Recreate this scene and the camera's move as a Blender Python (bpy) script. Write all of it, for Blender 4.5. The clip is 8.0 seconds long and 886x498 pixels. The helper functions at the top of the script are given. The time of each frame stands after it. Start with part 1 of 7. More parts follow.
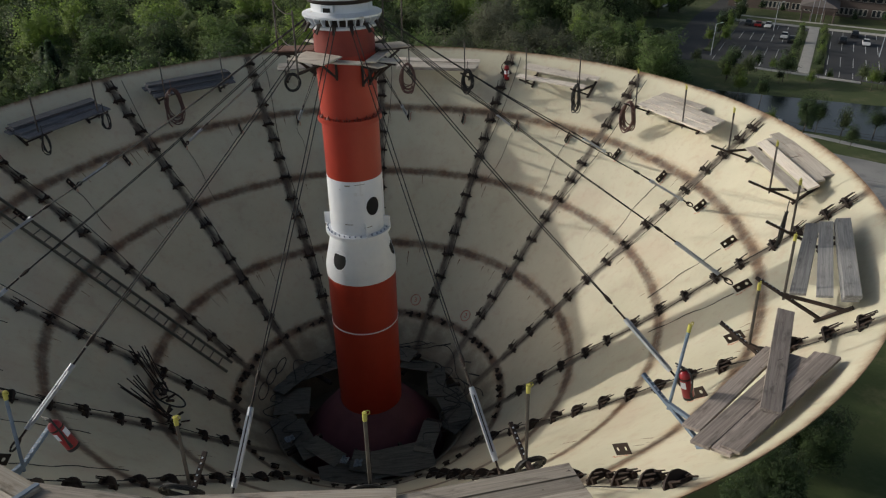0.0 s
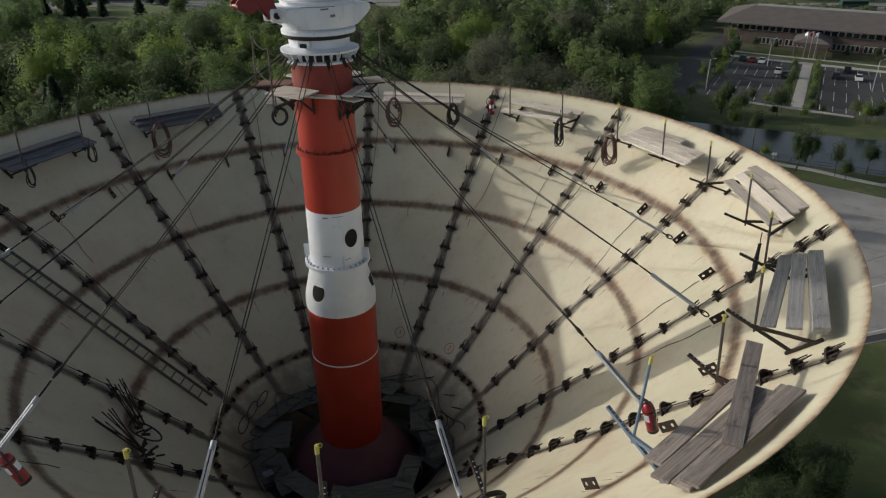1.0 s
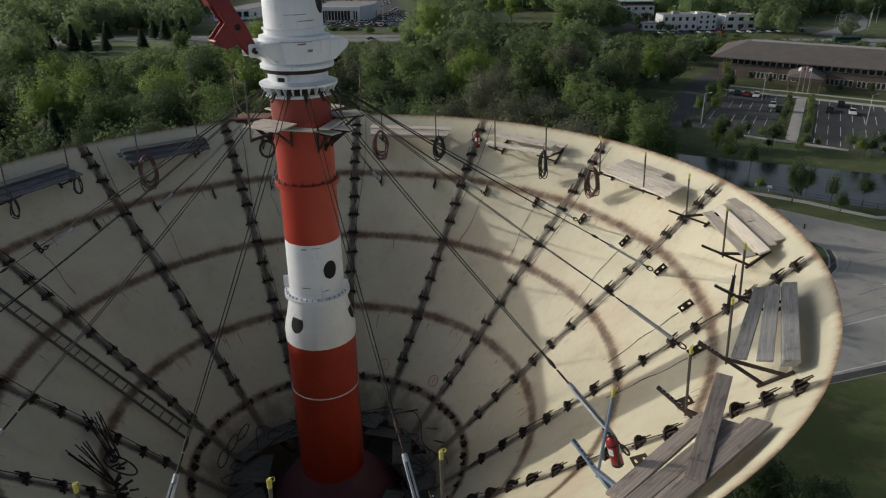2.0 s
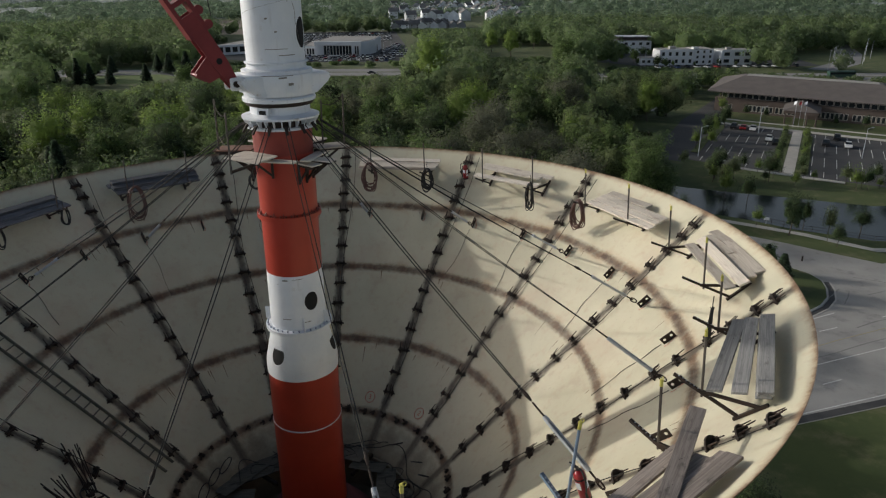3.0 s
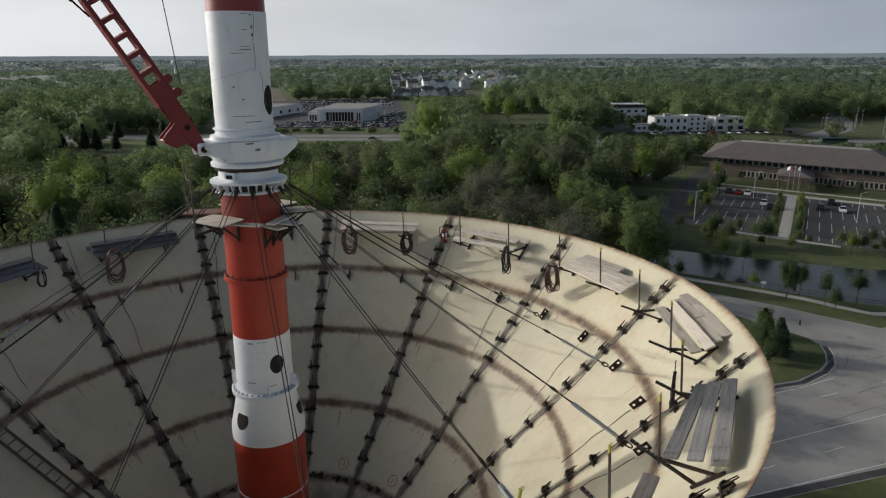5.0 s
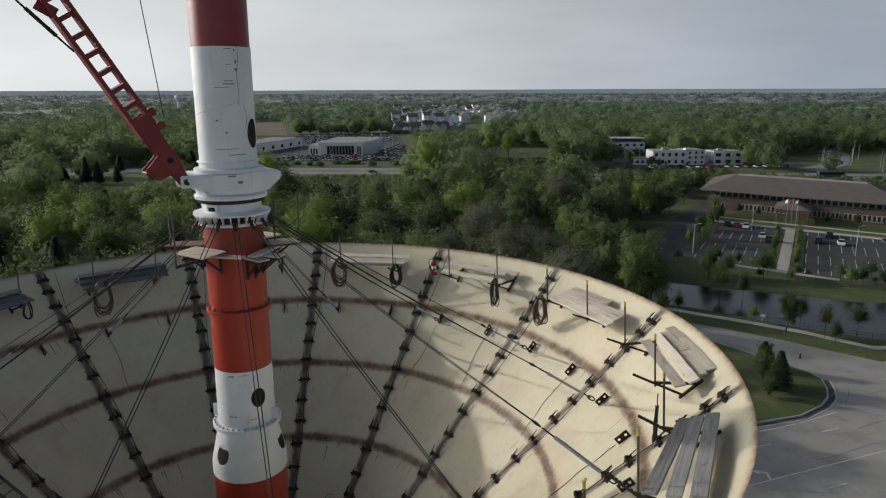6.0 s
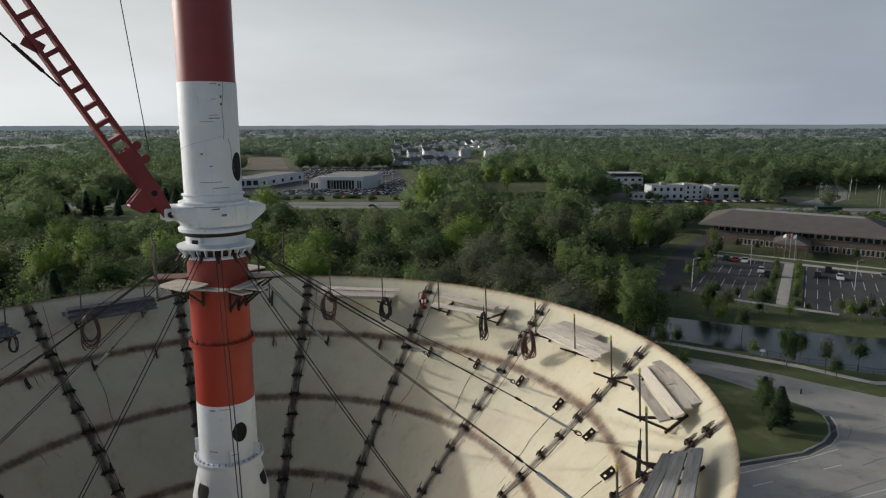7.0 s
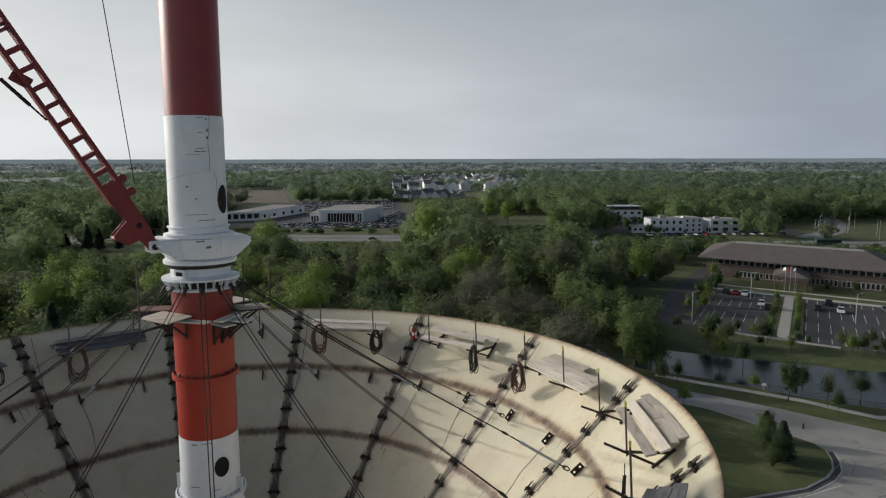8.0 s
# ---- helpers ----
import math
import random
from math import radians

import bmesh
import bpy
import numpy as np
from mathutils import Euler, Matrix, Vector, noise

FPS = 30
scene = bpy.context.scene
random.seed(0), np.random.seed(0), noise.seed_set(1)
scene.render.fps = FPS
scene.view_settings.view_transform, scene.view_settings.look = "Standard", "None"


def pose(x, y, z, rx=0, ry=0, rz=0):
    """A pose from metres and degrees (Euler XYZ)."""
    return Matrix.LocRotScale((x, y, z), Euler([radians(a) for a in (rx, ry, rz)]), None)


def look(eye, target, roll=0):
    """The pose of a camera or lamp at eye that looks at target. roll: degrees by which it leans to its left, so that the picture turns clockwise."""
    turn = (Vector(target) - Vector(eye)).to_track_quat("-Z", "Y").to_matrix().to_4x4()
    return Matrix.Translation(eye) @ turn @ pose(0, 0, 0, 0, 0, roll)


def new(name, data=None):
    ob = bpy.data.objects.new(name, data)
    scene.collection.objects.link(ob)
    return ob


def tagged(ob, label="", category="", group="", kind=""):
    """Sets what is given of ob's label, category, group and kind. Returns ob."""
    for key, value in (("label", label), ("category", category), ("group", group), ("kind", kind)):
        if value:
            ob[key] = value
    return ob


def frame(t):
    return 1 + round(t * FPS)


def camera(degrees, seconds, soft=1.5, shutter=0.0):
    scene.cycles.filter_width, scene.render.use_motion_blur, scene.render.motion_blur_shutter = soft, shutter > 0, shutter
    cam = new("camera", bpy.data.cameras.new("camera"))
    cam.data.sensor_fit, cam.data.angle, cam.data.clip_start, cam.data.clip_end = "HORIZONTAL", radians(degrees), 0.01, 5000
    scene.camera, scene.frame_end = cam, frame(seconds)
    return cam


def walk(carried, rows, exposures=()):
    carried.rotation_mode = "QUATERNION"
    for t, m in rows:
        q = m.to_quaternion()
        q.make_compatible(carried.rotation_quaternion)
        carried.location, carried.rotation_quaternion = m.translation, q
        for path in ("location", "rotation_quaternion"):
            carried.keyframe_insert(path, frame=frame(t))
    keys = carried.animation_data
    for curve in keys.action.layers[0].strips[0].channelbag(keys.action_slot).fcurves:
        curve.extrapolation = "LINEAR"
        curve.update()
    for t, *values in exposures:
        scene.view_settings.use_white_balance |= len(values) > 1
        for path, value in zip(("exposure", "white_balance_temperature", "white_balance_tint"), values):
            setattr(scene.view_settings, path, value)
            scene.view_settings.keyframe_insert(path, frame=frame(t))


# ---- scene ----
cam = camera(65.6, 8.0, 1.2)
PATH = [
    (0, (0.497, -14.464, 40.772), (2.307, 2.938, 31.081), -0.55),
    (0.5, (0.734, -14.505, 40.768), (2.574, 3.122, 31.501), -0.54),
    (1, (0.977, -14.540, 40.762), (2.842, 3.299, 31.916), -0.52),
    (1.5, (1.213, -14.575, 40.762), (3.107, 3.463, 32.334), -0.48),
    (2, (1.440, -14.609, 40.764), (3.361, 3.617, 32.756), -0.44),
    (2.5, (1.655, -14.642, 40.760), (3.590, 3.764, 33.178), -0.40),
    (3, (1.860, -14.676, 40.762), (3.810, 3.898, 33.606), -0.36),
    (3.5, (2.055, -14.713, 40.766), (4.020, 4.018, 34.037), -0.33),
    (4, (2.238, -14.748, 40.770), (4.219, 4.133, 34.480), -0.30),
    (4.5, (2.419, -14.778, 40.773), (4.411, 4.242, 34.918), -0.27),
    (5, (2.600, -14.803, 40.775), (4.601, 4.345, 35.356), -0.24),
    (5.5, (2.788, -14.818, 40.769), (4.801, 4.452, 35.807), -0.23),
    (6, (2.974, -14.837, 40.761), (4.994, 4.546, 36.266), -0.20),
    (6.5, (3.155, -14.859, 40.751), (5.184, 4.629, 36.736), -0.16),
    (7, (3.323, -14.890, 40.740), (5.364, 4.691, 37.215), -0.12),
    (7.5, (3.488, -14.921, 40.732), (5.535, 4.739, 37.688), -0.10),
    (8, (3.655, -14.941, 40.728), (5.699, 4.787, 38.148), -0.11),
]
EXPOSURES = [(0, 0.0), (8, 0.0)]
walk(cam, [(t, look(eye, target, roll)) for t, eye, target, roll in PATH], EXPOSURES)

from mathutils import geometry

# ---- light ----
SUN_AZ, SUN_EL = 153.2, 17.0
world = bpy.data.worlds.new("world")
scene.world = world
world.use_nodes = True
wn = world.node_tree.nodes
sky = wn.new("ShaderNodeTexSky")
sky.sky_type, sky.sun_disc = "NISHITA", False
sky.sun_elevation, sky.sun_rotation = radians(SUN_EL), radians(90 - SUN_AZ)
sky.altitude, sky.air_density, sky.dust_density, sky.ozone_density = 200, 1.0, 1.5, 1.0
wn["Background"].inputs[1].default_value = 1.0
wl = world.node_tree.links


def sky_node(kind, **sets):
    x = wn.new(kind)
    for key, value in sets.items():
        if key == "operation":
            x.operation = value
        elif key == "data_type":
            x.data_type = value
    return x


# thin bright haze low in the sky over a clear, dimmer dome; streaks of high cloud
coord = wn.new("ShaderNodeTexCoord")
parts_ = wn.new("ShaderNodeSeparateXYZ")
wl.new(coord.outputs["Generated"], parts_.inputs[0])
low = wn.new("ShaderNodeMapRange")
low.interpolation_type = "SMOOTHSTEP"
low.inputs[1].default_value, low.inputs[2].default_value, low.inputs[3].default_value, low.inputs[4].default_value = 0.02, 0.5, 1.0, 0.0
wl.new(parts_.outputs[2], low.inputs[0])
toward = sky_node("ShaderNodeVectorMath", operation="DOT_PRODUCT")
wl.new(coord.outputs["Generated"], toward.inputs[0])
toward.inputs[1].default_value = (math.cos(radians(SUN_AZ)), math.sin(radians(SUN_AZ)), 0.15)
near_sun = wn.new("ShaderNodeMapRange")
near_sun.inputs[1].default_value, near_sun.inputs[2].default_value, near_sun.inputs[3].default_value, near_sun.inputs[4].default_value = -0.12, 0.92, 0.0, 1.0
wl.new(toward.outputs["Value"], near_sun.inputs[0])
haze = sky_node("ShaderNodeMix", data_type="RGBA")
haze.inputs[6].default_value, haze.inputs[7].default_value = (0.34, 0.385, 0.45, 1), (0.8, 0.82, 0.82, 1)
wl.new(near_sun.outputs[0], haze.inputs[0])
stretch = wn.new("ShaderNodeMapping")
stretch.inputs[3].default_value = (1.3, 1.3, 6.0)
wl.new(coord.outputs["Generated"], stretch.inputs[0])
cloud = wn.new("ShaderNodeTexNoise")
cloud.inputs["Scale"].default_value, cloud.inputs["Detail"].default_value = 2.2, 5
wl.new(stretch.outputs[0], cloud.inputs["Vector"])
veil = wn.new("ShaderNodeMapRange")
veil.inputs[1].default_value, veil.inputs[2].default_value, veil.inputs[3].default_value, veil.inputs[4].default_value = 0.38, 0.68, 0.95, 1.08
wl.new(cloud.outputs[0], veil.inputs[0])
lit_haze = sky_node("ShaderNodeVectorMath", operation="SCALE")
wl.new(haze.outputs[2], lit_haze.inputs[0])
wl.new(veil.outputs[0], lit_haze.inputs["Scale"])
# low haze brightened to the south-west, behind the view, as added fill light
south_fill = wn.new("ShaderNodeMapRange")
south_fill.interpolation_type = "SMOOTHSTEP"
south_fill.inputs[1].default_value, south_fill.inputs[2].default_value, south_fill.inputs[3].default_value, south_fill.inputs[4].default_value = -0.15, 0.85, 1.0, 1.9
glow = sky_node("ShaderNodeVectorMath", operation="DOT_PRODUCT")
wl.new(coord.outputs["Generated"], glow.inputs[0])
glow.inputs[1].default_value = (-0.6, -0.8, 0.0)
wl.new(glow.outputs["Value"], south_fill.inputs[0])
fill_haze = sky_node("ShaderNodeVectorMath", operation="SCALE")
wl.new(lit_haze.outputs[0], fill_haze.inputs[0])
wl.new(south_fill.outputs[0], fill_haze.inputs["Scale"])
dome = sky_node("ShaderNodeVectorMath", operation="SCALE")
dome.inputs["Scale"].default_value = 0.065
# the unseen upper dome is tinted less blue to warm the light in shade
pale = sky_node("ShaderNodeVectorMath", operation="MULTIPLY")
pale.inputs[1].default_value = (1.055, 1.0, 0.92)
wl.new(sky.outputs[0], pale.inputs[0])
wl.new(pale.outputs[0], dome.inputs[0])
both = sky_node("ShaderNodeMix", data_type="RGBA")
wl.new(low.outputs[0], both.inputs[0])
wl.new(dome.outputs[0], both.inputs[6])
wl.new(fill_haze.outputs[0], both.inputs[7])
# bright veil of thin cloud round the sun
sun_dir = (math.cos(radians(SUN_AZ)) * math.cos(radians(SUN_EL)), math.sin(radians(SUN_AZ)) * math.cos(radians(SUN_EL)), math.sin(radians(SUN_EL)))
aim = sky_node("ShaderNodeVectorMath", operation="DOT_PRODUCT")
wl.new(coord.outputs["Generated"], aim.inputs[0])
aim.inputs[1].default_value = sun_dir
veil_glow = wn.new("ShaderNodeMapRange")
veil_glow.interpolation_type = "SMOOTHSTEP"
veil_glow.inputs[1].default_value, veil_glow.inputs[2].default_value, veil_glow.inputs[3].default_value, veil_glow.inputs[4].default_value = 0.82, 1.0, 1.0, 5.0
wl.new(aim.outputs["Value"], veil_glow.inputs[0])
bright = sky_node("ShaderNodeVectorMath", operation="SCALE")
wl.new(both.outputs[2], bright.inputs[0])
wl.new(veil_glow.outputs[0], bright.inputs["Scale"])
wl.new(bright.outputs[0], wn["Background"].inputs[0])
sun_data = bpy.data.lights.new("sun", "SUN")
sun_data.energy, sun_data.angle, sun_data.color = 2.0, radians(0.8), (1.0, 0.955, 0.865)
sun = new("sun", sun_data)
ca, sa, ce, se = math.cos(radians(SUN_AZ)), math.sin(radians(SUN_AZ)), math.cos(radians(SUN_EL)), math.sin(radians(SUN_EL))
sun.matrix_world = look((200 * ca * ce, 200 * sa * ce, 200 * se), (0, 0, 0))

# ---- materials ----
def nodes_of(name):
    m = bpy.data.materials.new(name)
    m.use_nodes = True
    return m, m.node_tree.nodes, m.node_tree.links, m.node_tree.nodes["Principled BSDF"]


def mix(n, l, fac, a, b):
    x = n.new("ShaderNodeMix")
    x.data_type = "RGBA"
    for sock, v in ((x.inputs[0], fac), (x.inputs[6], a), (x.inputs[7], b)):
        if isinstance(v, bpy.types.NodeSocket):
            l.new(v, sock)
        elif isinstance(v, (int, float)):
            sock.default_value = v
        else:
            sock.default_value = (*v, 1)
    return x.outputs[2]


def calc(n, l, op, a, b=0.0, clamp=False):
    x = n.new("ShaderNodeMath")
    x.operation, x.use_clamp = op, clamp
    for sock, v in zip(x.inputs, (a, b)):
        if isinstance(v, bpy.types.NodeSocket):
            l.new(v, sock)
        else:
            sock.default_value = v
    return x.outputs[0]


def ramp(n, l, v, lo, hi):
    x = n.new("ShaderNodeMapRange")
    x.interpolation_type = "SMOOTHSTEP"
    x.inputs[1].default_value, x.inputs[2].default_value = lo, hi
    l.new(v, x.inputs[0])
    return x.outputs[0]


def noise_of(n, l, scale, detail=4, rough=0.55, space="Object", stretch=None):
    c = n.new("ShaderNodeTexCoord")
    src = c.outputs[space]
    if stretch:
        mp = n.new("ShaderNodeMapping")
        mp.inputs[3].default_value = stretch
        l.new(src, mp.inputs[0])
        src = mp.outputs[0]
    t = n.new("ShaderNodeTexNoise")
    t.inputs["Scale"].default_value, t.inputs["Detail"].default_value, t.inputs["Roughness"].default_value = scale, detail, rough
    l.new(src, t.inputs["Vector"])
    return t.outputs[0]


def bump(n, l, bsdf, height, strength=0.3, dist=0.01):
    b = n.new("ShaderNodeBump")
    b.inputs["Strength"].default_value, b.inputs["Distance"].default_value = strength, dist
    l.new(height, b.inputs["Height"])
    l.new(b.outputs[0], bsdf.inputs["Normal"])


def surface(name, a, b, rough=0.6, metal=0.0, scale=3.0, fine=40.0, dist=0.004, vary=0.0, dirt=None, dirt_at=(0.55, 0.75)):
    """Two-scale stained surface between the colours a and b."""
    m, n, l, p = nodes_of(name)
    big, small = noise_of(n, l, scale), noise_of(n, l, fine, 3)
    f = calc(n, l, "ADD", calc(n, l, "MULTIPLY", ramp(n, l, big, 0.3, 0.7), 0.7), calc(n, l, "MULTIPLY", small, 0.3))
    c = mix(n, l, f, a, b)
    if dirt:
        c = mix(n, l, ramp(n, l, noise_of(n, l, scale * 2.3, 8, 0.7), *dirt_at), c, dirt)
    if vary:
        o = n.new("ShaderNodeObjectInfo")
        h = n.new("ShaderNodeHueSaturation")
        l.new(c, h.inputs["Color"])
        v = n.new("ShaderNodeMapRange")
        v.inputs[3].default_value, v.inputs[4].default_value = 1 - vary, 1 + vary
        l.new(o.outputs["Random"], v.inputs[0])
        l.new(v.outputs[0], h.inputs["Value"])
        c = h.outputs[0]
    l.new(c, p.inputs["Base Color"])
    p.inputs["Roughness"].default_value, p.inputs["Metallic"].default_value = rough, metal
    bump(n, l, p, small, 0.35, dist)
    return m


M_STEEL_DARK = surface("rusty_dark_steel", (0.018, 0.014, 0.012), (0.05, 0.03, 0.022), 0.75, 0.2, 6, 60)
M_ROPE_WIRE = surface("wire_rope", (0.014, 0.013, 0.012), (0.032, 0.03, 0.027), 0.85, 0.0, 9, 90)
M_RED = surface("red_paint", (0.31, 0.026, 0.012), (0.38, 0.037, 0.016), 0.42, 0, 1.2, 25, 0.002, dirt=(0.2, 0.03, 0.02), dirt_at=(0.6, 0.85))
M_CRIMSON = surface("crimson_paint", (0.2, 0.012, 0.016), (0.26, 0.02, 0.022), 0.38, 0, 1.0, 30, 0.002)
M_DARKER_RED = surface("darker_red", (0.2, 0.024, 0.016), (0.27, 0.036, 0.022), 0.55, 0, 1.5, 25, 0.002, dirt=(0.12, 0.025, 0.02), dirt_at=(0.55, 0.8))


def worn_white(name, heavy):
    """Cool white paint with run-down grime, rust specks and rubbed patches."""
    m, n, l, p = nodes_of(name)
    c = mix(n, l, ramp(n, l, noise_of(n, l, 1.5), 0.3, 0.7), (0.69, 0.72, 0.77), (0.79, 0.81, 0.84))
    runs = noise_of(n, l, 7.0, 6, 0.7, stretch=(1, 1, 0.14))
    c = mix(n, l, calc(n, l, "MULTIPLY", ramp(n, l, runs, 0.55, 0.78), 0.4 * heavy), c, (0.42, 0.4, 0.38))
    c = mix(n, l, calc(n, l, "MULTIPLY", ramp(n, l, noise_of(n, l, 3.4, 8, 0.72), 0.58, 0.76), 0.55 * heavy), c, (0.4, 0.35, 0.3))
    c = mix(n, l, ramp(n, l, noise_of(n, l, 11, 8, 0.75), 0.72 - 0.04 * heavy, 0.78 - 0.04 * heavy), c, (0.17, 0.1, 0.065))
    c = mix(n, l, ramp(n, l, noise_of(n, l, 5.0, 5, 0.7, stretch=(1, 1, 4.0)), 0.75 - 0.04 * heavy, 0.8 - 0.04 * heavy), c, (0.2, 0.18, 0.17))
    l.new(c, p.inputs["Base Color"])
    p.inputs["Roughness"].default_value = 0.45
    bump(n, l, p, noise_of(n, l, 30, 3), 0.35, 0.002)
    return m


M_WHITE = worn_white("white_paint", 1.0)
M_WHITE_HUB = worn_white("rust_streaked_white_paint", 1.75)
M_SKIRT = surface("maroon_primer", (0.085, 0.022, 0.033), (0.13, 0.036, 0.05), 0.6, 0, 2, 30)


def plank_mat(name, a, b, dark, vary=0.3):
    """Weathered board: grain drawn along its length, stains and worn patches, each board a little different."""
    m, n, l, p = nodes_of(name)
    o = n.new("ShaderNodeObjectInfo")
    c = n.new("ShaderNodeTexCoord")
    sh = n.new("ShaderNodeVectorMath")
    sh.operation = "ADD"
    mul = calc(n, l, "MULTIPLY", o.outputs["Random"], 37.0)
    l.new(c.outputs["Object"], sh.inputs[0])
    l.new(mul, sh.inputs[1])

    def tex(scale, stretch, detail=5):
        mp = n.new("ShaderNodeMapping")
        mp.inputs[3].default_value = stretch
        l.new(sh.outputs[0], mp.inputs[0])
        t = n.new("ShaderNodeTexNoise")
        t.inputs["Scale"].default_value, t.inputs["Detail"].default_value, t.inputs["Roughness"].default_value = scale, detail, 0.65
        l.new(mp.outputs[0], t.inputs["Vector"])
        return t.outputs[0]

    grain, patch = tex(3.0, (0.5, 14, 14)), tex(2.2, (1, 3, 3), 6)
    col = mix(n, l, ramp(n, l, grain, 0.32, 0.68), a, b)
    col = mix(n, l, ramp(n, l, patch, 0.52, 0.72), col, dark)
    col = mix(n, l, ramp(n, l, tex(9.0, (1, 1, 1), 3), 0.68, 0.76), col, tuple(0.5 * v for v in dark))
    h = n.new("ShaderNodeHueSaturation")
    v = n.new("ShaderNodeMapRange")
    v.inputs[3].default_value, v.inputs[4].default_value = 1 - vary, 1 + vary
    l.new(o.outputs["Random"], v.inputs[0])
    l.new(v.outputs[0], h.inputs["Value"])
    l.new(col, h.inputs["Color"])
    l.new(h.outputs[0], p.inputs["Base Color"])
    p.inputs["Roughness"].default_value = 0.85
    bump(n, l, p, grain, 0.5, 0.004)
    return m


M_WOOD = plank_mat("bleached_plank", (0.5, 0.445, 0.38), (0.66, 0.6, 0.52), (0.36, 0.3, 0.25))
M_WOOD_WORN = plank_mat("worn_plank", (0.25, 0.22, 0.187), (0.38, 0.34, 0.29), (0.16, 0.135, 0.11))
M_WOOD_GREY = plank_mat("grey_plank", (0.2, 0.2, 0.2), (0.33, 0.32, 0.31), (0.15, 0.145, 0.14), 0.2)
# darker plank copy for the sunward rim, with its shade painted in
M_WOOD_SHADED = plank_mat("shaded_dark_plank", (0.06, 0.066, 0.078), (0.125, 0.132, 0.15), (0.04, 0.042, 0.048), 0.3)
M_WOOD_BROWN = plank_mat("brown_plank", (0.2, 0.168, 0.15), (0.33, 0.285, 0.255), (0.12, 0.1, 0.09), 0.25)
M_GALV = surface("galvanised_tube", (0.38, 0.41, 0.46), (0.52, 0.55, 0.6), 0.5, 0.1, 6, 50)
M_BLUE = surface("blue_grey_steel", (0.12, 0.17, 0.24), (0.2, 0.26, 0.34), 0.5, 0.2, 6, 50)
M_YELLOW = surface("yellow_paint", (0.42, 0.38, 0.06), (0.55, 0.5, 0.12), 0.6, 0, 6, 50)
M_EXT = surface("extinguisher_red", (0.24, 0.01, 0.016), (0.31, 0.016, 0.022), 0.3, 0, 6, 50)
M_BLACK = surface("black_rubber", (0.012, 0.012, 0.012), (0.03, 0.028, 0.026), 0.6, 0, 9, 60)
M_HOSE_RED = surface("faded_red_hose", (0.1, 0.05, 0.04), (0.15, 0.075, 0.062), 0.6, 0, 9, 60)
M_CONCRETE = surface("concrete", (0.4, 0.39, 0.37), (0.52, 0.5, 0.47), 0.85, 0, 0.6, 12, 0.01)
M_ASPHALT = surface("asphalt", (0.045, 0.046, 0.05), (0.07, 0.07, 0.072), 0.9, 0, 0.12, 4, 0.01)
M_ROAD = surface("worn_road", (0.3, 0.295, 0.28), (0.4, 0.39, 0.37), 0.9, 0, 0.15, 5, 0.01, dirt=(0.22, 0.215, 0.21), dirt_at=(0.5, 0.75))
M_GRASS = surface("grass", (0.05, 0.075, 0.02), (0.085, 0.11, 0.034), 0.95, 0, 0.09, 1.7, 0.1, dirt=(0.15, 0.145, 0.07), dirt_at=(0.48, 0.72))
M_BRICK = surface("brown_brick", (0.08, 0.06, 0.053), (0.11, 0.083, 0.072), 0.85, 0, 0.5, 6, 0.01)
M_ROOF = surface("brown_shingle", (0.1, 0.087, 0.083), (0.135, 0.117, 0.11), 0.9, 0, 0.3, 3, 0.02)
M_PALE = surface("pale_cladding", (0.58, 0.6, 0.63), (0.68, 0.695, 0.72), 0.6, 0, 0.2, 4, 0.01)
M_LINE = surface("road_paint", (0.6, 0.6, 0.58), (0.75, 0.75, 0.73), 0.7, 0, 1, 8, 0.002)
M_BARK = surface("bark", (0.05, 0.04, 0.03), (0.1, 0.085, 0.065), 0.9, 0, 3, 20, 0.02)


def glass_dark():
    m, n, l, p = nodes_of("dark_window_glass")
    p.inputs["Base Color"].default_value = (0.02, 0.025, 0.03, 1)
    p.inputs["Roughness"].default_value = 0.08
    return m


M_GLASS = glass_dark()


def water_mat():
    m, n, l, p = nodes_of("pond_water")
    p.inputs["Base Color"].default_value = (0.02, 0.028, 0.03, 1)
    p.inputs["Roughness"].default_value = 0.16
    p.inputs["Specular IOR Level"].default_value = 0.35
    bump(n, l, p, noise_of(n, l, 0.6, 4), 0.2, 0.05)
    return m


M_WATER = water_mat()


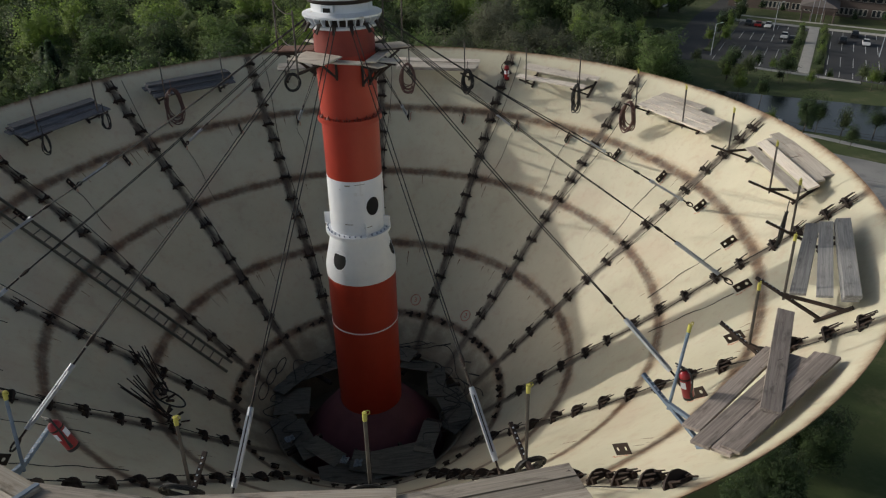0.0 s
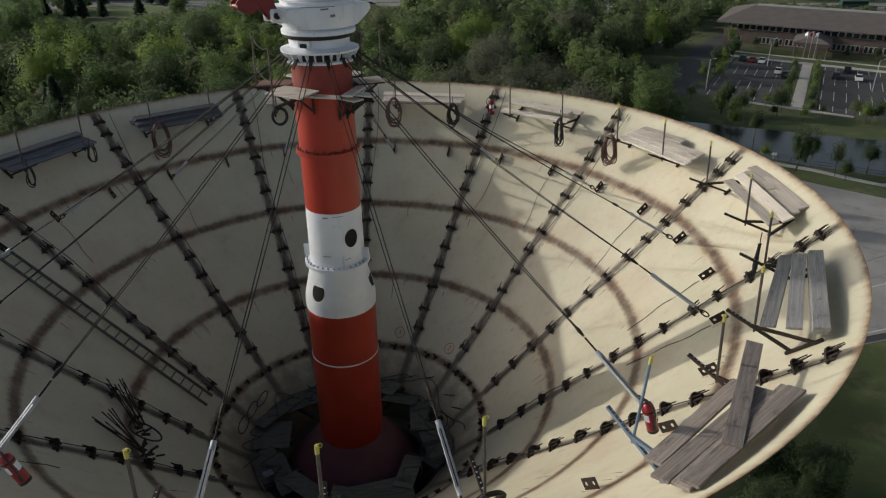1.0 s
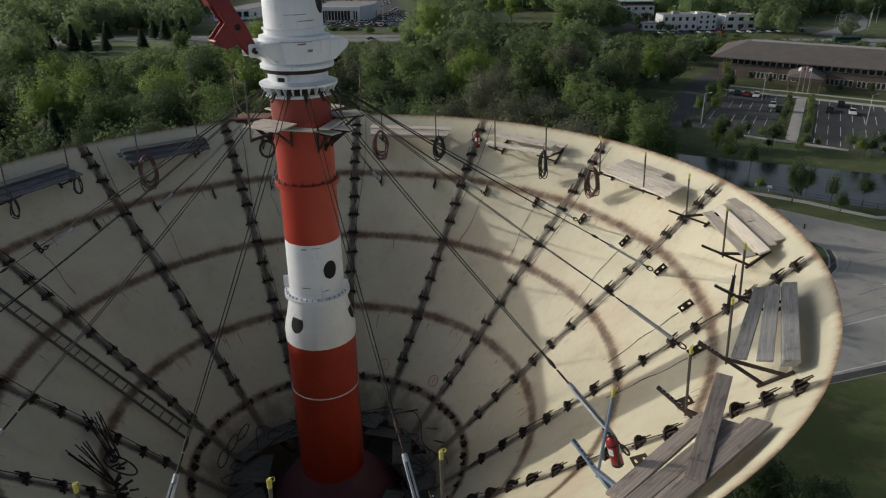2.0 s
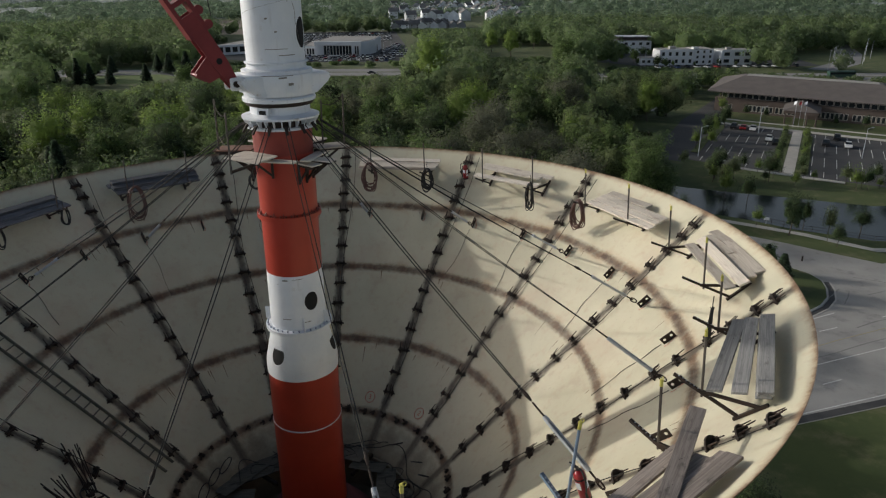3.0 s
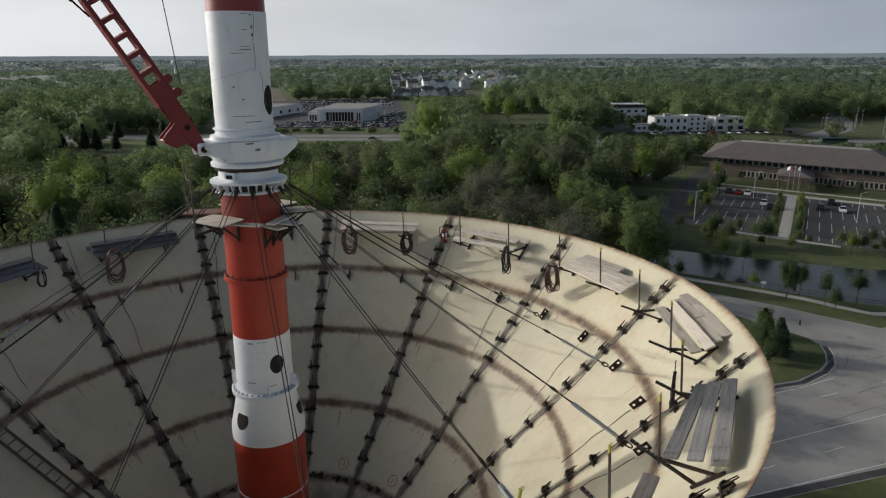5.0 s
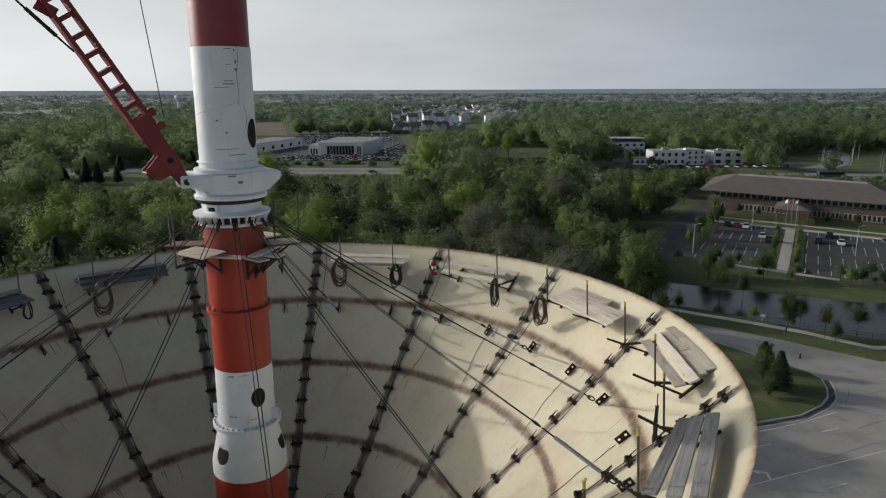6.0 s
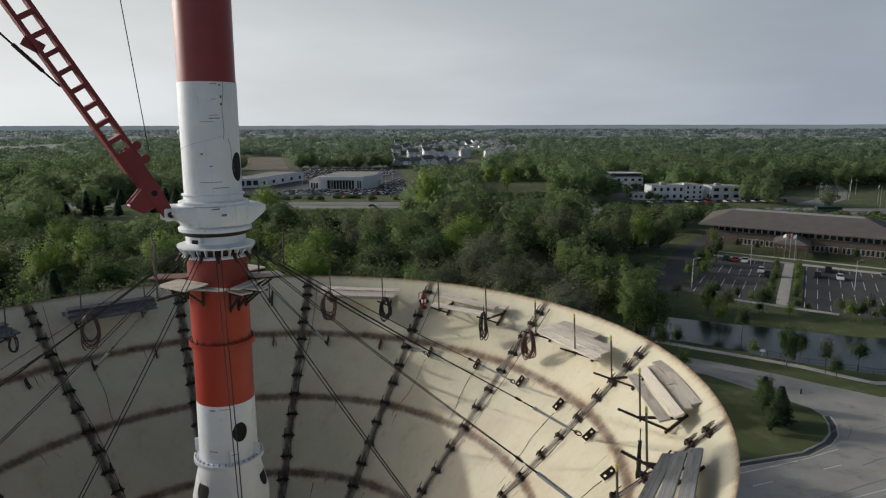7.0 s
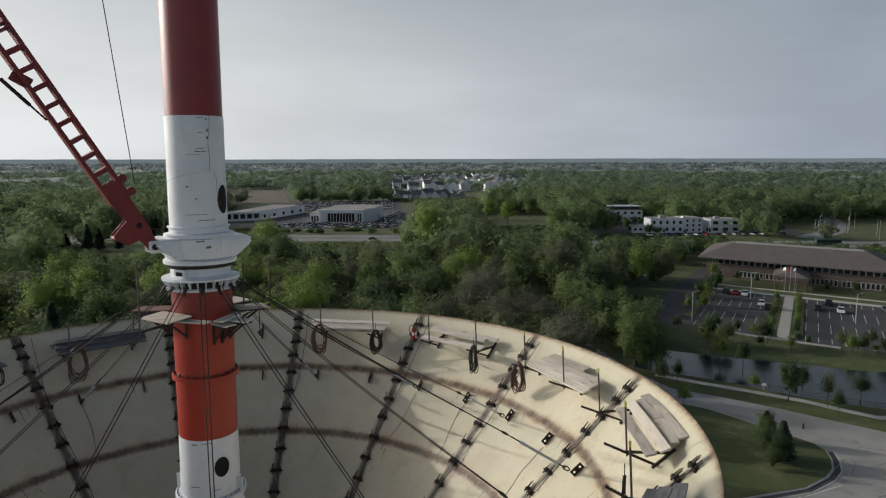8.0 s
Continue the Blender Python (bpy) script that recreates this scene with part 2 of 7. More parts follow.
def leaf_mat(name, a, b, warm, sheen=0.12, grain=0.28, fine=3.2):
    m, n, l, p = nodes_of(name)
    o = n.new("ShaderNodeObjectInfo")
    g = n.new("ShaderNodeNewGeometry")
    f = calc(n, l, "ADD", calc(n, l, "MULTIPLY", g.outputs["Random Per Island"], grain), calc(n, l, "MULTIPLY", o.outputs["Random"], 1.0 - grain))
    c = mix(n, l, f, a, b)
    at = n.new("ShaderNodeAttribute")
    at.attribute_name = "tint"
    c = mix(n, l, at.outputs["Fac"], c, warm)
    speck = noise_of(n, l, fine, 5, 0.7)
    c = mix(n, l, ramp(n, l, speck, 0.34, 0.6), tuple(0.86 * v for v in a), c)
    bump(n, l, p, speck, 0.4, 1.0 / fine)
    l.new(c, p.inputs["Base Color"])
    p.inputs["Roughness"].default_value = 0.7
    p.inputs["Specular IOR Level"].default_value = 0.3
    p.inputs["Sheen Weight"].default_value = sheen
    p.inputs["Sheen Roughness"].default_value = 0.5
    t = n.new("ShaderNodeBsdfTranslucent")
    l.new(c, t.inputs[0])
    ad = n.new("ShaderNodeMixShader")
    ad.inputs[0].default_value = 0.62
    l.new(p.outputs[0], ad.inputs[1])
    l.new(t.outputs[0], ad.inputs[2])
    # a clump is a loose spray of twigs and leaves that lets part of the light pass
    gap = n.new("ShaderNodeBsdfTransparent")
    spray = n.new("ShaderNodeMixShader")
    spray.inputs[0].default_value = 0.3
    l.new(ad.outputs[0], spray.inputs[1])
    l.new(gap.outputs[0], spray.inputs[2])
    l.new(spray.outputs[0], n["Material Output"].inputs[0])
    return m


M_LEAF = leaf_mat("spring_leaves", (0.119, 0.192, 0.058), (0.171, 0.258, 0.076), (0.199, 0.222, 0.117))
M_LEAF_FRESH = leaf_mat("fresh_yellow_green_leaves", (0.190, 0.283, 0.061), (0.252, 0.353, 0.080), (0.237, 0.303, 0.095))
M_LEAF_OLIVE = leaf_mat("olive_young_leaves", (0.142, 0.192, 0.074), (0.190, 0.237, 0.095), (0.199, 0.222, 0.122))
M_LEAF_BROWN = leaf_mat("budding_grey_brown_twigs", (0.147, 0.157, 0.106), (0.190, 0.202, 0.138), (0.171, 0.197, 0.106))
M_LEAF_DULL = leaf_mat("dull_green_leaves", (0.07, 0.12, 0.045), (0.104, 0.16, 0.058), (0.122, 0.15, 0.073))
M_LEAF_DARK = leaf_mat("conifer_needles", (0.065, 0.115, 0.062), (0.105, 0.16, 0.078), (0.095, 0.135, 0.07))


def shell_mat():
    """Cream tank paint with dark, smudged bands along the welded seams, rust near the rim and a dark rim edge."""
    m, n, l, p = nodes_of("cream_tank_paint")
    big, small, mid = noise_of(n, l, 0.7, 5), noise_of(n, l, 30, 3), noise_of(n, l, 3.5, 6, 0.65)
    base = mix(n, l, ramp(n, l, big, 0.3, 0.7), (0.56, 0.528, 0.392), (0.626, 0.588, 0.447))
    base = mix(n, l, calc(n, l, "MULTIPLY", ramp(n, l, mid, 0.5, 0.8), 0.5), base, (0.5, 0.36, 0.235))
    streak = noise_of(n, l, 2.5, 4, 0.6, stretch=(0.35, 1, 1))
    base = mix(n, l, calc(n, l, "MULTIPLY", ramp(n, l, streak, 0.6, 0.8), 0.25), base, (0.45, 0.36, 0.25))

    scuff = noise_of(n, l, 5.0, 7, 0.75, stretch=(0.25, 2.6, 2.6))
    base = mix(n, l, calc(n, l, "MULTIPLY", ramp(n, l, scuff, 0.58, 0.72), 0.55), base, (0.36, 0.29, 0.21))
    stain = noise_of(n, l, 1.3, 8, 0.7)
    base = mix(n, l, calc(n, l, "MULTIPLY", ramp(n, l, stain, 0.55, 0.7), 0.45), base, (0.44, 0.34, 0.25))
    spot = noise_of(n, l, 14, 6, 0.8)
    base = mix(n, l, calc(n, l, "MULTIPLY", ramp(n, l, spot, 0.69, 0.76), 0.6), base, (0.25, 0.16, 0.1))

    def dist(name):
        at = n.new("ShaderNodeAttribute")
        at.attribute_name = name
        wob = calc(n, l, "MULTIPLY", calc(n, l, "SUBTRACT", noise_of(n, l, 6, 7, 0.75), 0.5), 0.2)
        return calc(n, l, "ADD", at.outputs["Fac"], wob)

    radial, ring, rim = dist("from_side"), dist("from_ring"), dist("from_rim")
    inv = lambda v: calc(n, l, "SUBTRACT", 1.0, v)
    patchy = calc(n, l, "ADD", 0.72, calc(n, l, "MULTIPLY", ramp(n, l, noise_of(n, l, 2.2, 5, 0.7), 0.3, 0.65), 0.27))
    soot = mix(n, l, ramp(n, l, mid, 0.35, 0.65), (0.085, 0.05, 0.032), (0.17, 0.092, 0.05))
    fringe = calc(n, l, "MULTIPLY", inv(ramp(n, l, ring, 0.1, 0.36)), ramp(n, l, noise_of(n, l, 1.1, 6, 0.7), 0.42, 0.68))
    base = mix(n, l, calc(n, l, "MULTIPLY", fringe, 0.6), base, (0.42, 0.24, 0.115))
    blush = calc(n, l, "MULTIPLY", ramp(n, l, noise_of(n, l, 0.45, 6, 0.65), 0.5, 0.72), 0.3)
    base = mix(n, l, blush, base, (0.5, 0.36, 0.27))
    c = mix(n, l, calc(n, l, "MULTIPLY", inv(ramp(n, l, ring, 0.04, 0.2)), patchy), base, soot)
    c = mix(n, l, calc(n, l, "MULTIPLY", inv(ramp(n, l, radial, 0.04, 0.19)), patchy), c, (0.075, 0.058, 0.043))
    c = mix(n, l, calc(n, l, "MULTIPLY", inv(ramp(n, l, rim, -0.04, 0.2)), patchy), c, (0.26, 0.145, 0.07))
    # dark rim edge: rust, with the rim's thin shadow line painted in
    c = mix(n, l, inv(ramp(n, l, rim, -0.03, 0.08)), c, (0.1, 0.052, 0.028))
    # oily grime trodden in round the bottom opening
    co = n.new("ShaderNodeTexCoord")
    flat = n.new("ShaderNodeVectorMath")
    flat.operation = "MULTIPLY"
    flat.inputs[1].default_value = (1, 1, 0)
    l.new(co.outputs["Object"], flat.inputs[0])
    far = n.new("ShaderNodeVectorMath")
    far.operation = "LENGTH"
    l.new(flat.outputs[0], far.inputs[0])
    edge = calc(n, l, "ADD", far.outputs["Value"], calc(n, l, "MULTIPLY", calc(n, l, "SUBTRACT", noise_of(n, l, 1.6, 6, 0.7), 0.5), 1.3))
    c = mix(n, l, calc(n, l, "MULTIPLY", inv(ramp(n, l, edge, 2.75, 3.7)), 0.72), c, (0.1, 0.075, 0.05))
    l.new(c, p.inputs["Base Color"])
    p.inputs["Roughness"].default_value = 0.5
    bump(n, l, p, small, 0.2, 0.002)
    return m


M_SHELL = shell_mat()

# ---- mesh helpers ----
Z0 = 35.0  # height of the tank's rim line above the ground


def mesh_of(name, bm, mat, smooth=False):
    me = bpy.data.meshes.new(name)
    bm.to_mesh(me)
    bm.free()
    me.materials.append(mat)
    if smooth:
        for f in me.polygons:
            f.use_smooth = True
    return me


def part(name, bm, mat, parent=None, label="", smooth=False, at=None):
    ob = new(name, bm if isinstance(bm, bpy.types.Mesh) else mesh_of(name, bm, mat, smooth))
    if parent is not None:
        ob.parent = parent
    if at is not None:
        ob.matrix_basis = at
    if label:
        ob["label"] = label
    return ob


def thing(name, label, category, group="", kind="", at=None):
    ob = tagged(new(name), label, category, group, kind)
    if at is not None:
        ob.matrix_basis = at
    return ob


def solid(name, bm, mat, label, category, group="", kind="", smooth=False, at=None):
    return tagged(part(name, bm, mat, None, "", smooth, at), label, category, group, kind)


def add_box(bm, m, sx, sy, sz, bevel=0.0):
    r = bmesh.ops.create_cube(bm, size=1.0, matrix=m @ Matrix.Diagonal((sx, sy, sz, 1)))
    if bevel:
        es = list({e for v in r["verts"] for e in v.link_edges})
        bmesh.ops.bevel(bm, geom=es, offset=bevel, segments=1, affect="EDGES")
    return bm


def box(sx, sy, sz, m=Matrix(), bevel=0.0):
    return add_box(bmesh.new(), m, sx, sy, sz, bevel)


def along(a, b):
    a, b = Vector(a), Vector(b)
    d = b - a
    return Matrix.Translation((a + b) / 2) @ d.to_track_quat("Z", "Y").to_matrix().to_4x4(), d.length


def add_rod(bm, a, b, r, seg=8, r2=None):
    m, h = along(a, b)
    bmesh.ops.create_cone(bm, cap_ends=True, segments=seg, radius1=r, radius2=r if r2 is None else r2, depth=h, matrix=m)
    return bm


def rod(a, b, r, seg=8, r2=None):
    return add_rod(bmesh.new(), a, b, r, seg, r2)


def add_bar(bm, a, b, w, h, up=(0, 0, 1)):
    """A rectangular bar from a to b: w across, h along up."""
    a, b = Vector(a), Vector(b)
    d = (b - a).normalized()
    side = d.cross(Vector(up)).normalized()
    top = side.cross(d)
    rot = Matrix((side, d, top)).transposed().to_4x4()
    return add_box(bm, Matrix.Translation((a + b) / 2) @ rot, w, (b - a).length, h)


def add_tube(bm, pts, r, seg=6, closed=False):
    pts = [Vector(p) for p in pts]
    rings, up = [], Vector((0.123, 0.32, 1)).normalized()
    for i, p in enumerate(pts):
        q0, q1 = pts[i - 1] if (i or closed) else p, pts[(i + 1) % len(pts)] if (i < len(pts) - 1 or closed) else p
        d = (q1 - q0).normalized()
        s = d.cross(up)
        s = s.normalized() if s.length > 1e-4 else d.orthogonal().normalized()
        u = s.cross(d)
        rings.append([bm.verts.new(p + r * (math.cos(k * math.tau / seg) * s + math.sin(k * math.tau / seg) * u)) for k in range(seg)])
    for i in range(len(rings) if closed else len(rings) - 1):
        a, b = rings[i], rings[(i + 1) % len(rings)]
        for k in range(seg):
            bm.faces.new((a[k], a[(k + 1) % seg], b[(k + 1) % seg], b[k]))
    if not closed:
        bm.faces.new(rings[0][::-1])
        bm.faces.new(rings[-1])
    return bm


def tube(pts, r, seg=6, closed=False):
    return add_tube(bmesh.new(), pts, r, seg, closed)


def revolve(profile, seg=64, cap=True):
    """A turned solid from (radius, z) pairs, bottom to top."""
    bm = bmesh.new()
    rings = [[bm.verts.new((r * math.cos(k * math.tau / seg), r * math.sin(k * math.tau / seg), z)) for k in range(seg)] for r, z in profile]
    for a, b in zip(rings, rings[1:]):
        for k in range(seg):
            bm.faces.new((a[k], a[(k + 1) % seg], b[(k + 1) % seg], b[k]))
    if cap:
        bm.faces.new(rings[0][::-1])
        bm.faces.new(rings[-1])
    return bm


def smooth_by_angle(ob, deg=35):
    me = ob.data
    bm = bmesh.new()
    bm.from_mesh(me)
    for f in bm.faces:
        f.smooth = True
    for e in bm.edges:
        if len(e.link_faces) == 2 and e.calc_face_angle(0) > radians(deg):
            e.smooth = False
    bm.to_mesh(me)
    bm.free()
    return ob


def spin(deg):
    return Matrix.Rotation(radians(deg), 4, "Z")


# ---- the tank bowl: a cone of welded plates ----
SLOPE, R_LINE = 0.942, 10.2
SEAMS, TH0 = 14, 84.6
STEP = 360 / SEAMS
RINGS = [(3.5, 5.155), (5.155, 6.985), (6.985, 8.715), (8.715, 10.5)]


def cone_z(r):
    return Z0 + SLOPE * (r - R_LINE)


def on_cone(r, deg, off=0.0):
    """A place on the bowl's inner face, off metres out of it."""
    k = math.hypot(1, SLOPE)
    rr = r - off * SLOPE / k
    return Vector((rr * math.cos(radians(deg)), rr * math.sin(radians(deg)), cone_z(r) + off / k))


def cone_frame(r, deg, off=0.0):
    """Axes on the bowl: x up the slope, y along the ring, z out of the face."""
    a, k = radians(deg), math.hypot(1, SLOPE)
    x = Vector((math.cos(a) / k, math.sin(a) / k, SLOPE / k))
    y = Vector((-math.sin(a), math.cos(a), 0))
    z = x.cross(y)
    m = Matrix((x, y, z)).transposed().to_4x4()
    return Matrix.Translation(on_cone(r, deg, off)) @ m


def shell_plate(r0, r1, top):
    me = bpy.data.meshes.new("shell_plate")
    na, nr, verts, side, ring, rim, faces = 12, 4, [], [], [], [], []
    gap = 0.0012
    for layer in (0, 1):
        for i in range(nr + 1):
            r = r0 + gap + (r1 - r0 - 2 * gap) * i / nr
            for j in range(na + 1):
                a = radians(-STEP / 2 + STEP * j / na)
                z = SLOPE * (r - R_LINE) - layer * 0.022
                verts.append((r * math.cos(a), r * math.sin(a), z))
                side.append(r * (radians(STEP / 2) - abs(a)))
                d = min(r - r0, r1 - r) if not top else r - r0
                ring.append(d * 1.37)
                rim.append((r1 - r) * 1.37 if top else 9.0)
    idx = lambda la, i, j: la * (nr + 1) * (na + 1) + i * (na + 1) + j
    for i in range(nr):
        for j in range(na):
            faces.append((idx(0, i, j), idx(0, i + 1, j), idx(0, i + 1, j + 1), idx(0, i, j + 1)))
            faces.append((idx(1, i, j), idx(1, i, j + 1), idx(1, i + 1, j + 1), idx(1, i + 1, j)))

    def edge(*ids):
        base = len(verts)
        for k in ids:
            for row in (verts, side, ring, rim):
                row.append(row[k])
        faces.append(tuple(range(base, base + 4)))

    for j in range(na):
        edge(idx(0, 0, j), idx(0, 0, j + 1), idx(1, 0, j + 1), idx(1, 0, j))
        edge(idx(0, nr, j), idx(1, nr, j), idx(1, nr, j + 1), idx(0, nr, j + 1))
    for i in range(nr):
        edge(idx(0, i, 0), idx(1, i, 0), idx(1, i + 1, 0), idx(0, i + 1, 0))
        edge(idx(0, i, na), idx(0, i + 1, na), idx(1, i + 1, na), idx(1, i, na))
    me.from_pydata(verts, [], faces)
    for name, vals in (("from_side", side), ("from_ring", ring), ("from_rim", rim)):
        me.attributes.new(name, "FLOAT", "POINT").data.foreach_set("value", vals)
    for f in me.polygons:
        f.use_smooth = True
    me.materials.append(M_SHELL)
    return me


bowl = thing("tank_bowl", "cream-painted conical steel tank bowl with dark welded seams", "water tank", at=pose(0, 0, Z0))
plates = [shell_plate(2.55, 3.5, False)] + [shell_plate(a, b, b > 10) for a, b in RINGS]
for me in plates:
    for k in range(SEAMS):
        part("shell_plate", me, None, bowl, at=spin(TH0 + STEP * (k + 0.5)))

# ---- pedestal under the bowl ----
solid("pedestal", revolve([(3.6, -1), (3.6, 23), (2.9, 26.4), (2.6, 26.6)], 48), M_CONCRETE, "plain concrete pedestal under the tank bowl", "pedestal", kind="structure")

# ---- the derrick mast ----
MX, MY = 0.02, -0.03


def mast_section(profile, seg=64):
    return revolve([(r, z) for r, z in profile], seg)


mast = thing("derrick_mast", "red and white painted steel derrick mast in the tank", "mast", at=pose(MX, MY, Z0) @ Matrix.Diagonal((1, 1, 0.98, 1)))
for nm, prof, mt, lab in (
    ("base_skirt", [(2.0, -8.2), (1.95, -8.1), (1.5, -7.5), (0.98, -6.85), (0.83, -6.72)], M_SKIRT, "dark maroon base skirt"),
    ("lower_section", [(0.815, -7.4), (0.815, -2.72)], M_RED, "red lower section"),
    ("taper_section", [(0.83, -2.72), (0.83, -2.45), (0.645, -1.6), (0.75, -1.58), (0.75, -1.5), (0.63, -1.48)], M_WHITE, "white tapered section"),
    ("white_section", [(0.63, -1.48), (0.62, -0.15)], M_WHITE, "white section with an oval hatch"),
    ("red_section", [(0.615, -0.15), (0.615, 1.12), (0.69, 1.14), (0.69, 1.24), (0.615, 1.26), (0.615, 2.58)], M_RED, "red upper section"),
    # the stretch below the hub is a darker red
    ("collar_section", [(0.617, 2.58), (0.617, 3.1)], M_DARKER_RED, "darker red stretch of mast below the hub"),
    ("hub", [(0.6, 3.1), (0.71, 3.11), (0.71, 3.155), (0.63, 3.17), (0.63, 3.32), (0.79, 3.325), (0.795, 3.365), (0.64, 3.41), (0.61, 3.42), (0.61, 3.62), (0.66, 3.63)], M_WHITE_HUB, "white ring hub"),
    ("bearing_gap", [(0.64, 3.62), (0.7, 3.63), (0.7, 3.67), (0.64, 3.68)], M_STEEL_DARK, "dark bearing gap"),
    ("slew_ring", [(0.64, 3.67), (0.74, 3.675), (0.745, 3.74), (0.7, 3.77), (0.62, 3.78)], M_WHITE_HUB, "white slewing ring"),
    ("slew_drum", [(0.62, 3.77), (0.7, 3.8), (0.74, 4.0), (0.74, 4.2), (0.73, 4.23), (0.71, 4.24), (0.71, 4.3), (0.6, 4.33), (0.6, 4.42), (0.635, 4.43), (0.635, 4.455), (0.59, 4.46)], M_WHITE, "white slewing drum"),
    ("post_section", [(0.585, 4.3), (0.585, 6.75)], M_WHITE, "scuffed white post"),
    ("post_top", [(0.57, 6.75), (0.57, 14.0)], M_CRIMSON, "glossy dark red post"),
):
    smooth_by_angle(part(nm, mast_section(prof), mt, mast, lab))


# ---- parts welded to the bowl ----
M_POST = surface("brown_steel_post", (0.06, 0.05, 0.042), (0.12, 0.105, 0.09), 0.6, 0.3, 6, 50)
def arch_plate(w, h, t, x=0.0):
    """A half-moon strongback that bridges a seam, with a slot under it."""
    bm = bmesh.new()
    prof = [(-w, 0.0), (-w, 0.035), (-0.72 * w, 0.6 * h), (-0.35 * w, 0.92 * h), (0, h), (0.35 * w, 0.92 * h), (0.72 * w, 0.6 * h), (w, 0.035), (w, 0.0), (0.5 * w, 0.0), (0.45 * w, 0.028), (-0.45 * w, 0.028), (-0.5 * w, 0.0)]
    a, b = [[bm.verts.new((x + s * t / 2, y, z)) for y, z in prof] for s in (-1, 1)]
    n = len(prof)
    for i in range(n):
        j = (i + 1) % n
        bm.faces.new((a[i], a[j], b[j], b[i]))
    for tri in geometry.tessellate_polygon([[Vector((y, z, 0)) for y, z in prof]]):
        bm.faces.new([a[i] for i in tri])
        bm.faces.new([b[i] for i in tri])
    bmesh.ops.recalc_face_normals(bm, faces=bm.faces)
    return bm


def seam_lug(k):
    """Fit-up strongback across a seam: an arched plate, two key nuts and driven bull pins."""
    rs = random.Random(k)
    bm = arch_plate(0.2, 0.16, 0.032)
    for s in (-1, 1):
        y = s * 0.115
        add_box(bm, pose(0.02, y, 0.035), 0.12, 0.05, 0.07)
        a, b = rs.uniform(-0.02, 0.03), rs.uniform(-0.02, 0.05)
        add_rod(bm, (-0.1, y - a, 0.05), (0.2 + rs.uniform(0, 0.06), y + a, 0.06 + b), 0.018, 6, 0.01)
        if rs.random() < 0.6:
            add_rod(bm, (-0.06, y * 0.55, 0.11), (0.21 + rs.uniform(0, 0.06), y * 0.6 + a, 0.1 + b), 0.015, 6, 0.009)
    if k % 2:
        add_box(bm, pose(0.05, 0.0, 0.03, 0, 0, rs.uniform(-20, 20)), 0.03, 0.2, 0.035)
    return mesh_of("seam_lug", bm, M_STEEL_DARK)


def ring_lug():
    bm = bmesh.new()
    add_box(bm, pose(0, 0, 0.04), 0.13, 0.014, 0.08, 0.003)
    add_box(bm, pose(0.01, 0.03, 0.05, 0, 0, 12), 0.04, 0.16, 0.03)
    add_rod(bm, (-0.06, -0.04, 0.06), (0.07, -0.03, 0.05), 0.012, 6)
    bmesh.ops.scale(bm, vec=(1.3, 1.3, 1.3), verts=bm.verts)
    return mesh_of("ring_lug", bm, M_STEEL_DARK)


def pad_eye():
    """A tilted steel plate with two round holes, on a welded foot."""
    bm = bmesh.new()
    w, h, seg = 0.34, 0.17, 12
    half, hr = w / 2, 0.033
    for side in (-1, 1):
        cx = side * 0.09
        x0, x1 = (0, half) if side > 0 else (-half, 0)
        rim_pts = []
        for c0, c1 in (((x1, 0), (x1, 1)), ((x1, 1), (x0, 1)), ((x0, 1), (x0, -1)), ((x0, -1), (x1, -1)), ((x1, -1), (x1, 0))):
            m = 4 if abs(c0[1] - c1[1]) > 1 or c0[1] == c1[1] else 2
            for k in range(m):
                rim_pts.append(Vector((c0[0] + (c1[0] - c0[0]) * k / m, (c0[1] + (c1[1] - c0[1]) * k / m) * h / 2)))
        outer, seg = rim_pts, len(rim_pts)
        turns = [math.atan2(q.y, q.x - cx) for q in rim_pts]
        for z in (0.008, -0.008):
            o = [bm.verts.new((p.x, p.y, z)) for p in outer]
            i = [bm.verts.new((cx + hr * math.cos(a), hr * math.sin(a), z)) for a in turns]
            for k in range(seg):
                q = (o[k], o[(k + 1) % seg], i[(k + 1) % seg], i[k])
                bm.faces.new(q if z > 0 else q[::-1])
            if z > 0:
                to, ti = o, i
            else:
                for k in range(seg):
                    j = (k + 1) % seg
                    bm.faces.new((to[j], to[k], o[k], o[j]))
                    bm.faces.new((ti[k], ti[j], i[j], i[k]))
    turn = Matrix(((1, 0, 0, 0), (0, 0, -1, 0), (0, 1, 0, 0.085), (0, 0, 0, 1)))
    bmesh.ops.transform(bm, matrix=turn, verts=bm.verts)
    return mesh_of("pad_eye", bm, M_STEEL_DARK)


LUG_R = [10.15, 9.82, 9.42, 9.0, 8.5, 8.02, 7.52, 7.02, 6.5, 6.0, 5.5, 5.0, 4.48, 4.0]
lug_mesh, ring_mesh, pad_mesh = [seam_lug(k) for k in range(5)], ring_lug(), pad_eye()
bm = bmesh.new()
rows = [[bm.verts.new((-0.2 + 0.03 * i, -0.06 - 0.03 * math.sin(i * 0.5) + s * (0.016 + 0.012 * math.sin(i * 2.1)), 0.004)) for s in (-1, 1)] for i in range(13)]
for a, b in zip(rows, rows[1:]):
    bm.faces.new((a[0], b[0], b[1], a[1]))
mark_mesh = mesh_of("paint_mark", bm, surface("red_primer_mark", (0.5, 0.22, 0.15), (0.58, 0.36, 0.26), 0.9, 0, 12, 60))
down = Matrix.Translation((0, 0, -Z0))
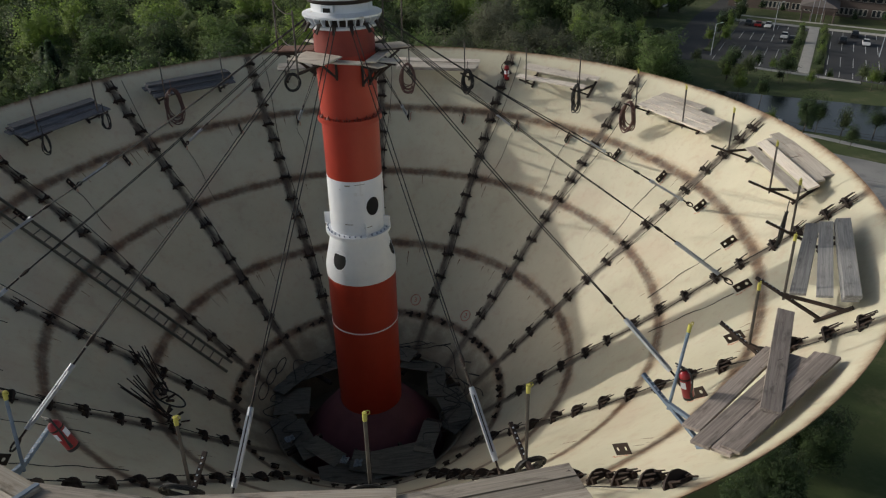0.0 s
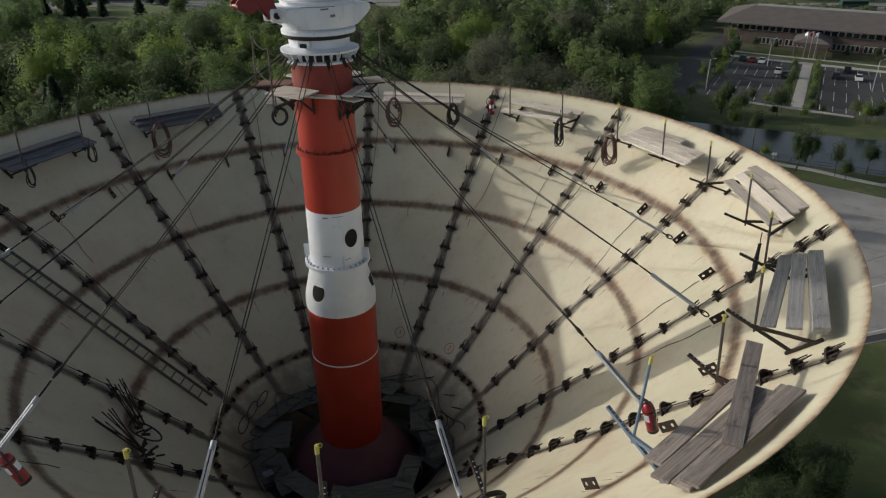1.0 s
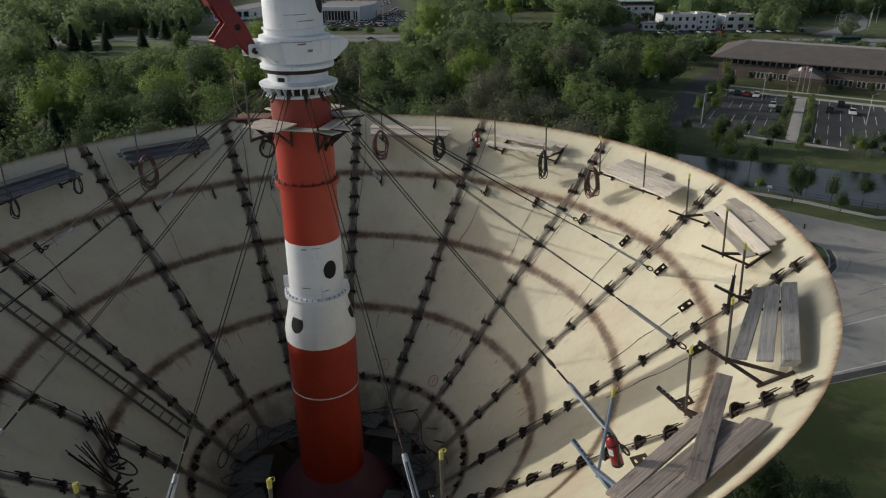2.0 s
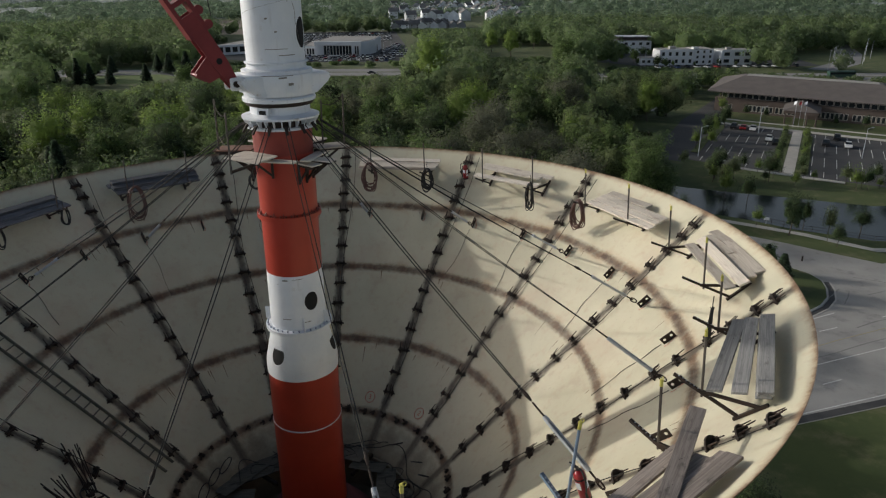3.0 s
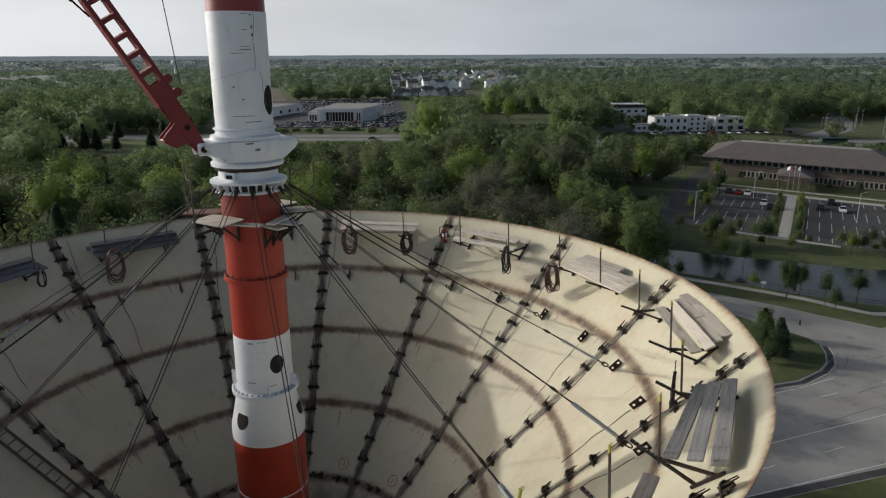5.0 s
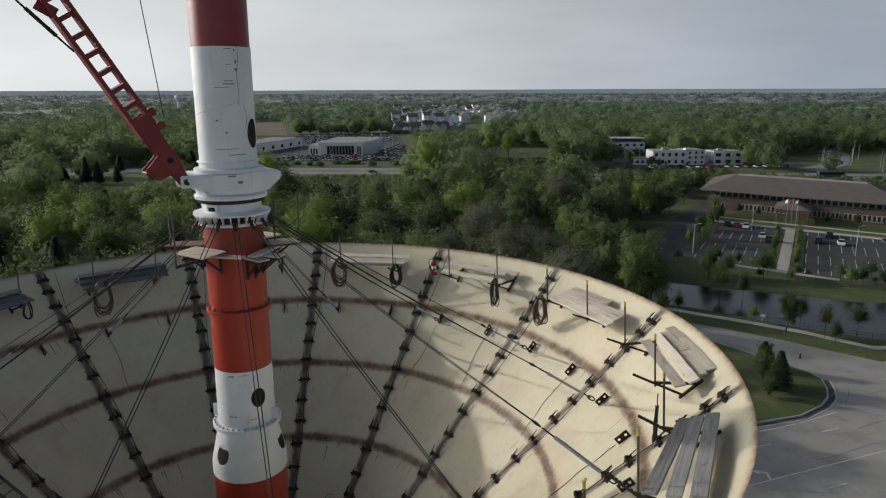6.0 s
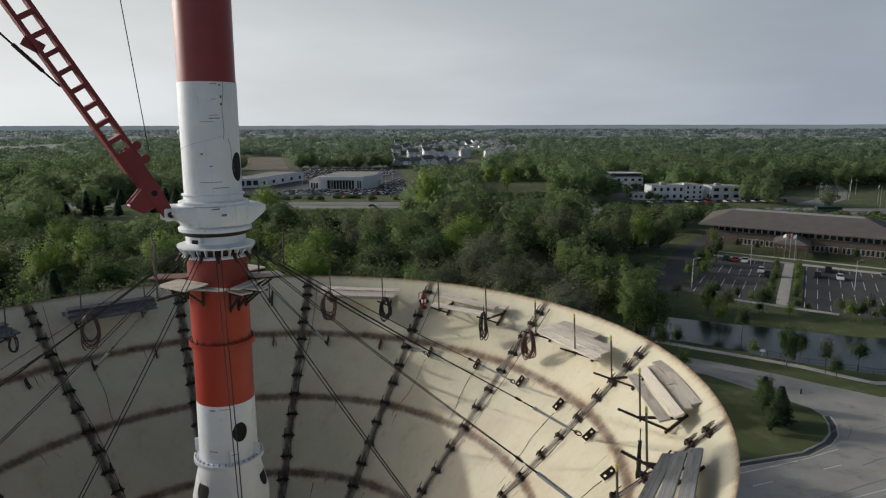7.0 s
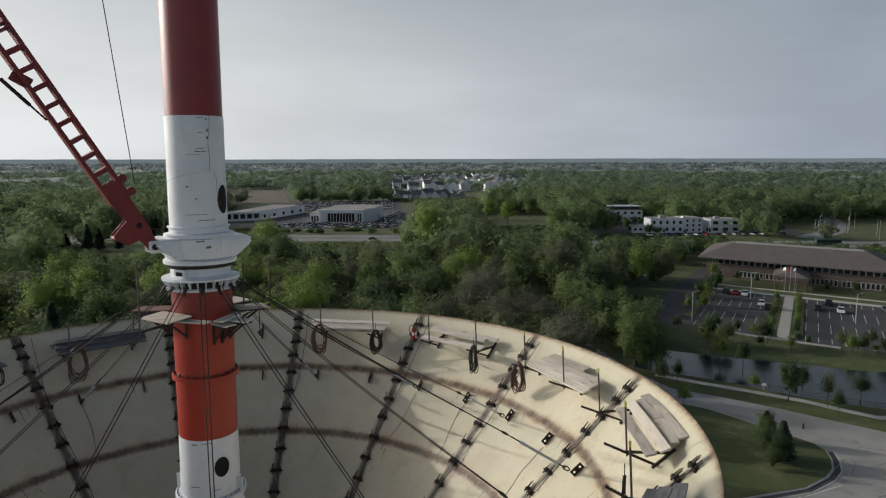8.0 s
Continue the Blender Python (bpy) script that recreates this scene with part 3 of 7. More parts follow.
for k in range(SEAMS):
    for r in LUG_R:
        jit = random.uniform(-7, 7)
        part("seam_lug", random.choice(lug_mesh), None, bowl, at=down @ cone_frame(r + random.uniform(-0.03, 0.03), TH0 + STEP * k) @ pose(0, random.uniform(-0.02, 0.02), 0, 0, 0, jit))
    for j in range(4):
        grow = random.uniform(0.7, 1.25)
        part("ring_lug", ring_mesh, None, bowl, at=down @ cone_frame(3.5 + random.uniform(-0.03, 0.03), TH0 + STEP * (k + (j + 0.5) / 4 + random.uniform(-0.07, 0.07))) @ pose(0, 0, 0, 0, 0, random.uniform(-40, 40)) @ Matrix.Diagonal((grow, grow, grow, 1)))
    for s in (-0.25, 0.25):
        part("pad_eye", pad_mesh, None, bowl, "dark steel pad eye with two holes", at=down @ cone_frame(8.47, TH0 + STEP * (k + s)))
        part("paint_mark", mark_mesh, None, bowl, "faint red paint mark below a pad eye", at=down @ cone_frame(8.47, TH0 + STEP * (k + s)) @ pose(random.uniform(-0.03, 0.03), 0, 0, 0, 0, random.uniform(-15, 15)))

# ---- light safety lines pulled along the seams ----
for k in range(SEAMS):
    a = TH0 + STEP * k
    bend = random.uniform(1.0, 2.2)
    pts = [on_cone(10.3 - 6.6 * i / 10, a - bend - 0.6 * math.sin(i * 0.9 + k) + (i * 0.1), 0.07 + 0.05 * math.sin(i * 1.3 + k)) for i in range(11)]
    solid("safety_line", tube(pts, 0.009, 5), M_ROPE_WIRE, "thin dark safety line along a tank seam", "rope", "safety lines")

# ---- thin loose wires hanging down the wall from the pad eyes ----
rw = random.Random(31)
for k in range(SEAMS):
    for s in (-0.25, 0.25):
        if rw.random() < 0.35:
            continue
        a, ln, sway = TH0 + STEP * (k + s) + rw.uniform(-0.5, 0.5), rw.uniform(0.5, 1.7), rw.uniform(-1.6, 1.6)
        pts = [on_cone(8.3 - ln * i / 9, a + sway * (i / 9) ** 2 + 0.2 * math.sin(i * 0.8 + k), 0.012 + 0.015 * math.sin(i * 1.7)) for i in range(10)]
        solid("loose_wire", tube(pts, 0.0075, 4), M_ROPE_WIRE, "thin dark wire trailing down the tank wall", "wire", "loose wires")

# ---- guy cables from the hub to the pad eyes ----
HUB_Z = Z0 + 3.14


def guy_cable(deg):
    a = radians(deg)
    rad, tan = Vector((math.cos(a), math.sin(a), 0)), Vector((-math.sin(a), math.cos(a), 0))
    top = Vector((MX, MY, HUB_Z)) + rad * 0.8
    end = on_cone(8.38, deg, 0.13)
    d = (end - top).normalized()
    side = d.cross(tan).normalized()
    ln = (end - top).length
    at = lambda s: top + d * s
    g = thing("guy_cable", "doubled steel guy cable with a pale turnbuckle, hub to tank wall", "cable", "guy cables")
    s_sock, s0, s1 = ln - 1.95, ln - 1.46, ln - 0.5
    for q in (-1, 1):
        pts = []
        for i in range(9):
            f = i / 8
            spread = 0.034 * (1 - f) ** 0.6 + 0.012
            pts.append(at(s_sock * f) + tan * q * spread - Vector((0, 0, 0.07 * math.sin(math.pi * f))))
        part("wire_rope", tube(pts, 0.0095, 6), M_ROPE_WIRE, g)
    part("socket", add_rod(rod(at(s_sock - 0.09), at(s_sock), 0.022, 8, 0.036), at(s_sock), at(s_sock + 0.12), 0.036, 8, 0.018), M_STEEL_DARK, g, "dark cast socket")
    part("screw_rod", rod(at(s_sock + 0.15), at(ln - 0.2), 0.017, 8), M_STEEL_DARK, g)
    bm = bmesh.new()
    for q in (-1, 1):
        add_bar(bm, at(s0) + tan * q * 0.025, at(s1) + tan * q * 0.025, 0.03, 0.05, side)
    for s in (s0, s1):
        add_rod(bm, at(s - 0.05), at(s + 0.07), 0.042, 10)
    part("turnbuckle", bm, M_GALV, g, "pale blue-grey turnbuckle body", smooth=False)
    lk = []
    for i in range(14):
        t = i / 14 * math.tau
        lk.append(at(ln - 0.18) + d * 0.1 * math.cos(t) + side * 0.045 * math.sin(t))
    part("shackle", tube(lk, 0.016, 6, True), M_STEEL_DARK, g)
    return g


for k in range(SEAMS):
    guy_cable(TH0 + STEP * (k - 0.25) + 0.0)

# ---- mast details ----
def bolt_ring(r, z, count, size, mat):
    me = mesh_of("bolt", rod((0, 0, -size), (0, 0, size), size * 0.62, 6), mat)
    for k in range(count):
        part("bolt", me, None, mast, at=spin(k * 360 / count) @ pose(r, 0, z))


M_BOLT_PALE = surface("pale_blue_grey_bolts", (0.3, 0.34, 0.42), (0.42, 0.46, 0.53), 0.5, 0.1, 9, 60)
M_RED_DARK = surface("dark_red_bolts", (0.12, 0.02, 0.012), (0.18, 0.03, 0.02), 0.5, 0, 9, 60)
bolt_ring(0.655, 1.25, 36, 0.035, M_RED_DARK)
bolt_ring(0.7, -1.48, 34, 0.032, M_BOLT_PALE)
bm = bmesh.new()
fin = [[bm.verts.new((x, y, z)) for x, z in ((0.61, 1.24), (0.685, 1.24), (0.61, 1.33))] for y in (-0.008, 0.008)]
bm.faces.new(fin[0])
bm.faces.new(fin[1][::-1])
for i in range(3):
    bm.faces.new((fin[0][(i + 1) % 3], fin[0][i], fin[1][i], fin[1][(i + 1) % 3]))
fin_mesh = mesh_of("flange_fin", bm, M_RED_DARK)
for k in range(18):
    part("flange_fin", fin_mesh, None, mast, at=spin(k * 20 + 5))
part("white_band", revolve([(0.816, -4.13), (0.828, -4.13), (0.828, -4.1), (0.816, -4.1)], 64, False), M_WHITE, mast, "thin white painted band")
for a in (-20, 170, -75, 90):
    part("flange_tab", box(0.16, 0.025, 0.3, spin(a) @ pose(0.7, 0, -1.33), 0.005), M_WHITE, mast)
def gusset():
    bm = bmesh.new()
    a, b = [[bm.verts.new((x, y, z)) for x, z in ((0.6, 3.12), (0.66, 3.12), (0.775, 3.29), (0.775, 3.325), (0.6, 3.325))] for y in (-0.011, 0.011)]
    bm.faces.new(a)
    bm.faces.new(b[::-1])
    for i in range(5):
        bm.faces.new((a[(i + 1) % 5], a[i], b[i], b[(i + 1) % 5]))
    return mesh_of("gusset", bm, M_WHITE_HUB)


gusset_mesh = gusset()
bm = box(0.05, 0.07, 0.11, pose(0, 0, 0), 0.01)
add_rod(bm, (0, -0.055, 0.05), (0, 0.055, 0.05), 0.02)
add_box(bm, pose(0, 0, -0.09), 0.035, 0.045, 0.1)
shackle_mesh = mesh_of("hub_shackle", bm, M_STEEL_DARK)
for k in range(SEAMS * 2):
    part("gusset", gusset_mesh, None, mast, at=spin(TH0 + STEP * (k / 2 + 0.0)))
    if k % 2 == 0:
        part("hub_shackle", shackle_mesh, None, mast, "dark steel shackle at the hub", at=spin(TH0 + STEP * (k / 2 - 0.25)) @ pose(0.75, 0, 3.17, 0, -35, 0))


def hatch(z, deg, r, w, h, taper=0.0):
    """An oval hatch on the mast wall: a dark face for its unlit inside, with a thin raised lip."""
    bm, n = bmesh.new(), 28
    
    def pt(e, rr, k):
        a, dz = e * w / 2 * math.cos(k * math.tau / n) / r, e * h / 2 * math.sin(k * math.tau / n)
        return Vector(((rr - taper * dz) * math.cos(a), (rr - taper * dz) * math.sin(a), dz))

    lip = [[bm.verts.new(pt(e, rr, k)) for k in range(n)] for e, rr in ((1.07, r + 0.002), (1.05, r + 0.012), (1.0, r + 0.012), (0.97, r - 0.0))]
    for a, b in zip(lip, lip[1:]):
        for k in range(n):
            bm.faces.new((a[k], a[(k + 1) % n], b[(k + 1) % n], b[k]))
    frame_ob = part("hatch_lip", bm, M_WHITE, mast, at=pose(0, 0, z) @ spin(deg))
    bm = bmesh.new()
    rows = [[bm.verts.new(pt(e, r + 0.004, k)) for k in range(n)] for e in (0.99, 0.66, 0.33)]
    for a, b in zip(rows, rows[1:]):
        for k in range(n):
            bm.faces.new((a[k], a[(k + 1) % n], b[(k + 1) % n], b[k]))
    c = bm.verts.new((r + 0.004, 0, 0))
    for k in range(n):
        bm.faces.new((rows[-1][k], rows[-1][(k + 1) % n], c))
    part("hatch_opening", bm, M_HOLE, frame_ob, "open hatch, its unlit inside painted as a dark face")


# near-black that stands for the unlit inside of hatches and holes
M_HOLE = surface("hole_shade", (0.008, 0.008, 0.009), (0.014, 0.013, 0.013), 0.9, 0, 4, 30)
hatch(-0.8, -54, 0.625, 0.34, 0.46)
hatch(-2.11, -128.5, 0.757, 0.36, 0.46, 0.26)
hatch(-2.05, -8, 0.742, 0.36, 0.46, 0.26)
hatch(5.02, -19, 0.585, 0.36, 0.62)
# dark bands that paint the shade behind the gussets and under the slewing ring
part("recess_shade", revolve([(0.632, 3.165), (0.64, 3.17), (0.64, 3.322), (0.632, 3.322)], 48, False), M_STEEL_DARK, mast, "dark band painted for the shade behind the gussets", smooth=True)
part("groove_shade", revolve([(0.63, 3.585), (0.672, 3.59), (0.672, 3.668), (0.63, 3.672)], 48, False), M_STEEL_DARK, mast, "dark band painted for the shaded groove under the slewing ring", smooth=True)
# slewing drum cheeks and boom foot
BOOM_AZ = -149.0
bm = bmesh.new()
hexa = [(-0.6, 3.79), (0.6, 3.79), (0.93, 4.05), (0.96, 4.14), (0.9, 4.225), (-0.9, 4.225), (-0.96, 4.14), (-0.93, 4.05)]
fa, fb = [[bm.verts.new((x, s * 0.52, z)) for x, z in hexa] for s in (-1, 1)]
for i in range(8):
    bm.faces.new((fa[i], fa[(i + 1) % 8], fb[(i + 1) % 8], fb[i]))
bm.faces.new(fa[::-1])
bm.faces.new(fb)
bmesh.ops.bevel(bm, geom=list(bm.edges), offset=0.035, segments=2, affect="EDGES")
bmesh.ops.transform(bm, matrix=spin(BOOM_AZ), verts=bm.verts)
smooth_by_angle(part("drum_cheek", bm, M_WHITE_HUB, mast, "white boxed slewing cheeks"), 50)
for s in (-0.16, 0.16):
    part("boom_ear", box(0.26, 0.05, 0.26, spin(BOOM_AZ) @ pose(0.93, s, 4.07), 0.03), M_WHITE, mast)
hub_box = part("hub_box", box(0.14, 0.26, 0.13, spin(-112) @ pose(0.655, 0, 3.52), 0.01), M_WHITE, mast, "open white box under the slewing ring")
part("box_opening", box(0.02, 0.16, 0.09, spin(-112) @ pose(0.72, 0, 3.5), 0.01), M_HOLE, hub_box, "opening with its unlit inside painted dark")


def scrape(z0, a0, z1, a1, r, w, n=8):
    """A thin scrape or weld line on the post's round face."""
    bm = bmesh.new()
    rows = []
    for i in range(n + 1):
        f = i / n
        a, z = radians(a0 + (a1 - a0) * f + 1.6 * math.sin(f * 9 + z0)), z0 + (z1 - z0) * f
        flat = abs(z1 - z0) < 0.25
        d = (0, w / 2) if flat else (math.degrees(w / r) / 2, 0)
        rows.append([bm.verts.new(((r + e) * math.cos(a + q * radians(d[0])), (r + e) * math.sin(a + q * radians(d[0])), z + q * d[1])) for q, e in ((-1, 0.0005), (-0.8, 0.003), (0.8, 0.003), (1, 0.0005))])
    for a, b in zip(rows, rows[1:]):
        for k in range(3):
            bm.faces.new((a[k], b[k], b[k + 1], a[k + 1]))
    part("paint_scrape", bm, M_SCRAPE, mast)


M_SCRAPE = surface("scraped_paint", (0.1, 0.085, 0.07), (0.3, 0.27, 0.24), 0.8, 0, 14, 60)
scrape(6.74, -48, 5.6, -52, 0.586, 0.012, 14)
scrape(5.66, -52, 5.36, -168, 0.586, 0.016, 30)
scrape(5.6, -40, 4.9, -30, 0.586, 0.012, 14)
for z, a0, a1, w in ((6.02, -78, -58, 0.02), (6.08, -76, -60, 0.012), (6.4, -72, -62, 0.012), (6.7, -74, -60, 0.014), (6.68, -56, -53, 0.03), (6.3, -55, -51, 0.05), (6.45, -54, -52, 0.06), (5.95, -95, -70, 0.01), (4.72, -100, -60, 0.012), (4.6, -75, -45, 0.016), (5.3, -96, -94, 0.03), (5.05, -80, -78, 0.025)):
    scrape(z, a0, z + 0.005, a1, 0.586, w, 6)
for z, a0, a1, w in ((-0.24, -110, -100, 0.03), (-0.22, -90, -70, 0.012), (-1.2, -115, -100, 0.02), (-1.3, -75, -60, 0.02)):
    scrape(z, a0, z + 0.004, a1, 0.626, w, 6)
for z, a0, a1, w in ((4.05, -66, -60, 0.05), (4.22, -120, -60, 0.012), (4.18, -80, -70, 0.03)):
    scrape(z, a0, z + 0.004, a1, 0.742, w, 6)

# boom: riveted box ladder girder that leans out and up
boom = thing("derrick_boom", "red steel derrick boom with ladder-like rectangular openings", "crane boom", at=pose(MX, MY, Z0) @ spin(BOOM_AZ))
B0, B1 = Vector((0.95, 0, 3.99)), Vector((3.1, 0, 7.65))
bd = (B1 - B0).normalized()
bn = Vector((0, 1, 0)).cross(bd).normalized()
BL = 12.0
bpt = lambda s, w=0.0, y=0.0: B0 + bd * s + bn * w + Vector((0, y, 0))
HALF = 0.165
M_BOOM = surface("dull_red_boom_paint", (0.17, 0.014, 0.018), (0.23, 0.024, 0.026), 0.5, 0, 2, 40, dirt=(0.09, 0.015, 0.015), dirt_at=(0.6, 0.85))
for w in (-1, 1):
    part("chord", add_bar(bmesh.new(), bpt(1.1, w * HALF), bpt(BL, w * HALF), 0.3, 0.075, bn), M_BOOM, boom)
s = 1.75
k = 0
while s < BL:
    b = 0.085 if s < 4.5 else 0.04
    part("batten", add_bar(bmesh.new(), bpt(s, -HALF + 0.02), bpt(s, HALF - 0.02), 0.28, b, bd), M_BOOM, boom)
    if s > 4.5:
        part("batten", add_bar(bmesh.new(), bpt(s + 0.09, -HALF + 0.02), bpt(s + 0.09, HALF - 0.02), 0.28, b, bd), M_BOOM, boom)
    s += 0.36
bm = bmesh.new()
for y in (-0.13, 0.13):
    pr = [bpt(-0.08, -0.08, y), bpt(-0.08, 0.08, y), bpt(0.45, 0.15, y), bpt(1.5, 0.165, y), bpt(1.5, -0.165, y), bpt(0.45, -0.15, y)]
    for off in (-0.012, 0.012):
        vs = [bm.verts.new(p + Vector((0, off, 0))) for p in pr]
        bm.faces.new(vs if off > 0 else vs[::-1])
        if off > 0:
            for i in range(6):
                bm.faces.new((vs[i], last[i], last[(i + 1) % 6], vs[(i + 1) % 6]))
        last = vs
part("foot_plate", bm, M_BOOM, boom, "solid red boom foot plates")
part("foot_pin", rod(bpt(0, 0, -0.24), bpt(0, 0, 0.24), 0.06, 12), M_STEEL_DARK, boom)
part("foot_hole", rod(bpt(0.52, 0, 0.14), bpt(0.52, 0, 0.150), 0.06, 16), M_HOLE, boom)
part("foot_hole", rod(bpt(0.52, 0, -0.14), bpt(0.52, 0, -0.150), 0.06, 16), M_HOLE, boom)
bm = bmesh.new()
tri = [(0.27, 0.15), (0.72, 0.15), (0.61, 0.5), (0.55, 0.54), (0.3, 0.4)]
for y in (-0.12, 0.12):
    a, b = [[bm.verts.new(bpt(u, w, y + e)) for u, w in tri] for e in (-0.012, 0.012)]
    bm.faces.new(a)
    bm.faces.new(b[::-1])
    for i in range(5):
        bm.faces.new((a[(i + 1) % 5], a[i], b[i], b[(i + 1) % 5]))
bmesh.ops.recalc_face_normals(bm, faces=bm.faces)
add_bar(bm, bpt(0.31, 0.16), bpt(0.33, 0.38), 0.24, 0.02, bd)
add_rod(bm, bpt(0.55, 0.5, -0.17), bpt(0.55, 0.5, 0.17), 0.03)
part("stop_bracket", bm, M_BOOM, boom, "red triangular stop bracket")
for s in (1.15, 1.45):
    part("sheave", rod(bpt(s, -0.27, -0.05), bpt(s, -0.27, 0.05), 0.085, 16), M_BOOM, boom)
bm = add_rod(bmesh.new(), bpt(3.0, 0.23), bpt(4.6, 0.62), 0.018)
add_rod(bm, bpt(3.35, 0.315), bpt(3.95, 0.46), 0.035)
add_rod(bm, bpt(4.6, 0.62), bpt(BL, 1.3), 0.014)
part("luffing_pendant", bm, M_STEEL_DARK, boom, "dark luffing pendant with turnbuckle")
part("pendant_lug", add_bar(bmesh.new(), bpt(3.65, 0.1), bpt(3.95, 0.27), 0.1, 0.2, bn), M_BOOM, boom)
part("hoist_rope", rod(Vector((1.22, 0, 5.25)), Vector((1.95, 0, 12.0)), 0.009, 6), M_ROPE_WIRE, boom)

# scaffold pads bracketed round the mast head
M_RUSTBOARD = plank_mat("red_brown_board", (0.17, 0.085, 0.06), (0.25, 0.14, 0.1), (0.1, 0.05, 0.035))
mast_deck = thing("mast_platform", "makeshift timber work platform on steel brackets round the mast", "work platform", at=pose(MX, MY, Z0 - 0.05))
for a, w, ln, z, up in ((-131, 0.92, 0.58, 2.6, 4), (-50, 0.28, 0.5, 2.42, 0), (-30, 0.3, 0.62, 2.47, 2), (15, 0.5, 0.7, 2.6, 2), (60, 0.6, 0.7, 2.6, 0), (120, 0.5, 0.75, 2.6, 3), (170, 0.5, 0.85, 2.6, 2)):
    f = spin(a)
    part("deck_board", box(ln, w, 0.028, f @ pose(0.62 + ln / 2, random.uniform(-0.1, 0.1), z, 0, up, random.uniform(-12, 12)), 0.004), M_RUSTBOARD if a == 170 else M_WOOD, mast_deck)
    for s in (-1, 1):
        y = s * w * 0.33
        part("bracket_arm", add_bar(bmesh.new(), f @ Vector((0.6, y, z - 0.045)), f @ Vector((0.62 + ln * 0.95, y, z - 0.045)), 0.04, 0.05), M_STEEL_DARK, mast_deck)
        part("bracket_brace", add_bar(bmesh.new(), f @ Vector((0.62, y, z - 0.42)), f @ Vector((0.62 + ln * 0.7, y, z - 0.07)), 0.035, 0.04), M_STEEL_DARK, mast_deck)
        part("bracket_upright", add_bar(bmesh.new(), f @ Vector((0.625, y, z - 0.46)), f @ Vector((0.625, y, z - 0.03)), 0.04, 0.05, (1, 0, 0)), M_STEEL_DARK, mast_deck)
for a in (-20, 70, 158, -110):
    f = spin(a)
    part("deck_board", box(0.22, 1.25, 0.035, f @ pose(0.75, 0, 2.5 + 0.02 * (a % 3)), 0.004), M_WOOD, mast_deck)
POSTS = [Vector((-0.86, -1.4, 2.56)), Vector((-1.36, 0.1, 2.6)), Vector((1.23, 1.2, 2.5)), Vector((0.8, 0.3, 2.5))]
for p in POSTS:
    bm = rod(p - Vector((0, 0, 0.12)), p + Vector((0.02, -0.02, 1.06)), 0.019, 8)
    add_rod(bm, p + Vector((0, 0, 0.98)), p + Vector((0.03, 0, 1.0)), 0.026, 8)
    part("guard_post", bm, M_POST, mast_deck, "thin brown-grey guard post")
    part("post_arm", add_bar(bmesh.new(), p - Vector((0, 0, 0.08)), Vector((p.x * 0.5, p.y * 0.5, p.z - 0.08)), 0.04, 0.05), M_STEEL_DARK, mast_deck)
for p, q in ((POSTS[0], POSTS[1]), (POSTS[2], POSTS[3])):
    for up in (0.45, 1.02):
        part("guard_chain", tube([p.lerp(q, i / 10) + Vector((0, 0, up - 0.5 * (i / 10) * (1 - i / 10))) for i in range(11)], 0.009, 5), M_STEEL_DARK, mast_deck, "slack dark chain between guard posts")

# ---- plank platforms hung inside the rim ----
def plank_mesh(length, width, mat, t=0.046):
    me = mesh_of("plank", box(length, width, t, Matrix(), 0.004), mat)
    return me


PLANKS = {}


def deck_z(r):
    return Z0 - 0.13 + 0.222 * (r - 9.4)


def lay_plank(parent, r0, a0, r1, a1, lift=0.0, width=0.235, turn=None, mat=None):
    p0 = Vector((r0 * math.cos(radians(a0)), r0 * math.sin(radians(a0)), deck_z(r0) + lift))
    p1 = Vector((r1 * math.cos(radians(a1)), r1 * math.sin(radians(a1)), deck_z(r1) + lift))
    d = (p1 - p0).normalized()
    mid = (p0 + p1) / 2
    out = Vector((mid.x, mid.y, 0)).normalized()
    out = (out + Vector((0, 0, 0.222))).normalized() if turn is None else Vector((out.x, out.y, turn)).normalized()
    y = (out - d * out.dot(d)).normalized()
    z = d.cross(y)
    if z.z < 0:
        z, y = -z, -y
    m = Matrix((d, y, z)).transposed().to_4x4()
    ln = round((p1 - p0).length, 1)
    key = (ln, width, (mat or M_WOOD).name)
    if key not in PLANKS:
        PLANKS[key] = plank_mesh(ln, width, mat or M_WOOD)
    ob = part("plank", PLANKS[key], None, parent, at=Matrix.Translation(mid) @ m)
    return ob


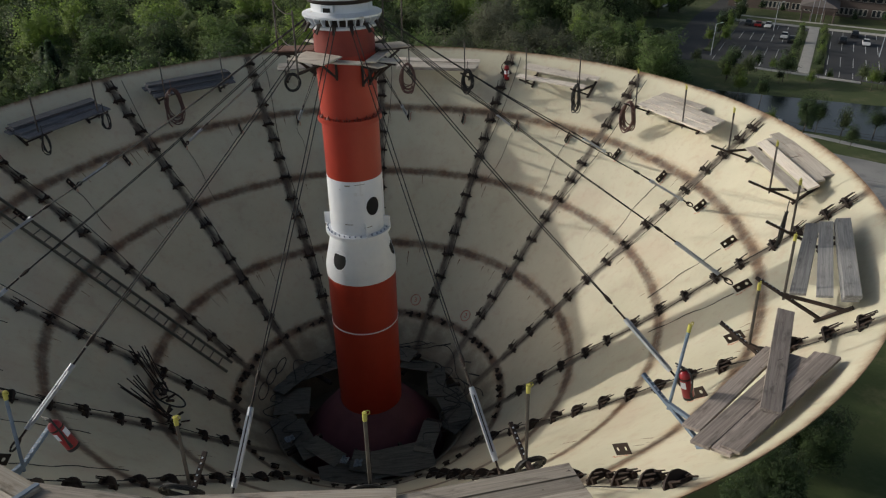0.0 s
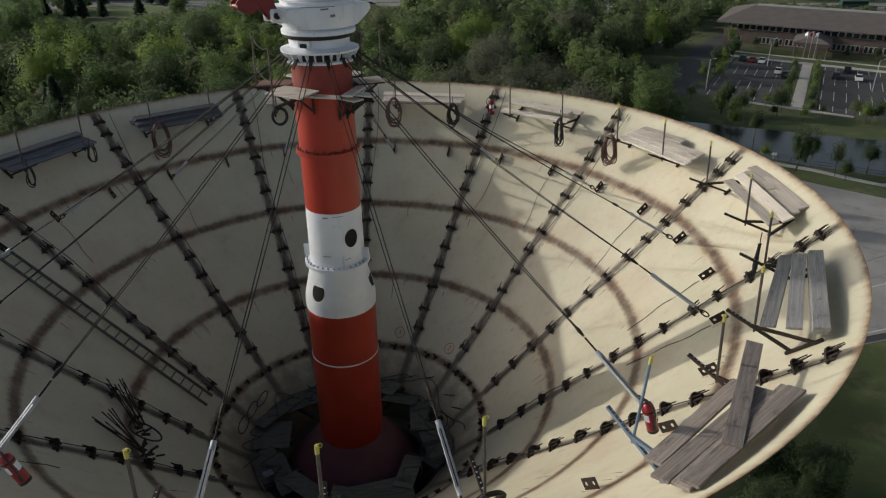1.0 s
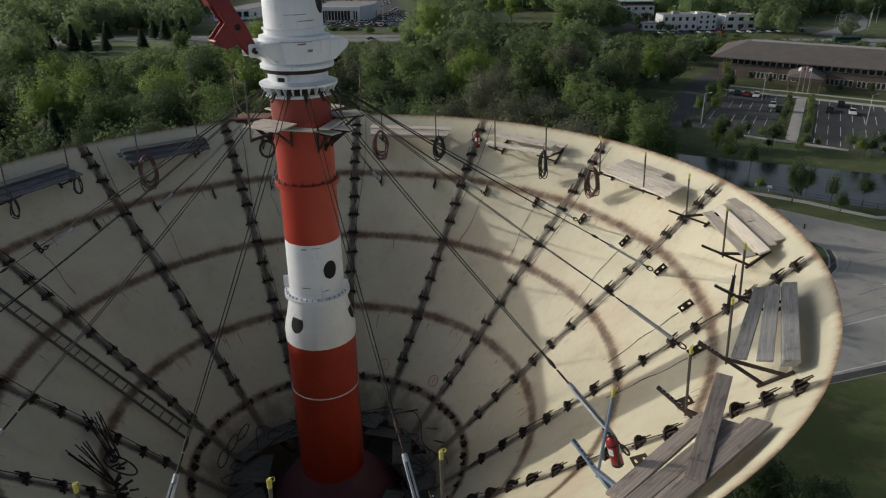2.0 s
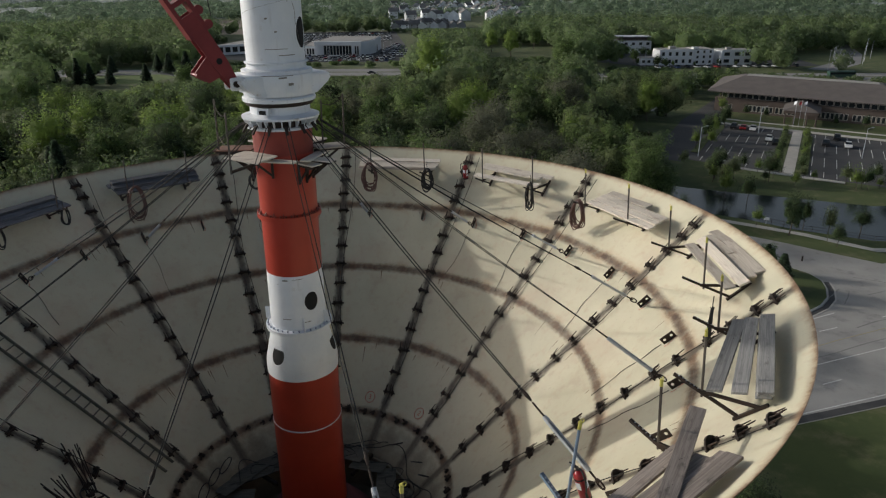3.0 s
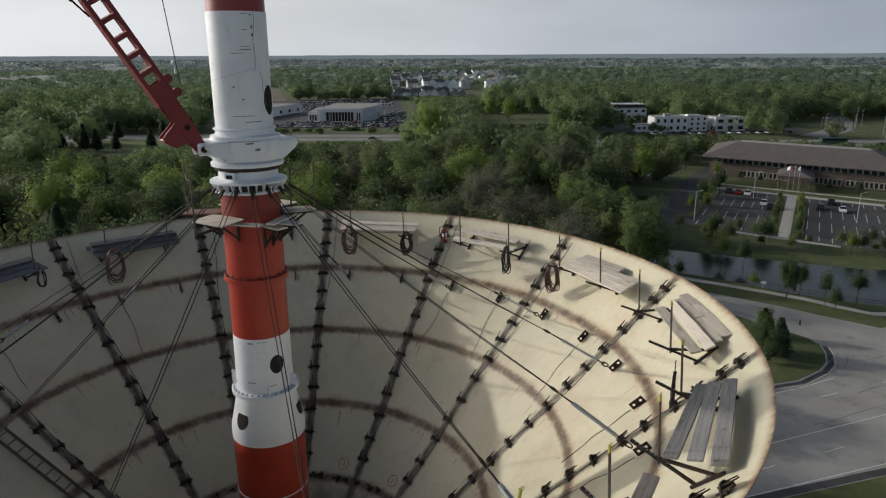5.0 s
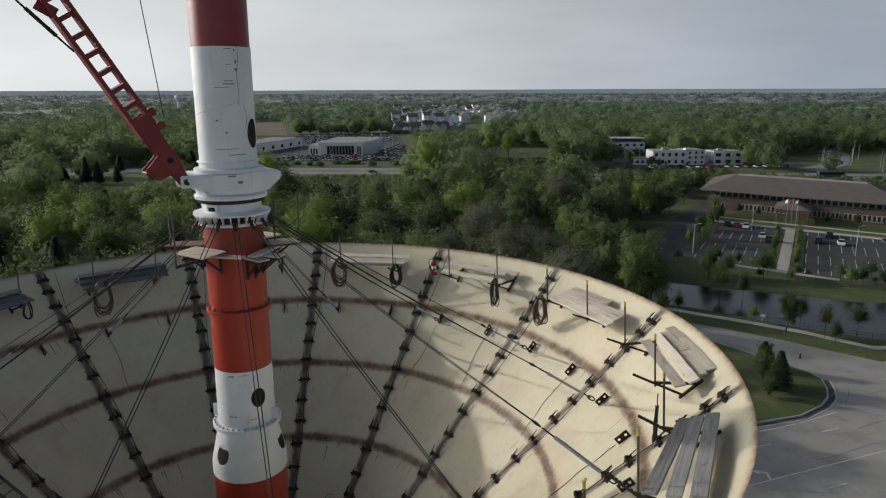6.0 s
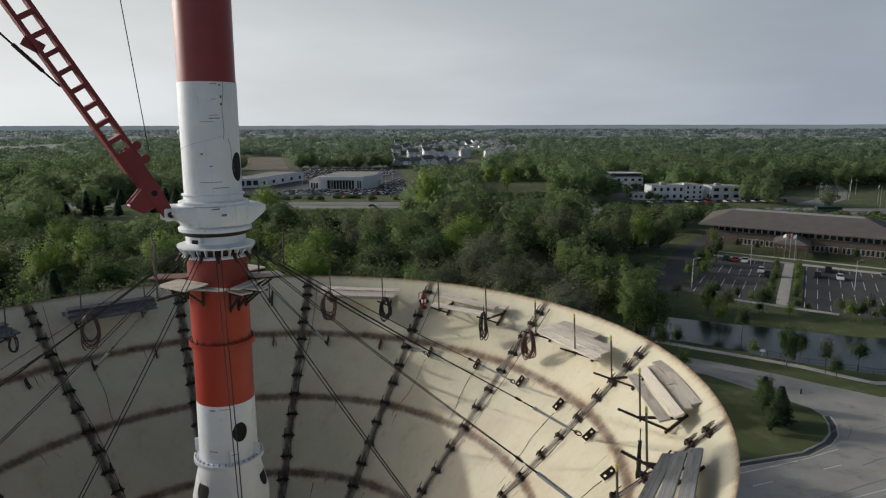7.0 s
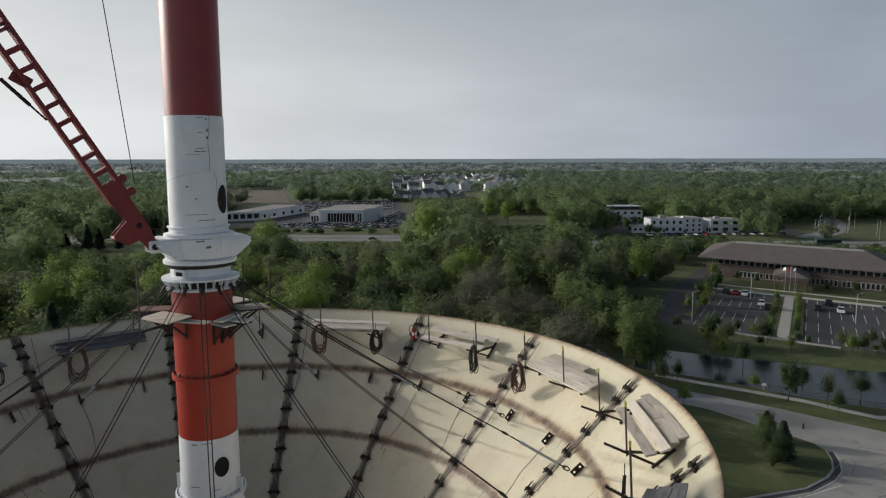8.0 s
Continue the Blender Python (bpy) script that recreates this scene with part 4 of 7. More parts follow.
def rim_bracket(parent, deg, post=1.08, blue=False, lean=0.0, yellow=True, out=0.1):
    """Perforated knee bar, level arm, foot on the cone and guard post with a yellow clamp."""
    mt = M_BLUE if blue else M_STEEL_DARK
    rad = lambda r, z: Vector((r * math.cos(radians(deg)), r * math.sin(radians(deg)), Z0 + z))
    bm = add_bar(bmesh.new(), on_cone(9.58 + 0.4 * out, deg, 0.03), rad(8.45 + out, -0.12 + 0.2 * out), 0.05, 0.045)
    part("knee_bar", bm, mt, parent)
    bm = bmesh.new()
    for i in range(9):
        f = 0.08 + 0.8 * i / 8 * 0.6
        c = rad(8.45 + out, -0.12 + 0.2 * out).lerp(on_cone(9.58 + 0.4 * out, deg, 0.03), f)
        add_box(bm, Matrix.Translation(c + Vector((0, 0, 0.028))) @ spin(deg), 0.02, 0.02, 0.006)
    part("bar_holes", bm, M_GALV, parent)
    part("level_arm", add_bar(bmesh.new(), rad(8.84 + out, -0.27), rad(9.95, -0.255), 0.045, 0.05), mt, parent)
    part("cone_foot", add_bar(bmesh.new(), on_cone(9.55, deg, 0.03), on_cone(10.0, deg, 0.03), 0.06, 0.045), mt, parent)
    tan = Vector((-math.sin(radians(deg)), math.cos(radians(deg)), 0))
    foot, top = rad(8.92 + out, -0.36), rad(8.85 + out, -0.28 + post) + tan * lean
    part("guard_post", rod(foot, top, 0.021, 8), M_BLUE if blue else M_POST, parent, "slim steel guard post")
    d = (top - foot).normalized()
    part("post_clamp", rod(top - d * 0.1, top + d * 0.005, 0.026, 8), M_YELLOW if yellow else M_POST, parent, "yellow clamp on a guard post")
    ring = [top + tan * (0.03 + 0.028 * math.cos(i / 10 * math.tau)) + Vector((0, 0, 0.028 * math.sin(i / 10 * math.tau))) for i in range(10)]
    part("hook_ring", tube(ring, 0.006, 4, True), M_YELLOW if yellow else M_POST, parent)




def platform(k, planks, label, dev=(-5.6, 6.5), blue=(False, False), lean=(0, 0), posts=(1.08, 1.08), mat=None, out=0.1):
    jig = random.Random(k)
    c = TH0 + STEP * (k + 0.5)
    t = thing("plank_platform", label, "work platform", "plank platforms round the rim")
    for d, b, ln, ph in zip(dev, blue, lean, posts):
        rim_bracket(t, c + d, ph, b, ln, k < -2 and k > -9, out)
    for row in planks:
        row = list(row) + [0.0] * (5 - len(row))
        row[4] += jig.uniform(0, 0.022)
        lay_plank(t, row[0], c + row[1], row[2], c + row[3], *(row[4:]), mat=mat)
    return t


GREY = "weathered grey timber planks laid on steel rim brackets"
four = lambda j=0.0: [(9.44 + 0.245 * i + random.uniform(-0.02, 0.02), 8.6 + random.uniform(-0.5, 0.5) + j, 9.44 + 0.245 * i + random.uniform(-0.02, 0.02), -8.6 + random.uniform(-0.5, 0.5) + j) for i in range(4)]
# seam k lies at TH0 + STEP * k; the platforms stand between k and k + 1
platform(2, [(9.05, 9.0, 9.1, -7.8), (9.3, 9.1, 9.33, -7.7), (9.55, 9.2, 9.52, -7.5), (9.31, 8.7, 9.35, -7.2, 0.05), (9.56, 8.9, 9.54, -7.0, 0.05), (9.57, 8.3, 9.56, -7.4, 0.1)], "stacked planks on steel rim brackets, the shade's dark blue-grey in their colour", mat=M_WOOD_SHADED)
platform(1, [(9.1, 8.6, 9.12, -8.0), (9.36, 8.5, 9.36, -8.1), (9.61, 8.6, 9.6, -7.9), (9.38, 8.3, 9.39, -7.6, 0.05), (9.63, 8.2, 9.62, -8.2, 0.05), (9.64, 8.0, 9.64, -7.7, 0.1)], "stacked planks on steel rim brackets, the shade's dark blue-grey in their colour", mat=M_WOOD_SHADED)
platform(0, [(9.5, 8.3, 9.5, -2.0), (9.75, 8.0, 9.72, -2.3)], "short weathered planks on steel rim brackets")
platform(-1, [(9.25, 9.6, 9.32, -7.4), (9.25, 9.3, 9.32, -7.6, 0.045), (9.5, 9.5, 9.55, -7.6), (9.74, 9.7, 9.8, -7.5, 0.045)], "double stack of pale planks on steel rim brackets")
platform(-2, [(9.93, 8.8, 9.8, -6.7), (9.7, 8.7, 9.6, -5.0, 0.03), (9.2, 8.7, 9.2, -6.0)], "pale bleached planks on steel rim brackets")
platform(-3, [(9.15, 6.4, 9.18, -10.4), (9.39, 6.2, 9.43, -9.9), (9.63, 6.0, 9.68, -9.2), (9.87, 5.8, 9.9, -3.5)], "pale bleached planks on steel rim brackets", dev=(-5.0, 6.7))
platform(-4, [(10.19, 8.4, 10.19, 4.6), (10.19, 4.5, 10.16, -6.0), (9.95, 7.5, 9.95, 0.6), (9.95, 0.5, 9.93, -7.2), (9.72, 6.8, 9.71, -8.9, 0.035, 0.235, 0.5), (9.42, 6.5, 9.43, -9.4)], "pale planks fanned out on steel rim brackets", dev=(-6.5, 7.9))
platform(-5, [(9.38, 7.4, 9.2, -9.4), (9.58, 7.2, 9.57, -9.6, 0.03), (9.82, 7.2, 9.91, -9.6), (9.825, 7.1, 9.925, -9.5, 0.046), (9.835, 7.0, 9.93, -9.7, 0.092)], "grey planks with a stack of three on steel rim brackets", dev=(-8.9, 6.2), mat=M_WOOD_GREY)
platform(-6, [(9.37, 5.6, 9.6, -8.4), (9.7, 5.3, 9.88, -9.5), (9.94, 6.6, 10.1, -9.1), (10.04, 6.1, 10.15, -8.5, 0.046), (9.18, 11.8, 10.06, -3.7, 0.11, 0.235, 0.0)], "brown planks with one laid across on a blue rim bracket", dev=(-6.4, 6.0), blue=(True, False), lean=(0.22, 0), posts=(1.12, 1.02), mat=M_WOOD_BROWN)
platform(-7, [(9.40, -5.5, 9.47, 7.6), (9.65, -5.5, 9.72, 7.5), (9.88, -5.3, 9.94, 7.2)], GREY, dev=(-6.0, 5.6), mat=M_WOOD_WORN)
platform(-8, [(9.42, -5.0, 9.36, 8.0), (9.34, 6.0, 9.31, 21.4, 0.045), (9.67, -5.0, 9.62, 8.5), (9.59, 6.0, 9.56, 21.2, 0.045), (9.92, -4.8, 9.88, 8.5), (9.84, 6.5, 9.82, 20.8, 0.045)], GREY, dev=(-6.7, 7.1), blue=(True, False), lean=(0.1, 0), mat=M_WOOD_WORN)
M_WOOD_PALE = plank_mat("pale_worn_plank", (0.4, 0.355, 0.29), (0.54, 0.49, 0.41), (0.26, 0.22, 0.17))
left_deck = platform(-9, [(9.28, 3.0, 9.47, 23.0, 0.05), (9.53, 3.2, 9.72, 22.8, 0.05), (9.78, 3.3, 9.95, 22.8, 0.05)], GREY, dev=(-6.6, 9.0), mat=M_WOOD_PALE)
sa, sb = Vector((-3.37, -8.7, deck_z(9.33) + 0.09)), Vector((-3.61, -9.2, deck_z(9.88) + 0.09))
part("strap", add_bar(bmesh.new(), sa, sb, 0.06, 0.014, (-0.1, -0.2, 1)), M_BLUE, left_deck, "blue steel strap across the planks")
for k in (-10, 3):
    platform(k, four(), GREY)

# ---- fire extinguishers ----
def extinguisher(at, tilt):
    e = thing("fire_extinguisher", "red fire extinguisher with a black hose hung on a post", "fire extinguisher", "fire extinguishers", at=at @ tilt)
    part("cylinder", revolve([(0.05, -0.27), (0.082, -0.255), (0.085, -0.22), (0.085, 0.14), (0.078, 0.18), (0.05, 0.21), (0.025, 0.225)], 20), M_EXT, e, smooth=True)
    part("base_ring", revolve([(0.07, -0.285), (0.084, -0.285), (0.086, -0.24), (0.072, -0.24)], 20, False), M_BLACK, e, "black base ring", smooth=True)
    part("wall_strap", revolve([(0.0855, 0.09), (0.089, 0.09), (0.089, 0.115), (0.0855, 0.115)], 20, False), M_STEEL_DARK, e, "dark steel mounting strap")
    for a0, z, hh in ((-60, 0.0, 0.13), (-60, -0.13, 0.06), (90, 0.0, 0.12), (-150, 0.0, 0.12)):
        bm = bmesh.new()
        rows = [[bm.verts.new((0.0862 * math.cos(radians(a0 + 11 * i)), 0.0862 * math.sin(radians(a0 + 11 * i)), z + q * hh / 2)) for q in (-1, 1)] for i in range(-3, 4)]
        for p, q in zip(rows, rows[1:]):
            bm.faces.new((p[0], q[0], q[1], p[1]))
        part("paper_label", bm, M_WHITE, e, "small white paper label", smooth=True)
    bm = rod((0, 0, 0.22), (0, 0, 0.27), 0.025)
    add_bar(bm, (-0.02, 0, 0.275), (0.13, 0, 0.3), 0.022, 0.012)
    add_bar(bm, (-0.02, 0, 0.255), (0.12, 0, 0.245), 0.022, 0.012)
    part("valve_handle", bm, M_BLACK, e, "black valve and handle")
    part("hose", tube([(-0.02, 0, 0.26), (-0.08, 0.02, 0.3), (-0.14, 0.04, 0.26), (-0.16, 0.05, 0.14), (-0.13, 0.05, 0.0), (-0.1, 0.05, -0.1)], 0.014), M_BLACK, e, "black hose")
    part("nozzle", rod((-0.1, 0.05, -0.1), (-0.09, 0.05, -0.2), 0.016, 8, 0.024), M_BLACK, e, "black nozzle")


extinguisher(Matrix.Translation((-3.14, -8.36, Z0 + 0.33)) @ Matrix.Scale(0.84, 4), pose(0, 0, 0, 0, -20, 0) @ pose(0, 0, 0, 0, 0, 150))
extinguisher(Matrix.Translation((4.26, -8.01, Z0 + 0.03)) @ Matrix.Scale(0.9, 4), pose(0, 0, 0, -14, 10, 120))
extinguisher(Matrix.Translation((5.05, 8.16, Z0 - 0.2)), pose(0, 0, 0, 4, -5, 10))

# ---- coiled hoses hung from the posts ----
def coil(name, deg, r, z, size, tall, mat, label, turns=8, tilt=0.0):
    """Loose loops of hose that hang from one point, each of its own length, with a tie at the top."""
    a = radians(deg)
    t = thing(name, label, "hose", "coiled hoses", at=Matrix.Translation((r * math.cos(a), r * math.sin(a), Z0 + z)) @ spin(deg) @ pose(0, 0, 0, 0, tilt, 0))
    rs = random.Random(int(deg * 10) + 7)
    top = size * tall
    for k in range(turns):
        wide, ln = size * rs.uniform(0.76, 1.04), 2 * top * rs.uniform(0.8, 1.05)
        if k == turns - 1:
            ln *= 1.15
        sway, deep, lift = rs.uniform(-0.12, 0.12) * size, min(0.02, 0.12 * size) * (k - turns / 2), rs.uniform(-0.02, 0.03)
        pts = []
        for i in range(24):
            b = i / 24 * math.tau
            drop = (1 - math.cos(b)) / 2
            w = wide * math.sin(b) * (0.75 + 0.35 * drop)
            pts.append((deep * (0.4 + drop) + 0.012 * math.sin(3 * b + k), w + sway * drop + min(0.02, 0.15 * size) * math.sin(2 * b + 2 * k), top + lift - ln * drop))
        part("loop", tube(pts, 0.017, 5, True), mat, t)
    part("tie", tube([(0, -0.03, top - 0.03), (0.03, 0.0, top + 0.02), (0, 0.03, top - 0.03), (-0.03, 0.0, top + 0.02)], 0.012, 5, True), mat, t)
    part("hanger", tube([(0, 0.0, top), (0.0, 0.015, top + 0.12), (0, 0.0, top + 0.26)], 0.01, 5), mat, t)
    return t


def round_coil(deg, r, z, size, turns, tilt, inner=0.62, tall=1.0):
    """A neat round coil lying against its post."""
    a = radians(deg)
    t = thing("hose_coil", "round coil of black hose beside a guard post", "hose", "coiled hoses", at=Matrix.Translation((r * math.cos(a), r * math.sin(a), Z0 + z)) @ spin(deg) @ pose(0, 0, 0, 0, tilt, 0))
    rs = random.Random(int(deg * 7))
    for k in range(turns):
        q, ox, oz = size * (inner + (1.04 - inner) * k / turns), rs.uniform(-0.015, 0.015), rs.uniform(-0.015, 0.015)
        part("loop", tube([(0.012 * math.sin(2 * i / 26 * math.tau + k) + 0.01 * (k % 3), ox + q * math.cos(i / 26 * math.tau), oz + q * tall * math.sin(i / 26 * math.tau)) for i in range(26)], 0.0135, 5, True), M_BLACK, t)


HOSE = "coiled black hose hung from a guard post"
coil("hose_coil", 128.6, 8.85, -0.55, 0.3, 1.75, M_HOSE_RED, "large loose coil of red-brown hose on a guard post", 9)
round_coil(103.5, 8.9, -0.42, 0.27, 8, 0, 0.78, 1.15)
coil("hose_coil", 78.6, 8.96, -0.45, 0.27, 1.75, M_HOSE_RED, "coiled faded red hose hung from a guard post", 13)
coil("hose_coil", 65.4, 8.96, -0.45, 0.19, 2.0, M_BLACK, HOSE, 13)
coil("hose_coil", 40.0, 8.8, -0.45, 0.135, 3.3, M_BLACK, "long tight loop of black hose on a guard post", 9)
coil("hose_coil", 27.0, 8.75, -0.5, 0.24, 1.75, M_HOSE_RED, "large coil of dark red-brown hose on a guard post", 10)
round_coil(-101.9, 8.97, -0.28, 0.25, 9, 25)
round_coil(-88.8, 8.98, -0.3, 0.2, 8, 30)
round_coil(-76.5, 8.97, -0.41, 0.19, 9, 20)
coil("hose_coil", -24.3, 8.87, -0.28, 0.04, 9.0, M_BLACK, "tight hanging bundle of black hose on a guard post", 8)
coil("hose_coil", 142.8, 8.85, -0.45, 0.13, 2.0, M_BLACK, "loose loop of black hose below a plank platform", 3)
coil("hose_coil", 155.5, 8.85, -0.5, 0.13, 2.2, M_BLACK, "loose loop of black hose below a plank platform", 3)

# ---- ladder lying down the cone ----
M_LADDER = surface("dull_ladder", (0.1, 0.095, 0.075), (0.17, 0.16, 0.13), 0.6, 0.1, 4, 40)
ladder = thing("ladder", "long aluminium ladder lying down the shaded tank wall", "ladder")
for s in (-1, 1):
    part("stile", add_bar(bmesh.new(), on_cone(9.0, 169.2 + s * 1.25, 0.09), on_cone(3.85, 169.2 + s * 2.9, 0.09), 0.03, 0.07, (0.6, 0, 0.8)), M_LADDER, ladder)
rung = 0
while rung < 24:
    r = 8.9 - rung * 0.21
    w = 0.2
    p, q = on_cone(r, 169.2 + math.degrees(w / r), 0.09), on_cone(r, 169.2 - math.degrees(w / r), 0.09)
    part("rung", rod(p, q, 0.018, 6), M_LADDER, ladder)
    rung += 1

# ---- bundles of rods and gear on the shaded wall ----
def rod_bundle(r, deg, aim_r, aim_deg, count):
    t = thing("rod_bundle", "bundle of dark steel rods and clamps resting on the tank wall", "rods", "rod bundles")
    p = on_cone(r, deg, 0.12)
    q = on_cone(aim_r, aim_deg, 0.3)
    for i in range(count):
        o = Vector((random.uniform(-0.09, 0.09), random.uniform(-0.09, 0.09), random.uniform(-0.03, 0.06)))
        o2 = Vector((random.uniform(-0.22, 0.22), random.uniform(-0.22, 0.22), random.uniform(-0.1, 0.12)))
        part("rod", rod(p + o, q + o2, 0.013, 6), M_STEEL_DARK, t)
    for i in range(9):
        part("clamp", add_box(bmesh.new(), cone_frame(r + random.uniform(-0.3, 0.2), deg + random.uniform(-3, 4), 0.08) @ pose(0, 0, random.uniform(0, 0.12), random.uniform(0, 60), random.uniform(0, 60), random.uniform(0, 90)), 0.18, 0.06, 0.04), M_STEEL_DARK, t)
    return t


rod_bundle(5.0, -162, 5.6, -173.5, 8)
rod_bundle(5.05, -151, 5.75, -158, 8)
solid("hose_coil", tube([on_cone(4.9 + 0.3 * math.cos(i / 20 * math.tau), -161 + 3.4 * math.sin(i / 20 * math.tau), 0.1) for i in range(20)], 0.02, 6, True), M_BLACK, "loop of black hose lying on the tank wall", "hose", "coiled hoses")

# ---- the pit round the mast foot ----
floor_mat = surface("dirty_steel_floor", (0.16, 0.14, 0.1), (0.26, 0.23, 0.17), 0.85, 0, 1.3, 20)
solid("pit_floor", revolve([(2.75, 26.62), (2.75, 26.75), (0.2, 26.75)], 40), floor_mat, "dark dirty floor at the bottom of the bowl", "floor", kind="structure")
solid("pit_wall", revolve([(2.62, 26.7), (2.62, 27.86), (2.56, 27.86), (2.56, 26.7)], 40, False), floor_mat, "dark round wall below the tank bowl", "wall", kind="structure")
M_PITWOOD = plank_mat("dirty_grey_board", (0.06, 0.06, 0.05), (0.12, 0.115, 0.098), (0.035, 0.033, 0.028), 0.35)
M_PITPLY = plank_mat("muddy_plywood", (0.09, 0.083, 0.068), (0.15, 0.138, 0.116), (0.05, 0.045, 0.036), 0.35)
rp = random.Random(21)
for i in range(17):
    a = i / 17 * 360 + rp.uniform(-8, 8)
    ln, w = rp.uniform(0.8, 1.7), rp.uniform(0.4, 0.95)
    r = rp.uniform(2.0, 2.5)
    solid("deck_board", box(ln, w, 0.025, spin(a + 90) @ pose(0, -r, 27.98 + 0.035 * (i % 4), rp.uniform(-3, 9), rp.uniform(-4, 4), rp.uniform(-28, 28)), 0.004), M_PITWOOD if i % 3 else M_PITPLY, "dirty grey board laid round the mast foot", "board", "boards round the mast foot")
M_RAG = surface("dirty_sheeting", (0.14, 0.17, 0.2), (0.23, 0.26, 0.29), 0.7, 0, 4, 40)
for a, r in ((-108, 2.2), (-99, 2.25), (-150, 2.4)):
    bm = bmesh.new()
    g = [[bm.verts.new((0.038 * (u - 3) + rp.uniform(-0.012, 0.012), 0.032 * (w - 3) + rp.uniform(-0.012, 0.012), rp.uniform(0.0, 0.06))) for u in range(7)] for w in range(7)]
    for p, q in zip(g, g[1:]):
        for k in range(6):
            bm.faces.new((p[k], p[k + 1], q[k + 1], q[k]))
    rag = solid("rag", bm, M_RAG, "crumpled grey-blue sheet on the boards", "rag", "rags", at=spin(a) @ pose(r, 0, 28.14))
    rag.modifiers.new("thick", "SOLIDIFY").thickness = 0.006
for i in range(9):
    a = i * 40 + 15
    p, q = spin(a) @ Vector((1.6, 0, 27.92)), spin(a) @ Vector((2.6, 0, 27.92))
    solid("deck_beam", add_bar(bmesh.new(), p, q, 0.08, 0.1), M_STEEL_DARK, "dark steel beam carrying the boards", "beam", "deck beams")
for i in range(18):
    a0, r = rp.uniform(-60, 230), rp.uniform(1.9, 2.9)
    pts = []
    for j in range(26):
        rr = r + 0.22 * math.sin(j * 0.4 + i)
        a = a0 + j * (1.9 + 1.0 * math.sin(i))
        zz = max(28.1, cone_z(rr) + 0.04) + 0.25 * max(0.0, math.sin(j * 0.3 + i * 2)) * (i % 3 == 0)
        pts.append((rr * math.cos(radians(a)), rr * math.sin(radians(a)), zz))
    solid("loose_cable", tube(pts, 0.012, 5), M_BLACK, "loose black cable lying round the mast foot", "cable", "loose cables")
for a in (8, 20, 150, 160, 172, 40):
    pts = [spin(a) @ Vector((2.9 + 0.14 * math.cos(t / 16 * math.tau), 0.2 * math.sin(t / 16 * math.tau), cone_z(2.95) + 0.12 + 0.3 * (1 + math.cos(t / 16 * math.tau + 2)) * 0.5)) for t in range(16)]
    solid("loose_cable", tube(pts, 0.014, 5, True), M_BLACK, "loop of black cable standing at the pit edge", "cable", "loose cables")


# ---- thin rust runs below the ring seams ----
M_RUN = surface("rust_run", (0.1, 0.06, 0.035), (0.2, 0.11, 0.06), 0.8, 0, 4, 30)
rr = random.Random(5)
bm = bmesh.new()
for r0 in (5.155, 6.985, 8.715):
    for i in range(46):
        a, r, ln, w = rr.uniform(0, 360), r0 - rr.uniform(0.08, 0.2), rr.uniform(0.08, 0.42) * rr.random() + 0.05, rr.uniform(0.006, 0.016)
        top, end = on_cone(r, a, 0.004), on_cone(r - ln, a + rr.uniform(-0.25, 0.25), 0.004)
        tan = Vector((-math.sin(radians(a)), math.cos(radians(a)), 0))
        bm.faces.new([bm.verts.new(p) for p in (top - tan * w, top + tan * w, end + tan * w * 0.3, end - tan * w * 0.3)])
bmesh.ops.recalc_face_normals(bm, faces=bm.faces)
solid("rust_runs", bm, M_RUN, "thin brown rust runs below the welded ring seams", "stains", kind="stuff")

# ---- chalk marks near the bottom seam ----
M_CHALK = surface("red_chalk", (0.5, 0.09, 0.07), (0.55, 0.2, 0.16), 0.9, 0, 12, 60)
for ch, deg in (("3", 67.0), ("2", 40.3)):
    f = cone_frame(3.83, deg, 0.006)
    pts = [(f @ Vector((0.17 * math.cos(i / 24 * math.tau), 0.15 * math.sin(i / 24 * math.tau), 0))) for i in range(24)]
    mark = solid("chalk_mark", tube(pts, 0.011, 4, True), M_CHALK, "red chalk ring with a number on the tank wall", "chalk mark", "chalk marks")
    cu = bpy.data.curves.new("number", "FONT")
    cu.body, cu.size, cu.align_x, cu.align_y, cu.extrude = ch, 0.2, "CENTER", "CENTER", 0.002
    tmp = bpy.data.objects.new("number", cu)
    scene.collection.objects.link(tmp)
    me = bpy.data.meshes.new_from_object(tmp.evaluated_get(bpy.context.evaluated_depsgraph_get()))
    bpy.data.objects.remove(tmp)
    me.materials.clear()
    me.materials.append(M_CHALK)
    part("number", me, None, mark, at=f @ pose(0, 0, 0, 0, 0, -90))
# ---- ground, roads and water ----
ground = solid("ground", box(9900, 9900, 0.5, pose(0, 0, -0.25)), M_GRASS, "rough green grassland reaching to the horizon", "ground", kind="structure")


